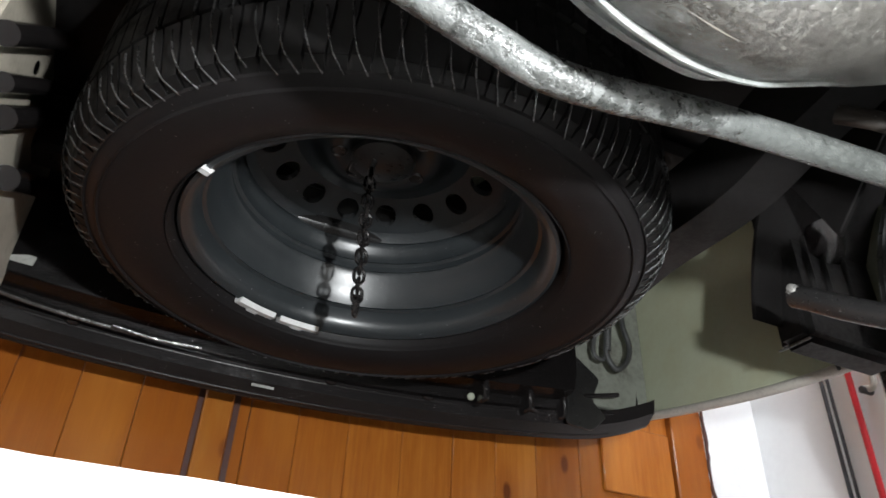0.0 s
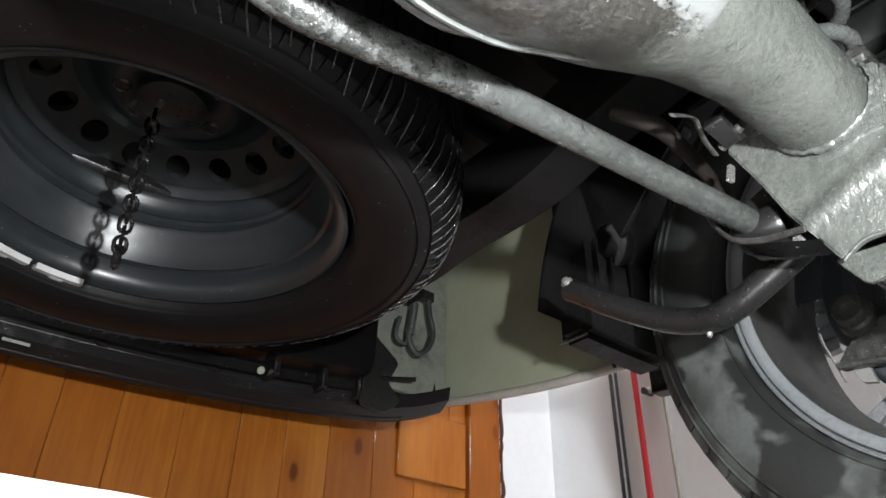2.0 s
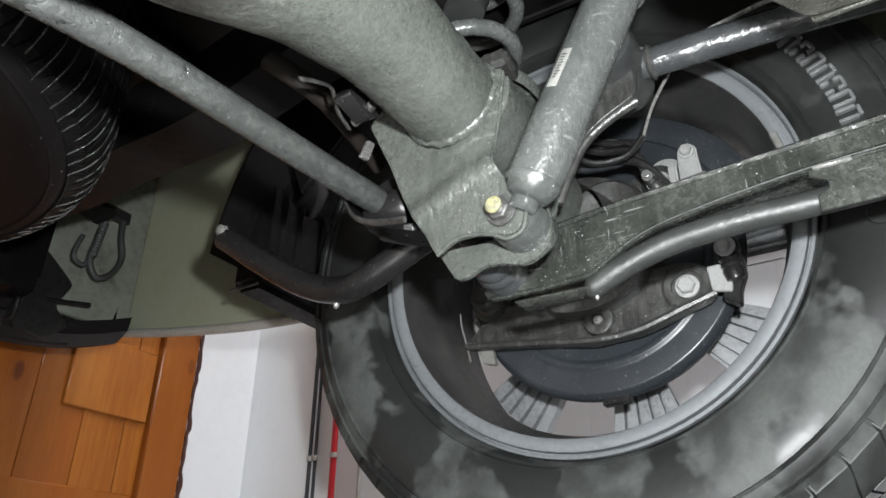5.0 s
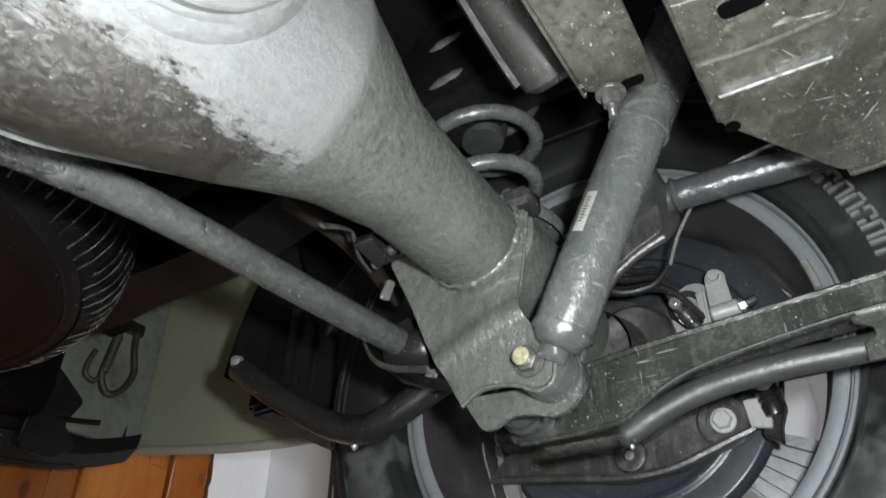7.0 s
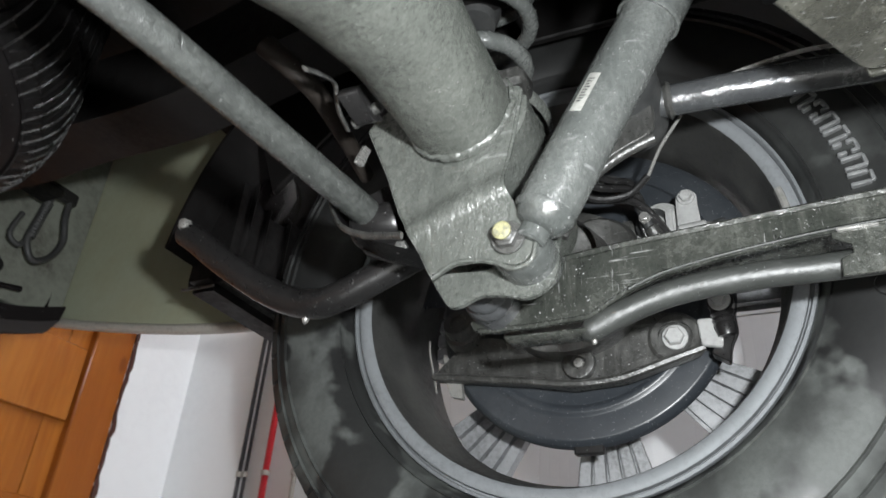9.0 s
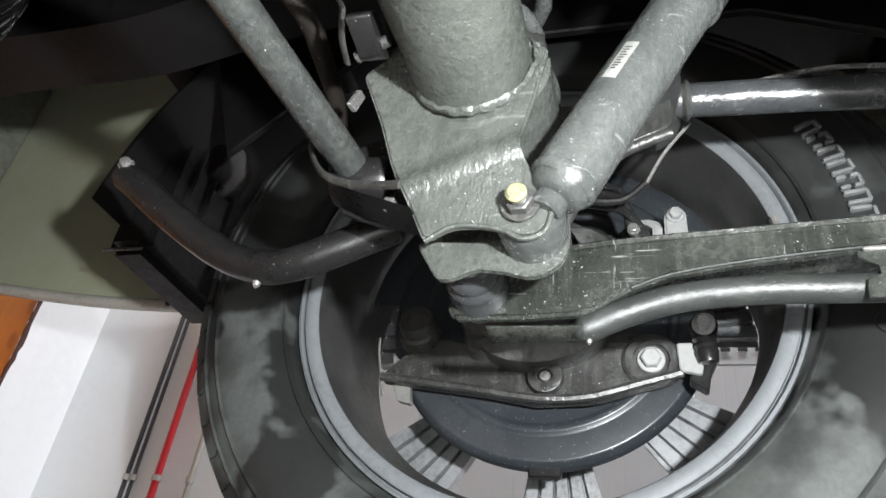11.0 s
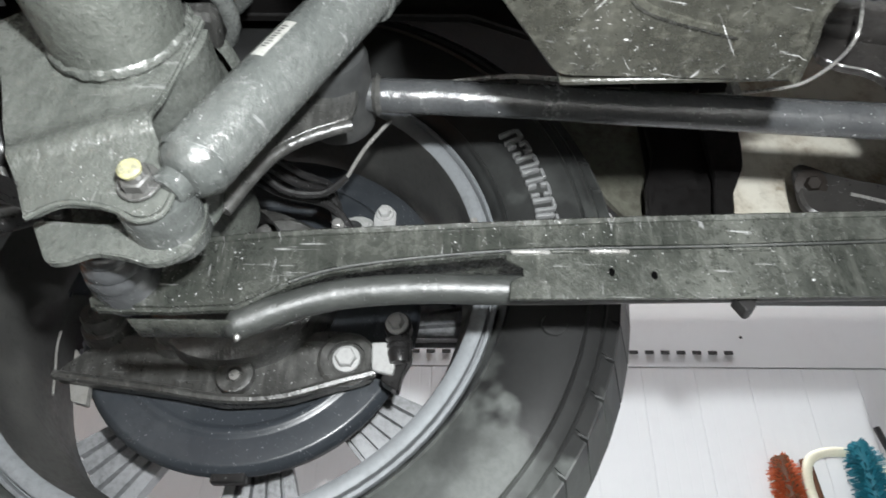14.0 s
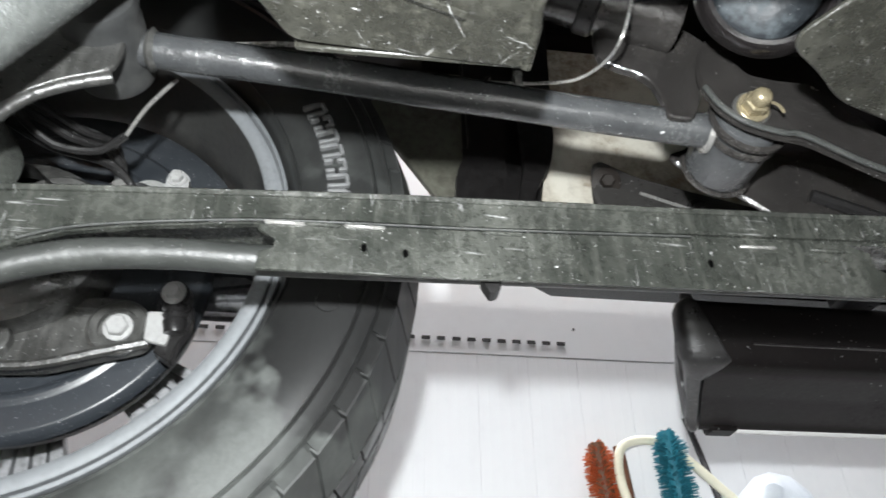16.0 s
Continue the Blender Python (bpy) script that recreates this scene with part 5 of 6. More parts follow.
# disc with sixteen round holes
bm = bmesh.new()
NH, RH, HR = 16, 0.160, 0.0172
cone = lambda r: 0.094 - 0.55 * (r - 0.135) if r > 0.135 else 0.094
for i in range(NH):
    c = 2 * math.pi * i / NH
    half = math.pi / NH
    ring, outer_ring = [], []
    for k in range(24):
        a = 2 * math.pi * k / 24
        ring.append((RH + HR * math.cos(a), HR * math.sin(a)))
        # square cell edge in polar coordinates
        u, v = math.cos(a), math.sin(a)
        s = 1 / max(abs(u), abs(v))
        outer_ring.append((RH + 0.028 * u * s, half * v * s))
    lower, rims, outs, collar, wall = [], [], [], [], bmesh.new()
    for (x1, y1), (rr, da) in zip(ring, outer_ring):
        p = Vector((x1, y1, 0))
        p.rotate(Euler((0, 0, c)))
        rims.append(bm.verts.new(m @ Vector((p.x, p.y, cone(math.hypot(x1, y1))))))
        collar.append(wall.verts.new(rims[-1].co))
        lower.append(wall.verts.new(m @ Vector((p.x * 1.02, p.y * 1.02, cone(math.hypot(x1, y1)) + 0.011))))
        outs.append(bm.verts.new(m @ Vector((rr * math.cos(c + da), rr * math.sin(c + da), cone(rr)))))
    for k in range(24):
        j = (k + 1) % 24
        bm.faces.new((rims[k], rims[j], outs[j], outs[k]))
        wall.faces.new((collar[k], collar[j], lower[j], lower[k]))
    # collars get a lighter grey than the disc, for light caught inside
    part("hole_collar", wall, BARM, spare, "grey edge of a round hole, made paler as if lit" if i == 0 else "")
bmesh.ops.remove_doubles(bm, verts=bm.verts, dist=0.0006)
lathe([(0.132, 0.094), (0.115, 0.093), (0.10, 0.088), (0.085, 0.074), (0.072, 0.070), (0.058, 0.072), (0.05, 0.080), (0.033, 0.082), (0.033, 0.09)], m, 64, bm)
part("wheel_disc", bm, STEELW, spare, "pierced black steel wheel disc")
for a in range(0, 360, 72):
    part("stud_hole", lathe([(0.0, 0.0), (0.009, 0.0), (0.0105, -0.0015), (0.013, 0.001)], m @ Matrix.Rotation(radians(a + 20), 4, "Z") @ Matrix.Translation((0.065, 0, 0.0705)), 16), BLACKM, spare)
for a0, n in ((97, 2), (-160, 1)):
    for i in range(n):
        a = radians(a0 + 17.6 * i)
        bm = lathe([(0.236, -0.1015), (0.240, -0.1085), (0.252, -0.107), (0.2545, -0.094), (0.247, -0.1005)], m, 10, closed=True, arc=(math.degrees(a) - 7.7, math.degrees(a) + 7.7) if n == 2 else (math.degrees(a) - 1, math.degrees(a) + 1))
        bmesh.ops.holes_fill(bm, edges=bm.edges)
        w = part("balance_weight", bm, WHITEW, sw, "white clip-on balance weight")
        if n == 2:
            part("weight_clip", box((0.248, -0.010, -0.108), (0.258, 0.010, -0.101), 0.0015, m=m @ Matrix.Rotation(a, 4, "Z")), WHITEW, sw)
# winch plate and hanging chain
part("carrier_disc", lathe([(0, 0.052), (0.03, 0.052), (0.045, 0.06), (0.047, 0.070), (0.0, 0.070)], m, 32), BLACKM, spare)
part("carrier_tongue", sweep([(SX - 0.01, SY - 0.01, SZ + 0.07), (SX - 0.018, SY - 0.008, SZ + 0.03), (SX - 0.012, SY - 0.004, SZ + 0.005)], 0.006, 8, flat=0.5), ZINC, spare)
chain = thing("hanging_chain", (0.049, 0.665, 0.395), "black steel chain hanging from the spare wheel carrier", "chain")
p0, p1 = Vector((0.034, 0.612, 0.585)), Vector((0.050, 0.662, 0.392))
NL = 15
for i in range(NL):
    c = p0.lerp(p1, (i + 0.5) / NL)
    d = (p1 - p0).normalized()
    s = (Vector((1, 0.2, 0)) if i % 2 else Vector((0.2, 1, 0)))
    s = (s - d * s.dot(d)).normalized()
    loop = []
    for k in range(14):
        a = 2 * math.pi * k / 14
        loop.append(c + d * (0.0088 * math.cos(a) + 0.002 * math.copysign(1, math.cos(a))) + s * 0.0078 * math.sin(a))
    part("chain_link", sweep(loop, 0.0026, 7, per=1, closed=True, smooth=False), CHAINM, chain)
part("chain_pin", lathe([(0.0, -0.012), (0.004, -0.008), (0.0055, 0.0), (0.005, 0.02), (0, 0.02)], axis_to(p1, p0 - p1), 12), CHAINM, chain)
part("cable_hook", sweep([(SX - 0.03, SY + 0.02, SZ + 0.085), (SX - 0.045, SY + 0.02, SZ + 0.045), (SX - 0.035, SY + 0.01, SZ + 0.03)], 0.0025, 6), ZINC, spare)

# ---- rear axle ----
axle = thing("rear_axle", (0.1, 0, 0.24), "dusty dark grey solid rear axle with a large differential housing", "axle")
AZ = 0.383
hx = [-0.68, -0.34, -0.25, -0.19, -0.145, -0.085, -0.04, 0.0, 0.045, 0.09, 0.13, 0.17, 0.21, 0.245, 0.285, 0.325, 0.38, 0.62]
hr = [0.043, 0.043, 0.046, 0.058, 0.075, 0.100, 0.120, 0.136, 0.142, 0.136, 0.120, 0.102, 0.083, 0.067, 0.053, 0.0455, 0.043, 0.043]
prof = [(r, x) for x, r in zip(hx, hr)]
fine = []
for (r0_, x0_), (r1_, x1_) in zip(prof, prof[1:]):
    for s in range(4):
        t = s / 4
        fine.append((r0_ + (r1_ - r0_) * t, x0_ + (x1_ - x0_) * t))
fine.append(prof[-1])
for _ in range(3):
    fine = [fine[0]] + [((a[0] + 2 * b[0] + c[0]) / 4, b[1]) for a, b, c in zip(fine, fine[1:], fine[2:])] + [fine[-1]]
bm = lathe([(0, fine[0][1])] + fine + [(0, fine[-1][1])], axis_x(0, 0, AZ), 72)
for v in bm.verts:
    # the housing is shallower front to back than it is high
    r = math.hypot(v.co.y, v.co.z - AZ)
    if r > 0.05:
        v.co.y *= 1 - 0.32 * min(1, (r - 0.05) / 0.08)
    if v.co.y < 0:
        v.co.y *= 1 - 0.17 * max(0, min(1, (v.co.x - 0.06) / 0.09)) * max(0.45, min(1, (0.40 - v.co.x) / 0.10))
ruffle(bm, 0.0022, 22)
housing = part("axle_housing", bm, DIFF, axle, "axle casing streaked with pale dried dirt")
part("seam_ridge", sweep([(x, 0.66 * r * 0.55, AZ - r * 0.855) for x, r in zip(hx[4:15], hr[4:15])], 0.0032, 8), DIFF, housing)
# front carrier flange with its ring of studs
m = axis_to((0.0577, -0.0893, 0.3418), (0.07, -0.926, -0.37))
part("carrier_flange", ruffle(lathe([(0.094, -0.034), (0.0915, -0.018), (0.086, -0.0075), (0.0805, -0.0052), (0.0770, -0.0075), (0.0762, -0.0075), (0.0760, -0.0005), (0.0745, 0.0010), (0.058, 0.0018), (0.052, 0.01), (0.046, 0.09), (0.053, 0.095), (0.053, 0.11), (0, 0.11)], m, 96), 0.0006, 22), DIFF, axle, "differential carrier with pale dirt film")
part("rear_cover_lip", ruffle(lathe([(0.10, 0.0), (0.112, 0.005), (0.108, 0.012), (0.08, 0.022), (0.0, 0.026)], axis_to((0.045, 0.058, AZ), (0, 1, 0)), 48), 0.0015, 22), DIFF, axle)

part("tube_weld", ruffle(lathe([(0.0430, -0.0035), (0.0452, -0.0015), (0.0455, 0.0015), (0.0430, 0.0045)], axis_x(0.417, 0, AZ), 96, arc=(150, 330)), 0.0016, 130), AXLE, axle, "weld bead")

# bracket: pressed inner plate with a flared lip, and outer plate
inner_poly = round_poly([(0.085, 0.390), (0.066, 0.345), (0.0541, 0.3074), (0.0351, 0.2699), (0.0247, 0.2493), (0.0072, 0.2586), (-0.0113, 0.2580), (-0.0263, 0.2538), (-0.0365, 0.2482), (-0.0470, 0.2490), (-0.0535, 0.2545), (-0.0565, 0.2685), (-0.0530, 0.2835), (-0.0416, 0.2961), (-0.0344, 0.3095), (-0.0350, 0.3228), (-0.0437, 0.3532), (-0.052, 0.395), (-0.01, 0.40), (0.03, 0.425)], 0.006, 4)
lean = Matrix(((1, 0, -0.15, 0.15 * 0.39), (0, 1, 0, 0), (0, 0, 1, 0), (0, 0, 0, 1)))
bm = plate(inner_poly, 0.006, lean @ yz(0.417), 0.0018, segs=2)
fold = Vector((0, 0.32, 0.947))          # across the pressed fold, upwards
for k in range(-2, 12):
    at = Vector((0.43, -0.018, 0.303)) + fold * 0.003 * k
    bmesh.ops.bisect_plane(bm, geom=bm.verts[:] + bm.edges[:] + bm.faces[:], plane_co=at, plane_no=fold)
for k in range(-2, 3):
    bmesh.ops.bisect_plane(bm, geom=bm.verts[:] + bm.edges[:] + bm.faces[:], plane_co=(0.43, 0.01 + 0.018 * k, 0.3), plane_no=(0, 1, 0.1))
for v in bm.verts:
    d = (v.co - Vector((0.43, -0.018, 0.303))).dot(fold)
    v.co.x -= 0.0060 * math.exp(-((d - 0.004) / 0.0105) ** 2)
bracket = part("axle_bracket", ruffle(bm, 0.0012, 22), AXLE, axle, "pressed steel suspension bracket")
# flange folded along the bracket's foot
lip_poly = round_poly([(0.041, 0.2686), (0.0234, 0.2385), (0.0121, 0.2392), (-0.0018, 0.2461), (-0.0212, 0.2436), (-0.0367, 0.2383), (-0.0475, 0.2402), (-0.0579, 0.247), (-0.0625, 0.2581), (-0.0638, 0.2722), (-0.060, 0.290), (-0.03, 0.290), (-0.018, 0.268), (0.0, 0.266), (0.031, 0.269)], 0.005, 3)
part("bracket_lip", ruffle(plate(lip_poly, 0.006, yz(0.466), 0.0018, segs=2), 0.0009, 20), AXLE, bracket)
part("bracket_edge", sweep([(0.4385, 0.0245, 0.2500), (0.437, 0.0072, 0.2592), (0.437, -0.0113, 0.2586), (0.4375, -0.0263, 0.2544), (0.4385, -0.0365, 0.2488), (0.4383, -0.0465, 0.2495), (0.4375, -0.0530, 0.2550), (0.4355, -0.0560, 0.2685)], 0.0018, 8), AXLE, bracket)
outer_poly = round_poly([(0.070, 0.40), (0.050, 0.31), (0.04, 0.29), (-0.03, 0.28), (-0.055, 0.30), (-0.045, 0.40), (0.03, 0.425)], 0.012, 4)
part("bracket_outer", plate(outer_poly, 0.006, yz(0.505), 0.0018), AXLE, bracket)
part("bracket_web", plate([(0.430, 0.385), (0.50, 0.393), (0.50, 0.325), (0.440, 0.316)], 0.004, xz(0.058), 0.001), BLACKM, bracket)
part("bracket_saddle", lathe([(0.047, 0.0), (0.052, 0.002), (0.052, 0.075), (0.047, 0.077)], axis_x(0.424, 0, AZ), 32, arc=(170, 370), closed=True), AXLE, bracket)
# panhard mount behind the bracket
pm = part("panhard_bracket", plate(round_poly([(0.122, 0.350), (0.118, 0.329), (0.102, 0.303), (0.080, 0.289), (0.05, 0.277), (0.02, 0.266), (0.02, 0.33), (0.07, 0.37)], 0.008, 3), 0.004, yz(0.462), 0.0014), BLACKM, axle, "dark panhard rod mount")
part("mount_flange", sweep([(0.434, 0.124, 0.350), (0.430, 0.119, 0.330), (0.426, 0.103, 0.304), (0.422, 0.080, 0.289), (0.414, 0.056, 0.279), (0.405, 0.034, 0.270)], 0.0028, 8, flat=0.5), CAST, pm)
tmp = bmesh.new()
vs = [[tmp.verts.new((x0, y, z)) for x0 in (0.428, 0.463)] for y, z in ((0.124, 0.350), (0.119, 0.330), (0.103, 0.304), (0.080, 0.289), (0.056, 0.279), (0.034, 0.270))]
for a, b in zip(vs, vs[1:]):
    tmp.faces.new((a[0], a[1], b[1], b[0]))
bmesh.ops.solidify(tmp, geom=tmp.faces[:], thickness=0.003)
part("mount_floor", tmp, BLACKM, pm)
part("mount_bolt", bolt((0.4436, 0.0555, 0.2854), (-0.8, -0.2, -0.5), 0.010, 0.005, 0.0), CAST, pm, "worn bright bolt head")
part("lower_tab", ruffle(plate(round_poly([(0.112, 0.311), (0.066, 0.2965), (0.058, 0.281), (0.066, 0.283), (0.100, 0.297)], 0.003), 0.004, yz(0.464), 0.001), 0.001, 40), BLACKM, pm)
part("handbrake_lever", sweep([(0.350, 0.150, 0.445), (0.368, 0.128, 0.425), (0.3925, 0.1245, 0.4222), (0.4134, 0.1265, 0.4216), (0.450, 0.13, 0.418), (0.50, 0.135, 0.41)], lambda t: 0.0125 - 0.003 * t, 12, flat=0.75), RUSTY, axle, "brown oxidised bent lever")
part("bent_clip", sweep([(0.318, 0.075, 0.3655), (0.334, 0.074, 0.374), (0.3505, 0.0738, 0.3800), (0.358, 0.075, 0.372), (0.366, 0.0765, 0.365), (0.3822, 0.0781, 0.3603)], 0.0042, 8, flat=0.35), CAST, axle, "thin bent sheet clip")
part("clip_block", ruffle(plate(round_poly([(0.346, 0.362), (0.352, 0.374), (0.366, 0.381), (0.384, 0.380), (0.378, 0.372), (0.388, 0.366), (0.376, 0.355)], 0.003), 0.016, xz(0.066), 0.0015), 0.002, 50), BLACKM, axle, "dark bent clamp with worn edges")
part("clip_screw", rod((0.372, 0.046, 0.366), (0.378, 0.070, 0.360), 0.0042, 12), CAST, axle)
part("sensor_tab", ruffle(plate(round_poly([(0.408, 0.350), (0.416, 0.372), (0.426, 0.374), (0.420, 0.352)], 0.002), 0.003, xz(0.087)), 0.001, 60), ZINC, axle)
part("spring_seat", lathe([(0.075, 0.0), (0.078, 0.004), (0.078, 0.012), (0.05, 0.014), (0.045, 0.03), (0.0, 0.032)], Matrix.Translation((0.50, 0.03, 0.425)), 40), AXLE, axle)
part("seat_clip", ruffle(box((0.44, -0.045, 0.425), (0.47, -0.015, 0.443), 0.004), 0.004, 40), CAST, axle)
# upper bracket that carries the upper arm
up_poly = round_poly([(0.0, 0.40), (0.0, 0.315), (-0.055, 0.312), (-0.066, 0.346), (-0.082, 0.371), (-0.104, 0.386), (-0.132, 0.397), (-0.136, 0.425), (-0.118, 0.470), (-0.085, 0.46), (-0.045, 0.42)], 0.012, 4)
ub = part("upper_bracket", plate(up_poly, 0.007, yz(0.512), 0.002), CAST, axle)
part("bracket_flange", sweep([(0.517, -0.052, 0.315), (0.517, -0.066, 0.346), (0.517, -0.082, 0.370), (0.517, -0.104, 0.385), (0.517, -0.132, 0.396)], 0.0048, 10), CAST, ub)

# ---- shock absorber ----
S0, S1 = Vector((0.438, -0.0475, 0.262)), Vector((0.438, -0.2635, 0.67))
sd = (S1 - S0).normalized()
shock = thing("shock_absorber", tuple(S0), "dusty grey shock absorber with a paper label and yellow-marked bolt", "shock absorber")
body = part("damper_body", lathe([(0, 0.016), (0.012, 0.016), (0.0165, 0.019), (0.0205, 0.026), (0.0222, 0.035), (0.0222, 0.27), (0.0, 0.27)], axis_to(S0, sd), 48), SHOCKM, shock)
part("dust_tube", lathe([(0.0224, 0.209), (0.0246, 0.2085), (0.0252, 0.210), (0.0249, 0.2125), (0.0243, 0.215), (0.0243, 0.44), (0.0, 0.44)], axis_to(S0, sd), 48), SHOCKM, shock, "wider upper dust tube")
part("weld_collar", ruffle(lathe([(0.0205, 0.025), (0.0228, 0.029), (0.0220, 0.035)], axis_to(S0, sd), 48), 0.0006, 120), SHOCKM, body)
part("neck", rod(S0 + sd * 0.006, S0 + sd * 0.019, 0.0115, 24), SHOCKM, body)
eye = part("eye", lathe([(0.014, -0.026), (0.0212, -0.026), (0.0225, -0.023), (0.0225, 0.014), (0.0212, 0.017), (0.014, 0.017)], axis_x(0.467, -0.0402, 0.2705), 40, closed=True), SHOCKM, shock)
part("eye_bush", lathe([(0, -0.027), (0.015, -0.027), (0.0155, 0.02), (0, 0.02)], axis_x(0.467, -0.0402, 0.2705), 28), BUSH, eye)
nutp = (0.4335, -0.0362, 0.2705)
nut = part("lower_nut", bolt(nutp, (-1, 0, -0.1), 0.0165, 0.007, 0.0125, stub=0.005, stub_r=0.0066), CAST, shock, "flanged nut")
part("paint_mark", lathe([(0, 0.0), (0.0066, 0.0), (0.0068, 0.002), (0.0052, 0.0036), (0, 0.004)], axis_to((0.4205, -0.0362, 0.2690), (-1, 0, -0.1)), 18), YELLOW, nut, "yellow paint mark on the bolt end")
# label wrapped on the body
mm = axis_to(S0, sd)
q = mm.inverted() @ Vector((0.20, -0.30, 0.36))
la = math.degrees(math.atan2(q.y, q.x))
part("label", lathe([(0.0223, 0.104), (0.0226, 0.105), (0.0226, 0.138), (0.0223, 0.139)], mm, 10, arc=(la - 64, la - 38)), LABEL, body, "worn grey paper label with small print")
for i in range(9):
    z0 = 0.112 + 0.0026 * i
    part("print_bar", lathe([(0.02272, z0), (0.02272, z0 + 0.0012)], mm, 6, arc=(la - 59, la - 49 + 2 * (i % 3))), BUSH, body)
part("upper_bolt", rod((0.40, -0.262, 0.66), (0.48, -0.262, 0.66), 0.012, 16), CAST, shock)

# ---- coil spring ----
spring = thing("coil_spring", (0.50, 0.03, 0.43), "thick dark grey coil spring standing on the axle", "spring")
SPR, WIRE, TURNS = 0.061, 0.0080, 4.2
pts = []
for i in range(-14, int(TURNS * 22) + 1):
    u = i / 22
    a = 2 * math.pi * u + 1.9
    rad = SPR - 0.016 * max(0, min(1, (0.75 - u) / 0.9))
    pts.append((0.49 + rad * math.cos(a), 0.03 + rad * math.sin(a), 0.473 + (0.058 if u > 0 else 0.022) * u))
part("coil", sweep(pts, WIRE, 14, per=1, smooth=False), SHOCKM, spring)
part("bump_stop", lathe([(0, 0), (0.022, 0.0), (0.028, 0.02), (0.022, 0.04), (0.030, 0.055), (0.03, 0.12), (0, 0.12)], Matrix.Translation((0.50, 0.03, 0.57)), 28), BUSH, spring)
part("upper_seat", lathe([(0, 0.0), (0.075, 0.0), (0.08, 0.008), (0.06, 0.02), (0, 0.02)], Matrix.Translation((0.50, 0.03, 0.69)), 32), UNDER, spring)

# ---- lower trailing arm ----
arm = thing("trailing_arm", (0.57, -0.35, 0.26), "long dusty pressed steel lower trailing arm", "suspension arm")
top = [(0.038, 0.262), (0.028, 0.280), (-0.02, 0.303), (-0.09, 0.3105), (-0.207, 0.317), (-0.327, 0.323), (-0.55, 0.330), (-0.80, 0.340)]
bot = [(-0.80, 0.316), (-0.55, 0.3065), (-0.40, 0.3005), (-0.30, 0.298), (-0.239, 0.2955), (-0.169, 0.288), (-0.125, 0.280), (-0.098, 0.270), (-0.066, 0.2515), (-0.02, 0.2495), (0.032, 0.2505)]
body = part("arm_body", ruffle(plate(top + bot, 0.010, yz(0.538), 0.003, segs=2), 0.0010, 22), ARM, arm)
part("arm_top", plate([(-0.03, 0.300), (-0.21, 0.315), (-0.55, 0.3285), (-0.80, 0.338), (-0.80, 0.330), (-0.55, 0.3205), (-0.21, 0.307), (-0.03, 0.292)], 0.05, yz(0.5475), 0.002), ARM, body)
part("seam", sweep([(0.5375, y, z + 0.0005) for y, z in bot[1:-3]], 0.0009, 6), TUBEM, body, "rubbed lower seam")
part("top_edge", sweep([(0.539, y, z) for y, z in top[2:]], 0.0035, 6), ARM, body)
# covering plate on the lower inner side
pl = [(-0.2445, 0.2945), (-0.2445, 0.289), (-0.256, 0.283), (-0.256, 0.276), (-0.247, 0.272), (-0.246, 0.2585), (-0.38, 0.2595), (-0.55, 0.263), (-0.70, 0.2655), (-0.70, 0.285), (-0.690, 0.290), (-0.690, 0.303), (-0.672, 0.3105), (-0.55, 0.3055), (-0.40, 0.2995), (-0.30, 0.297)]
cover = part("cover_plate", ruffle(plate(pl, 0.003, yz(0.5375), 0.0006), 0.0009, 24), ARM, arm, "riveted lower cover plate")
for y in (-0.262, -0.285, -0.315, -0.41, -0.60, -0.655):
    part("tack_weld", ruffle(box((0.5355, y - 0.014, 0.2935 - 0.018 * (y + 0.26)), (0.5385, y + 0.014, 0.2965 - 0.018 * (y + 0.26)), 0.001), 0.0008, 90), ZINC if y in (-0.315, -0.262, -0.60) else ARM, cover)
for y, z in ((-0.315, 0.279), (-0.343, 0.2765), (-0.56, 0.284)):
    part("plate_hole", lathe([(0, 0), (0.0028, 0), (0.0033, 0.0006), (0.0, 0.0007)], axis_to((0.5373, y, z), (-1, 0, 0)) @ Matrix.Diagonal((0.62, 1, 1, 1)), 14), HOLE, cover)
tube = part("arm_tube", sweep([(0.550, -0.056, 0.2440), (0.550, -0.066, 0.2455), (0.550, -0.095, 0.258), (0.551, -0.134, 0.2695), (0.552, -0.19, 0.2745), (0.553, -0.26, 0.2745), (0.554, -0.45, 0.279), (0.556, -0.66, 0.284), (0.558, -0.85, 0.287)], lambda t: 0.0105 * min(1.0, 0.3 + t * 7), 14), TUBEM, arm, "steel tube along the arm")
part("tube_foot", plate([(0.004, 0.2405), (-0.066, 0.2405), (-0.069, 0.2440), (0.008, 0.2445)], 0.022, yz(0.54), 0.0015), ARM, arm)
part("drip", lathe([(0, -0.004), (0.002, -0.002), (0.0022, 0.0), (0, 0.003)], Matrix.Translation((0.545, -0.068, 0.2335)), 10), ZINC, arm)
part("cable_clip", ruffle(plate(round_poly([(-0.395, 0.266), (-0.410, 0.266), (-0.408, 0.256), (-0.402, 0.253)], 0.003), 0.012, yz(0.545), 0.001), 0.001, 30), BLACKM, arm)
part("rear_bush", lathe([(0, -0.014), (0.016, -0.014), (0.021, -0.012), (0.0235, -0.008), (0.0225, -0.005), (0.0262, -0.002), (0.0285, 0.003), (0.0272, 0.006), (0.0298, 0.009), (0.0312, 0.014), (0.0300, 0.017), (0.0315, 0.020), (0.0315, 0.04), (0, 0.04)], axis_x(0.510, 0.0130, 0.2740) @ Matrix.Diagonal((0.74, 0.74, 1, 1)), 40), BARM, arm, "ridged bush at the arm's rear end")

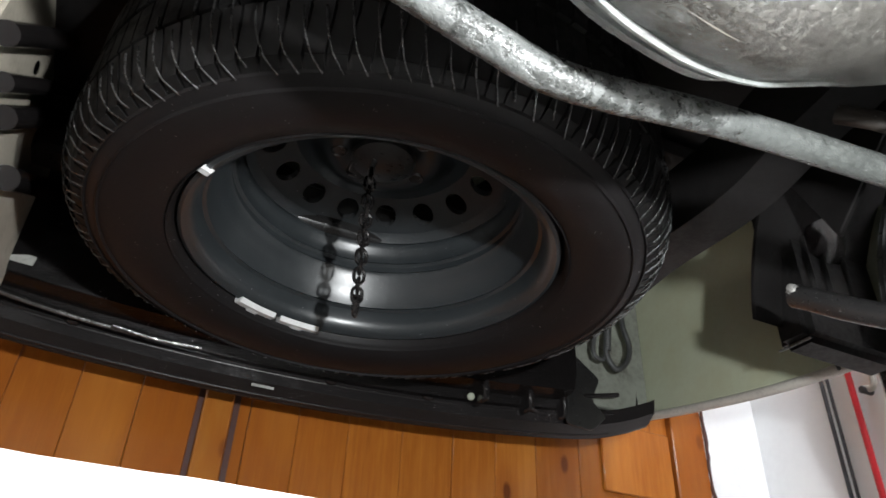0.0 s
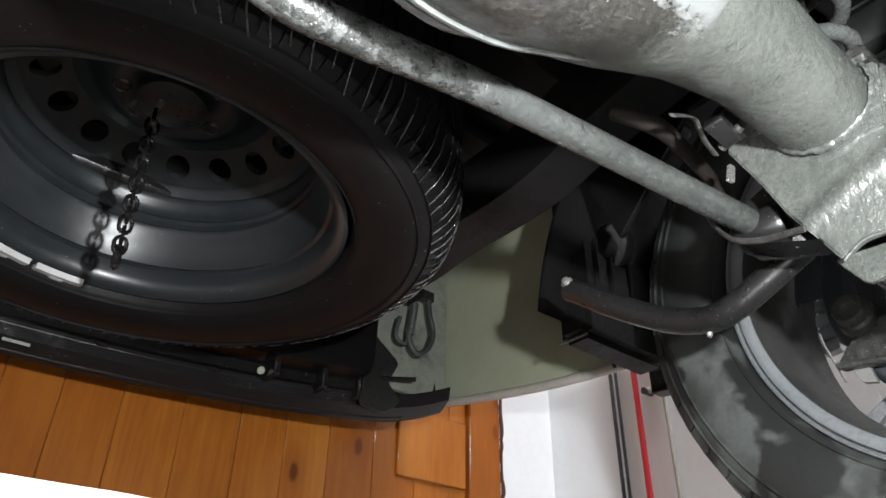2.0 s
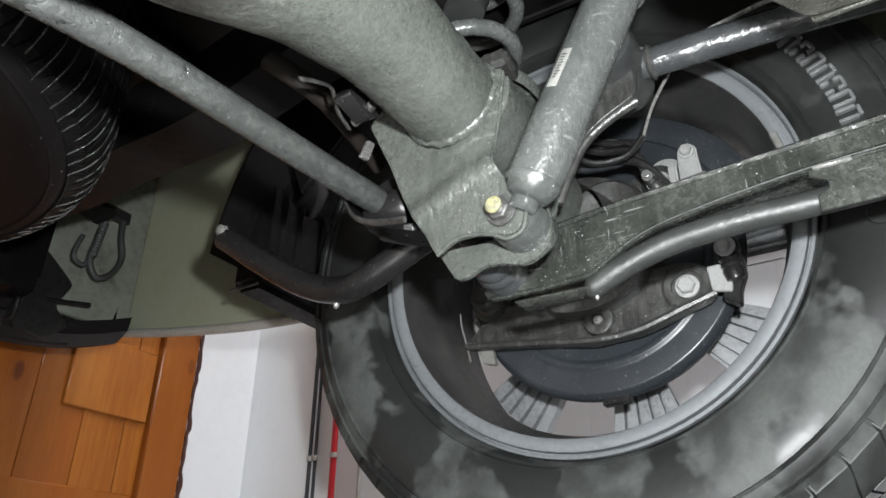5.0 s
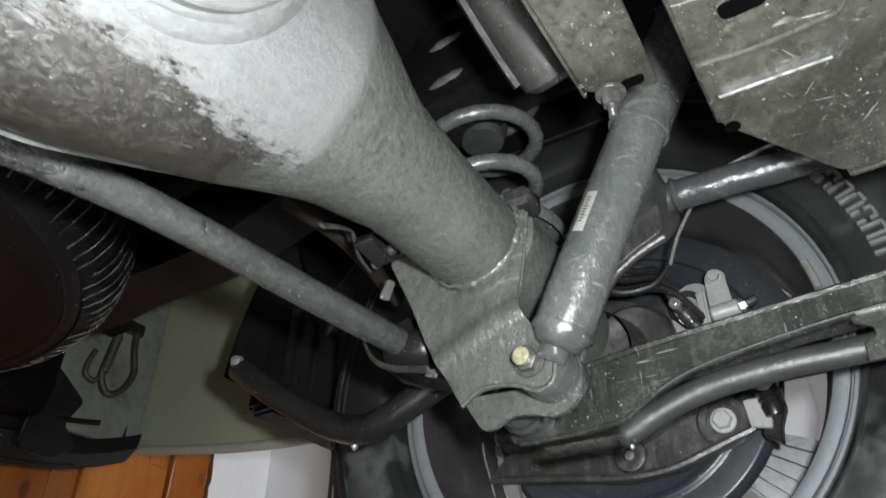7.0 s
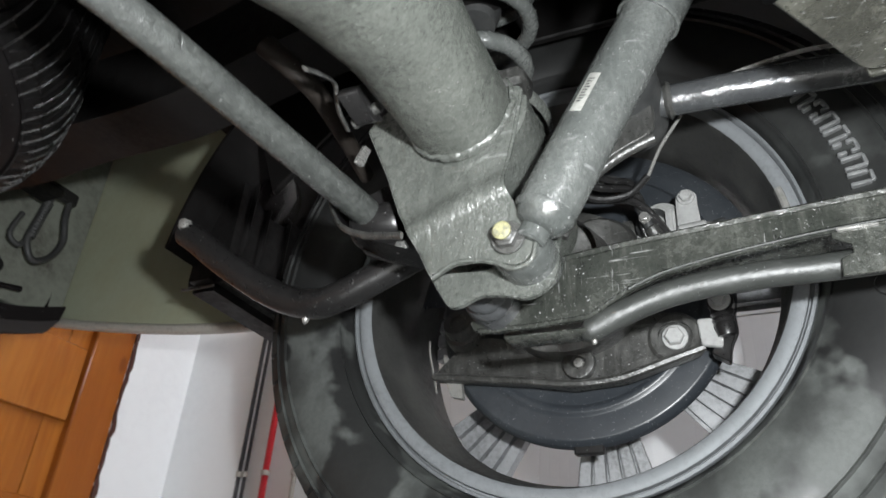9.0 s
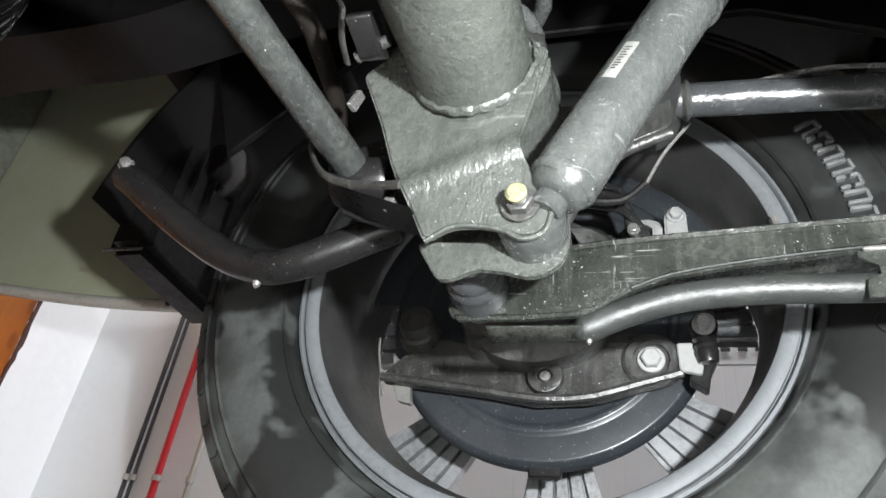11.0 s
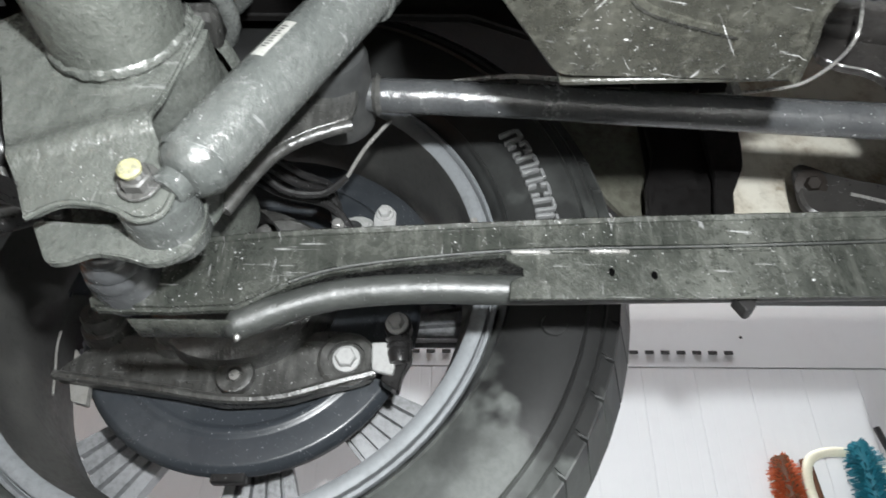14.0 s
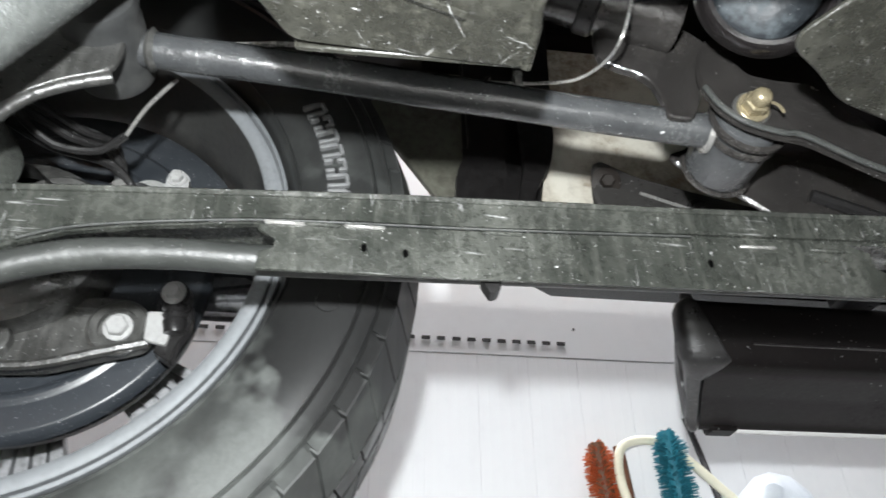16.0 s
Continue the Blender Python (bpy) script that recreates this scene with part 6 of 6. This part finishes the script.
# ---- upper trailing arm ----
upper = thing("upper_arm", (0.53, -0.36, 0.42), "black round upper suspension arm with rubber bushes", "suspension arm")
part("arm_bar", sweep([(0.535, -0.135, 0.447), (0.535, -0.26, 0.439), (0.533, -0.40, 0.424), (0.535, -0.582, 0.411)], 0.0140, 24), BARM, upper)
part("rear_bush", lathe([(0, -0.050), (0.020, -0.050), (0.0275, -0.047), (0.0300, -0.040), (0.0285, -0.034), (0.0300, -0.028), (0.0300, 0.020), (0.0285, 0.026), (0, 0.026)], axis_x(0.54, -0.112, 0.449), 36), BUSH, upper)
part("arm_weld", ruffle(lathe([(0.0135, -0.004), (0.0170, 0.0), (0.0135, 0.004)], axis_to((0.535, -0.146, 0.4465), (0, -1, 0)), 28), 0.0012, 160), CAST, upper)
part("front_bush", lathe([(0, -0.034), (0.018, -0.034), (0.0255, -0.031), (0.0280, -0.026), (0.0268, -0.020), (0.0285, -0.014), (0.0285, 0.026), (0.0270, 0.031), (0.020, 0.036), (0, 0.036)], axis_x(0.547, -0.612, 0.410), 40), BARM, upper)
part("front_eye", lathe([(0.0286, -0.020), (0.0310, -0.019), (0.0310, -0.015), (0.0286, -0.014)], axis_x(0.547, -0.612, 0.410), 40, closed=True), GLOSSM, upper)
part("front_eye", lathe([(0.0286, -0.030), (0.0325, -0.029), (0.0325, -0.026), (0.0286, -0.025)], axis_x(0.547, -0.612, 0.410), 40, closed=True), GLOSSM, upper)
part("eye_flange", lathe([(0.0270, 0.0300), (0.0305, 0.0300), (0.0312, 0.0312), (0.0305, 0.0325), (0.0270, 0.0325)], axis_x(0.547, -0.612, 0.410), 40, closed=True), GLOSSM, upper, "thin dark lower rim")
part("eye_weld", ruffle(lathe([(0.0135, -0.004), (0.0172, 0.0), (0.0135, 0.004)], axis_to((0.536, -0.584, 0.4108), (0, -1, 0)), 32), 0.0012, 160), ZINC, upper, "bright weld bead")

# ---- front mount of the upper arm ----
fm_poly = round_poly([(-0.590, 0.492), (-0.576, 0.470), (-0.569, 0.446), (-0.570, 0.422), (-0.578, 0.402), (-0.594, 0.387), (-0.620, 0.379), (-0.640, 0.377), (-0.700, 0.347), (-0.85, 0.30), (-0.85, 0.345), (-0.712, 0.388), (-0.690, 0.412), (-0.664, 0.442), (-0.638, 0.441), (-0.610, 0.446)], 0.008, 3)
fm = part("arm_mount", ruffle(plate(fm_poly, 0.006, yz(0.502), 0.002, segs=2), 0.001, 20), GLOSSM, car, "black pressed mounting bracket")
# edge made paler than its plate to stand for a highlight
part("mount_flange", sweep([(0.500, -0.570, 0.424), (0.499, -0.578, 0.404), (0.498, -0.594, 0.388), (0.498, -0.620, 0.380), (0.498, -0.640, 0.378), (0.498, -0.700, 0.348), (0.498, -0.85, 0.301)], 0.0024, 8), TUBEM, fm, "flange edge, made paler for its highlight")
NP, ND = Vector((0.5015, -0.6035, 0.4045)), Vector((-1, 0.05, -0.20))
part("nut_washer", lathe([(0, 0), (0.0150, 0), (0.0150, 0.0016), (0.0140, 0.0026), (0, 0.0028)], axis_to(NP, ND), 32), CAST, fm, "dull steel washer")
part("gold_nut", bolt(NP + ND * 0.0026, ND, 0.0175, 0.0085, 0.0128), GOLD, fm, "yellow zinc nut")
part("bolt_end", lathe([(0, 0), (0.0070, 0), (0.0076, 0.002), (0.0076, 0.006), (0.0066, 0.009), (0.0038, 0.0110), (0, 0.0116)], axis_to(NP + ND * 0.0122, ND), 28), GOLD, fm, "rounded yellow zinc bolt end")
part("split_pin", sweep([NP + Vector(o) for o in ((-0.0135, 0.010, -0.0035), (-0.0145, 0.0, -0.004), (-0.014, -0.012, -0.0065), (-0.011, -0.018, -0.011))], 0.0013, 6), GOLD, fm)
part("mount_outer", ruffle(plate(round_poly([(-0.575, 0.432), (-0.590, 0.416), (-0.634, 0.393), (-0.672, 0.364), (-0.74, 0.33), (-0.95, 0.27), (-0.95, 0.36), (-0.78, 0.425), (-0.70, 0.44), (-0.64, 0.46)], 0.010, 4), 0.006, yz(0.588), 0.002), 0.001, 20), GLOSSM, fm, "dusty black outer mounting plate")
part("outer_rib", sweep([(0.586, -0.70, 0.395), (0.585, -0.74, 0.380), (0.585, -0.80, 0.360)], 0.006, 8), BLACKM, fm)
part("cross_tube", sweep([(0.50, -0.36, 0.565), (0.50, -0.42, 0.545), (0.50, -0.47, 0.528), (0.50, -0.52, 0.513), (0.50, -0.562, 0.503)], 0.030, 28), GLOSSM, car, "glossy black frame tube")
part("frame_web", plate(round_poly([(-0.494, 0.496), (-0.496, 0.466), (-0.511, 0.457), (-0.526, 0.453), (-0.538, 0.443), (-0.544, 0.422), (-0.544, 0.406), (-0.566, 0.406), (-0.577, 0.433), (-0.578, 0.459), (-0.596, 0.497), (-0.568, 0.521), (-0.525, 0.532)], 0.005, 3), 0.008, yz(0.517), 0.002), GLOSSM, car, "glossy black frame web with a rounded cut-out")
for y in (-0.448, -0.492):
    part("frame_band", lathe([(0.0305, -0.008), (0.0325, -0.006), (0.0325, 0.006), (0.0305, 0.008)], axis_to((0.50, y, 0.528 + (y + 0.47) * 0.33), (0, -1, -0.33)), 28, closed=True), BLACKM, car)
mdish = axis_to((0.42, -0.590, 0.450), (-0.72, 0.35, -0.62)) @ Matrix.Scale(0.66, 4)
part("dished_cover", ruffle(lathe([(0.078, -0.03), (0.074, -0.006), (0.068, 0.0), (0.063, 0.0), (0.060, -0.008), (0.058, -0.03)], mdish, 44), 0.0015, 18), PLASTIC, car, "dark rolled ring of a dished cover")
part("wet_plug", ruffle(lathe([(0.059, -0.024), (0.050, -0.016), (0.03, -0.010), (0.0, -0.009)], mdish, 40), 0.004, 30), WET, car, "wet blue-grey metal inside the ring")
part("front_skid", ruffle(plate(round_poly([(0.405, -0.565), (0.425, -0.60), (0.448, -0.628), (0.470, -0.70), (0.470, -1.2), (0.1, -1.2), (0.25, -0.66)], 0.02), 0.004, Matrix.Translation((0, 0, 0.362)), 0.001), 0.002, 10), SKID, car, "scuffed dusty under-tray")

# ---- fuel tank and its skid plate ----
tank = thing("fuel_tank", (0.2, -0.45, 0.32), "fuel tank behind a scuffed dusty steel skid plate", "fuel tank")
sk = round_poly([(-0.25, -0.216), (0.325, -0.214), (0.408, -0.268), (0.413, -0.402), (0.36, -0.399), (0.30, -0.42), (0.26, -0.50), (-0.25, -0.50)], 0.008, 3)
bm = plate(sk, 0.004, Matrix.Translation((0, 0, 0.326)), 0.0012)
skid = part("skid_plate", ruffle(bm, 0.0012, 16), SKID, tank, "scuffed dusty grey-green skid plate")
part("skid_side", ruffle(plate([(-0.27, 0.326), (-0.402, 0.328), (-0.398, 0.40), (-0.262, 0.40)], 0.004, yz(0.411), 0.001), 0.001, 16), SKID, skid)
part("skid_rear", ruffle(plate([(-0.25, 0.327), (0.325, 0.327), (0.325, 0.345), (-0.25, 0.345)], 0.004, xz(-0.213), 0.001), 0.001, 16), SKID, skid)
part("pressed_rib", ruffle(plate(round_poly([(0.2975, -0.2185), (0.3018, -0.2185), (0.3045, -0.276), (0.297, -0.285), (0.2952, -0.2825), (0.3000, -0.274)], 0.002, 3), 0.0042, Matrix.Translation((0, 0, 0.3228)), 0.0016, segs=2), 0.0004, 90), CAST, skid, "low embossed rib rubbed bright")
part("rubbed_line", ruffle(plate([(0.2988, -0.2195), (0.3006, -0.2195), (0.3034, -0.275), (0.3016, -0.275)], 0.0008, Matrix.Translation((0, 0, 0.3224)), 0.0003), 0.0003, 120), RUBBED, skid)
part("crease", sweep([(0.2755, -0.2150, 0.3262), (0.2775, -0.232, 0.3262), (0.2790, -0.2431, 0.3262), (0.2785, -0.270, 0.3262), (0.2770, -0.281, 0.3262), (0.2690, -0.2875, 0.3262)], 0.0016, 8), SKID, skid)
part("folded_edge", sweep([(0.411, -0.400, 0.3262), (0.385, -0.3995, 0.3262), (0.36, -0.3985, 0.3262), (0.30, -0.419, 0.3262)], 0.0032, 8), SKID, skid, "bright rubbed folded edge")
part("pressed_rib", sweep([(0.33, -0.30, 0.3275), (0.36, -0.305, 0.3275), (0.38, -0.36, 0.3275)], 0.0035, 8), SKID, skid)
hole = round_poly([(0.2415, -0.2325), (0.2535, -0.2335), (0.2535, -0.2555), (0.2415, -0.2545)], 0.0058, 6)
part("drain_slot", plate(hole, 0.0012, Matrix.Translation((0, 0, 0.3243)), 0), HOLE, skid)
part("slot_rim", sweep([(x, y, 0.3250) for x, y in hole], 0.0009, 6, per=1, closed=True, smooth=False), SKID, skid)
part("edge_hole", lathe([(0, 0), (0.004, 0), (0.0045, 0.001), (0, 0.001)], axis_to((0.329, -0.220, 0.3258), (0, 0, -1)), 14), HOLE, skid)
for x, y, r in ((0.262, -0.2365, 0.005), (0.2265, -0.2735, 0.006), (0.285, -0.292, 0.004)):
    part("dimple", lathe([(0, -0.0012), (r * 0.6, -0.0009), (r, 0.0)], Matrix.Translation((x, y, 0.3262)), 16), SKID, skid)
part("tank_shell", box((-0.28, -0.95, 0.36), (0.38, -0.23, 0.56), 0.04, segs=3), PLASTIC, tank)
strip = part("heat_shield_strip", ruffle(plate(round_poly([(-0.20, -0.150), (0.296, -0.150), (0.313, -0.190), (-0.20, -0.205)], 0.006), 0.003, Matrix.Translation((0, 0, 0.362)), 0.0008), 0.0012, 16), SKID, tank, "dusty shield strip")
part("strip_side", plate([(-0.20, 0.362), (0.30, 0.362), (0.30, 0.40), (-0.20, 0.42)], 0.003, xz(-0.147), 0.0008), SKID, strip)
part("strip_slot", plate(round_poly([(0.2975, -0.1715), (0.3050, -0.1690), (0.3050, -0.1835), (0.2985, -0.1850)], 0.0035, 4), 0.001, Matrix.Translation((0, 0, 0.3607)), 0), HOLE, strip)
part("stud", bolt((0.303, -0.163, 0.3615), (0.05, 0.05, -1), 0.0105, 0.0075, 0.0092, stub=0.010, stub_r=0.0028), CAST, strip, "threaded stud with nut and washer")
part("dimple", lathe([(0, -0.001), (0.003, -0.0008), (0.005, 0.0)], Matrix.Translation((0.2526, -0.1797, 0.3618)), 16), SKID, strip)
ex = thing("exhaust_pipe", (0.25, -0.11, 0.41), "glossy dark exhaust silencer end beside the tank", "exhaust")
part("silencer", lathe([(0, 0), (0.018, 0.001), (0.024, 0.006), (0.0255, 0.015), (0.0255, 0.40), (0, 0.40)], axis_to((0.328, -0.124, 0.418), (-0.62, 0.10, 0.42)), 36), MOUNTM, ex)
part("silencer_seam", sweep([(0.312, -0.10, 0.412), (0.27, -0.092, 0.440), (0.16, -0.075, 0.515)], 0.004, 6), BLACKM, ex)

# ---- bars and cables ----
pan = thing("panhard_rod", (0.2, 0.12, 0.32), "bent dusty grey panhard rod running across behind the axle", "panhard rod")
part("rod_bar", sweep([(0.446, 0.094, 0.327), (0.36, 0.104, 0.328), (0.222, 0.120, 0.330), (0.13, 0.122, 0.318), (0.05, 0.123, 0.302), (0.0, 0.124, 0.297), (-0.045, 0.124, 0.306), (-0.10, 0.124, 0.322), (-0.25, 0.122, 0.37), (-0.50, 0.12, 0.46)], 0.0126, 18), FLAKE, pan, "paint flaking off in pale patches")
part("rod_eye", lathe([(0, -0.026), (0.018, -0.026), (0.022, -0.02), (0.022, 0.02), (0.018, 0.026), (0, 0.026)], axis_to((0.462, 0.088, 0.322), (0, 1, 0)) @ Matrix.Scale(0.85, 4), 28), BLACKM, pan)
sway = thing("anti_roll_bar", (0.6, 0.3, 0.36), "black bent anti-roll bar behind the wheel", "anti-roll bar")
part("bar", sweep([(0.4988, 0.352, 0.386), (0.500, 0.335, 0.374), (0.506, 0.30, 0.347), (0.517, 0.25, 0.314), (0.520, 0.2146, 0.2965), (0.5150, 0.180, 0.2865), (0.5115, 0.152, 0.2890), (0.512, 0.129, 0.298), (0.514, 0.109, 0.308), (0.516, 0.08, 0.322)], 0.0142, 16), BLACKM, sway)
part("end_bolt", bolt((0.500, 0.350, 0.387), (-1, -0.4, 0.1), 0.015, 0.012, 0.012, stub=0.006, stub_r=0.005), ZINC, sway)
part("drop", lathe([(0, -0.006), (0.003, -0.003), (0.0035, 0.0), (0, 0.003)], Matrix.Translation((0.514, 0.19, 0.2725)), 10), ZINC, sway)

hang = thing("exhaust_hanger", (0.72, 0.95, 0.57), "black rubber-sleeved wire hanger hook below the body corner", "hanger")
part("hook", sweep([(0.707, 0.95, 0.72), (0.697, 0.95, 0.65), (0.690, 0.95, 0.598), (0.710, 0.95, 0.568), (0.739, 0.95, 0.587), (0.753, 0.95, 0.627), (0.742, 0.95, 0.668), (0.739, 0.951, 0.712)], 0.0060, 12), BUSH, hang)
sleeve = [(0.0072, 0.0)]
for i in range(13):
    sleeve += [(0.0088, 0.004 + 0.006 * i), (0.0074, 0.007 + 0.006 * i)]
part("sleeve", lathe(sleeve, axis_to((0.692, 0.95, 0.604), (0.0095, 0, 0.075)), 14), BUSH, hang, "ribbed rubber sleeve")
part("hook", sweep([(0.668, 0.955, 0.64), (0.660, 0.955, 0.605), (0.664, 0.955, 0.588), (0.682, 0.955, 0.584), (0.692, 0.955, 0.60)], 0.0046, 10), BUSH, hang)
part("hanger_plate", box((0.694, 0.945, 0.70), (0.752, 0.958, 0.725), 0.003), BLACKM, hang)

cab = thing("brake_cable", (0.55, -0.1, 0.44), "thin frayed grey cable tied beside the brake", "cable")
part("strand", sweep([(0.585, -0.151, 0.468), (0.600, -0.128, 0.448), (0.615, -0.112, 0.428)], 0.0018, 8), ZINC, cab)
part("strand", sweep([(0.615, -0.112, 0.428), (0.622, -0.09, 0.415), (0.615, -0.06, 0.412), (0.600, -0.04, 0.42), (0.60, -0.03, 0.435)], 0.0035, 8), BLACKM, cab)
cab2 = thing("sensor_cable", (0.52, -0.45, 0.5), "thin bright sensor cable with a cable tie", "cable")
part("strand", sweep([(0.575, -0.32, 0.466), (0.56, -0.376, 0.464), (0.55, -0.403, 0.460), (0.54, -0.432, 0.452), (0.53, -0.450, 0.444), (0.52, -0.475, 0.441), (0.50, -0.492, 0.441), (0.475, -0.496, 0.439), (0.465, -0.502, 0.459), (0.46, -0.505, 0.48), (0.455, -0.505, 0.52)], 0.0014, 8), ZINC, cab2)
part("tie", ruffle(box((0.534, -0.436, 0.444), (0.546, -0.429, 0.462), 0.001), 0.0008, 60), ZINC, cab2)
part("upper_strand", sweep([(0.535, -0.19, 0.458), (0.532, -0.25, 0.464), (0.53, -0.30, 0.457)], 0.0022, 6), ZINC, cab2)
for pts in (((-0.325, 0.470), (-0.340, 0.463), (-0.357, 0.465), (-0.377, 0.479)), ((-0.384, 0.466), (-0.398, 0.464), (-0.414, 0.480))):
    part("clip_blade", sweep([(0.562, y, z) for y, z in pts], lambda t: 0.0022 + 0.0035 * math.sin(math.pi * t), 8, flat=0.6), GLOSSM, cab2, "worn shiny clip blade")
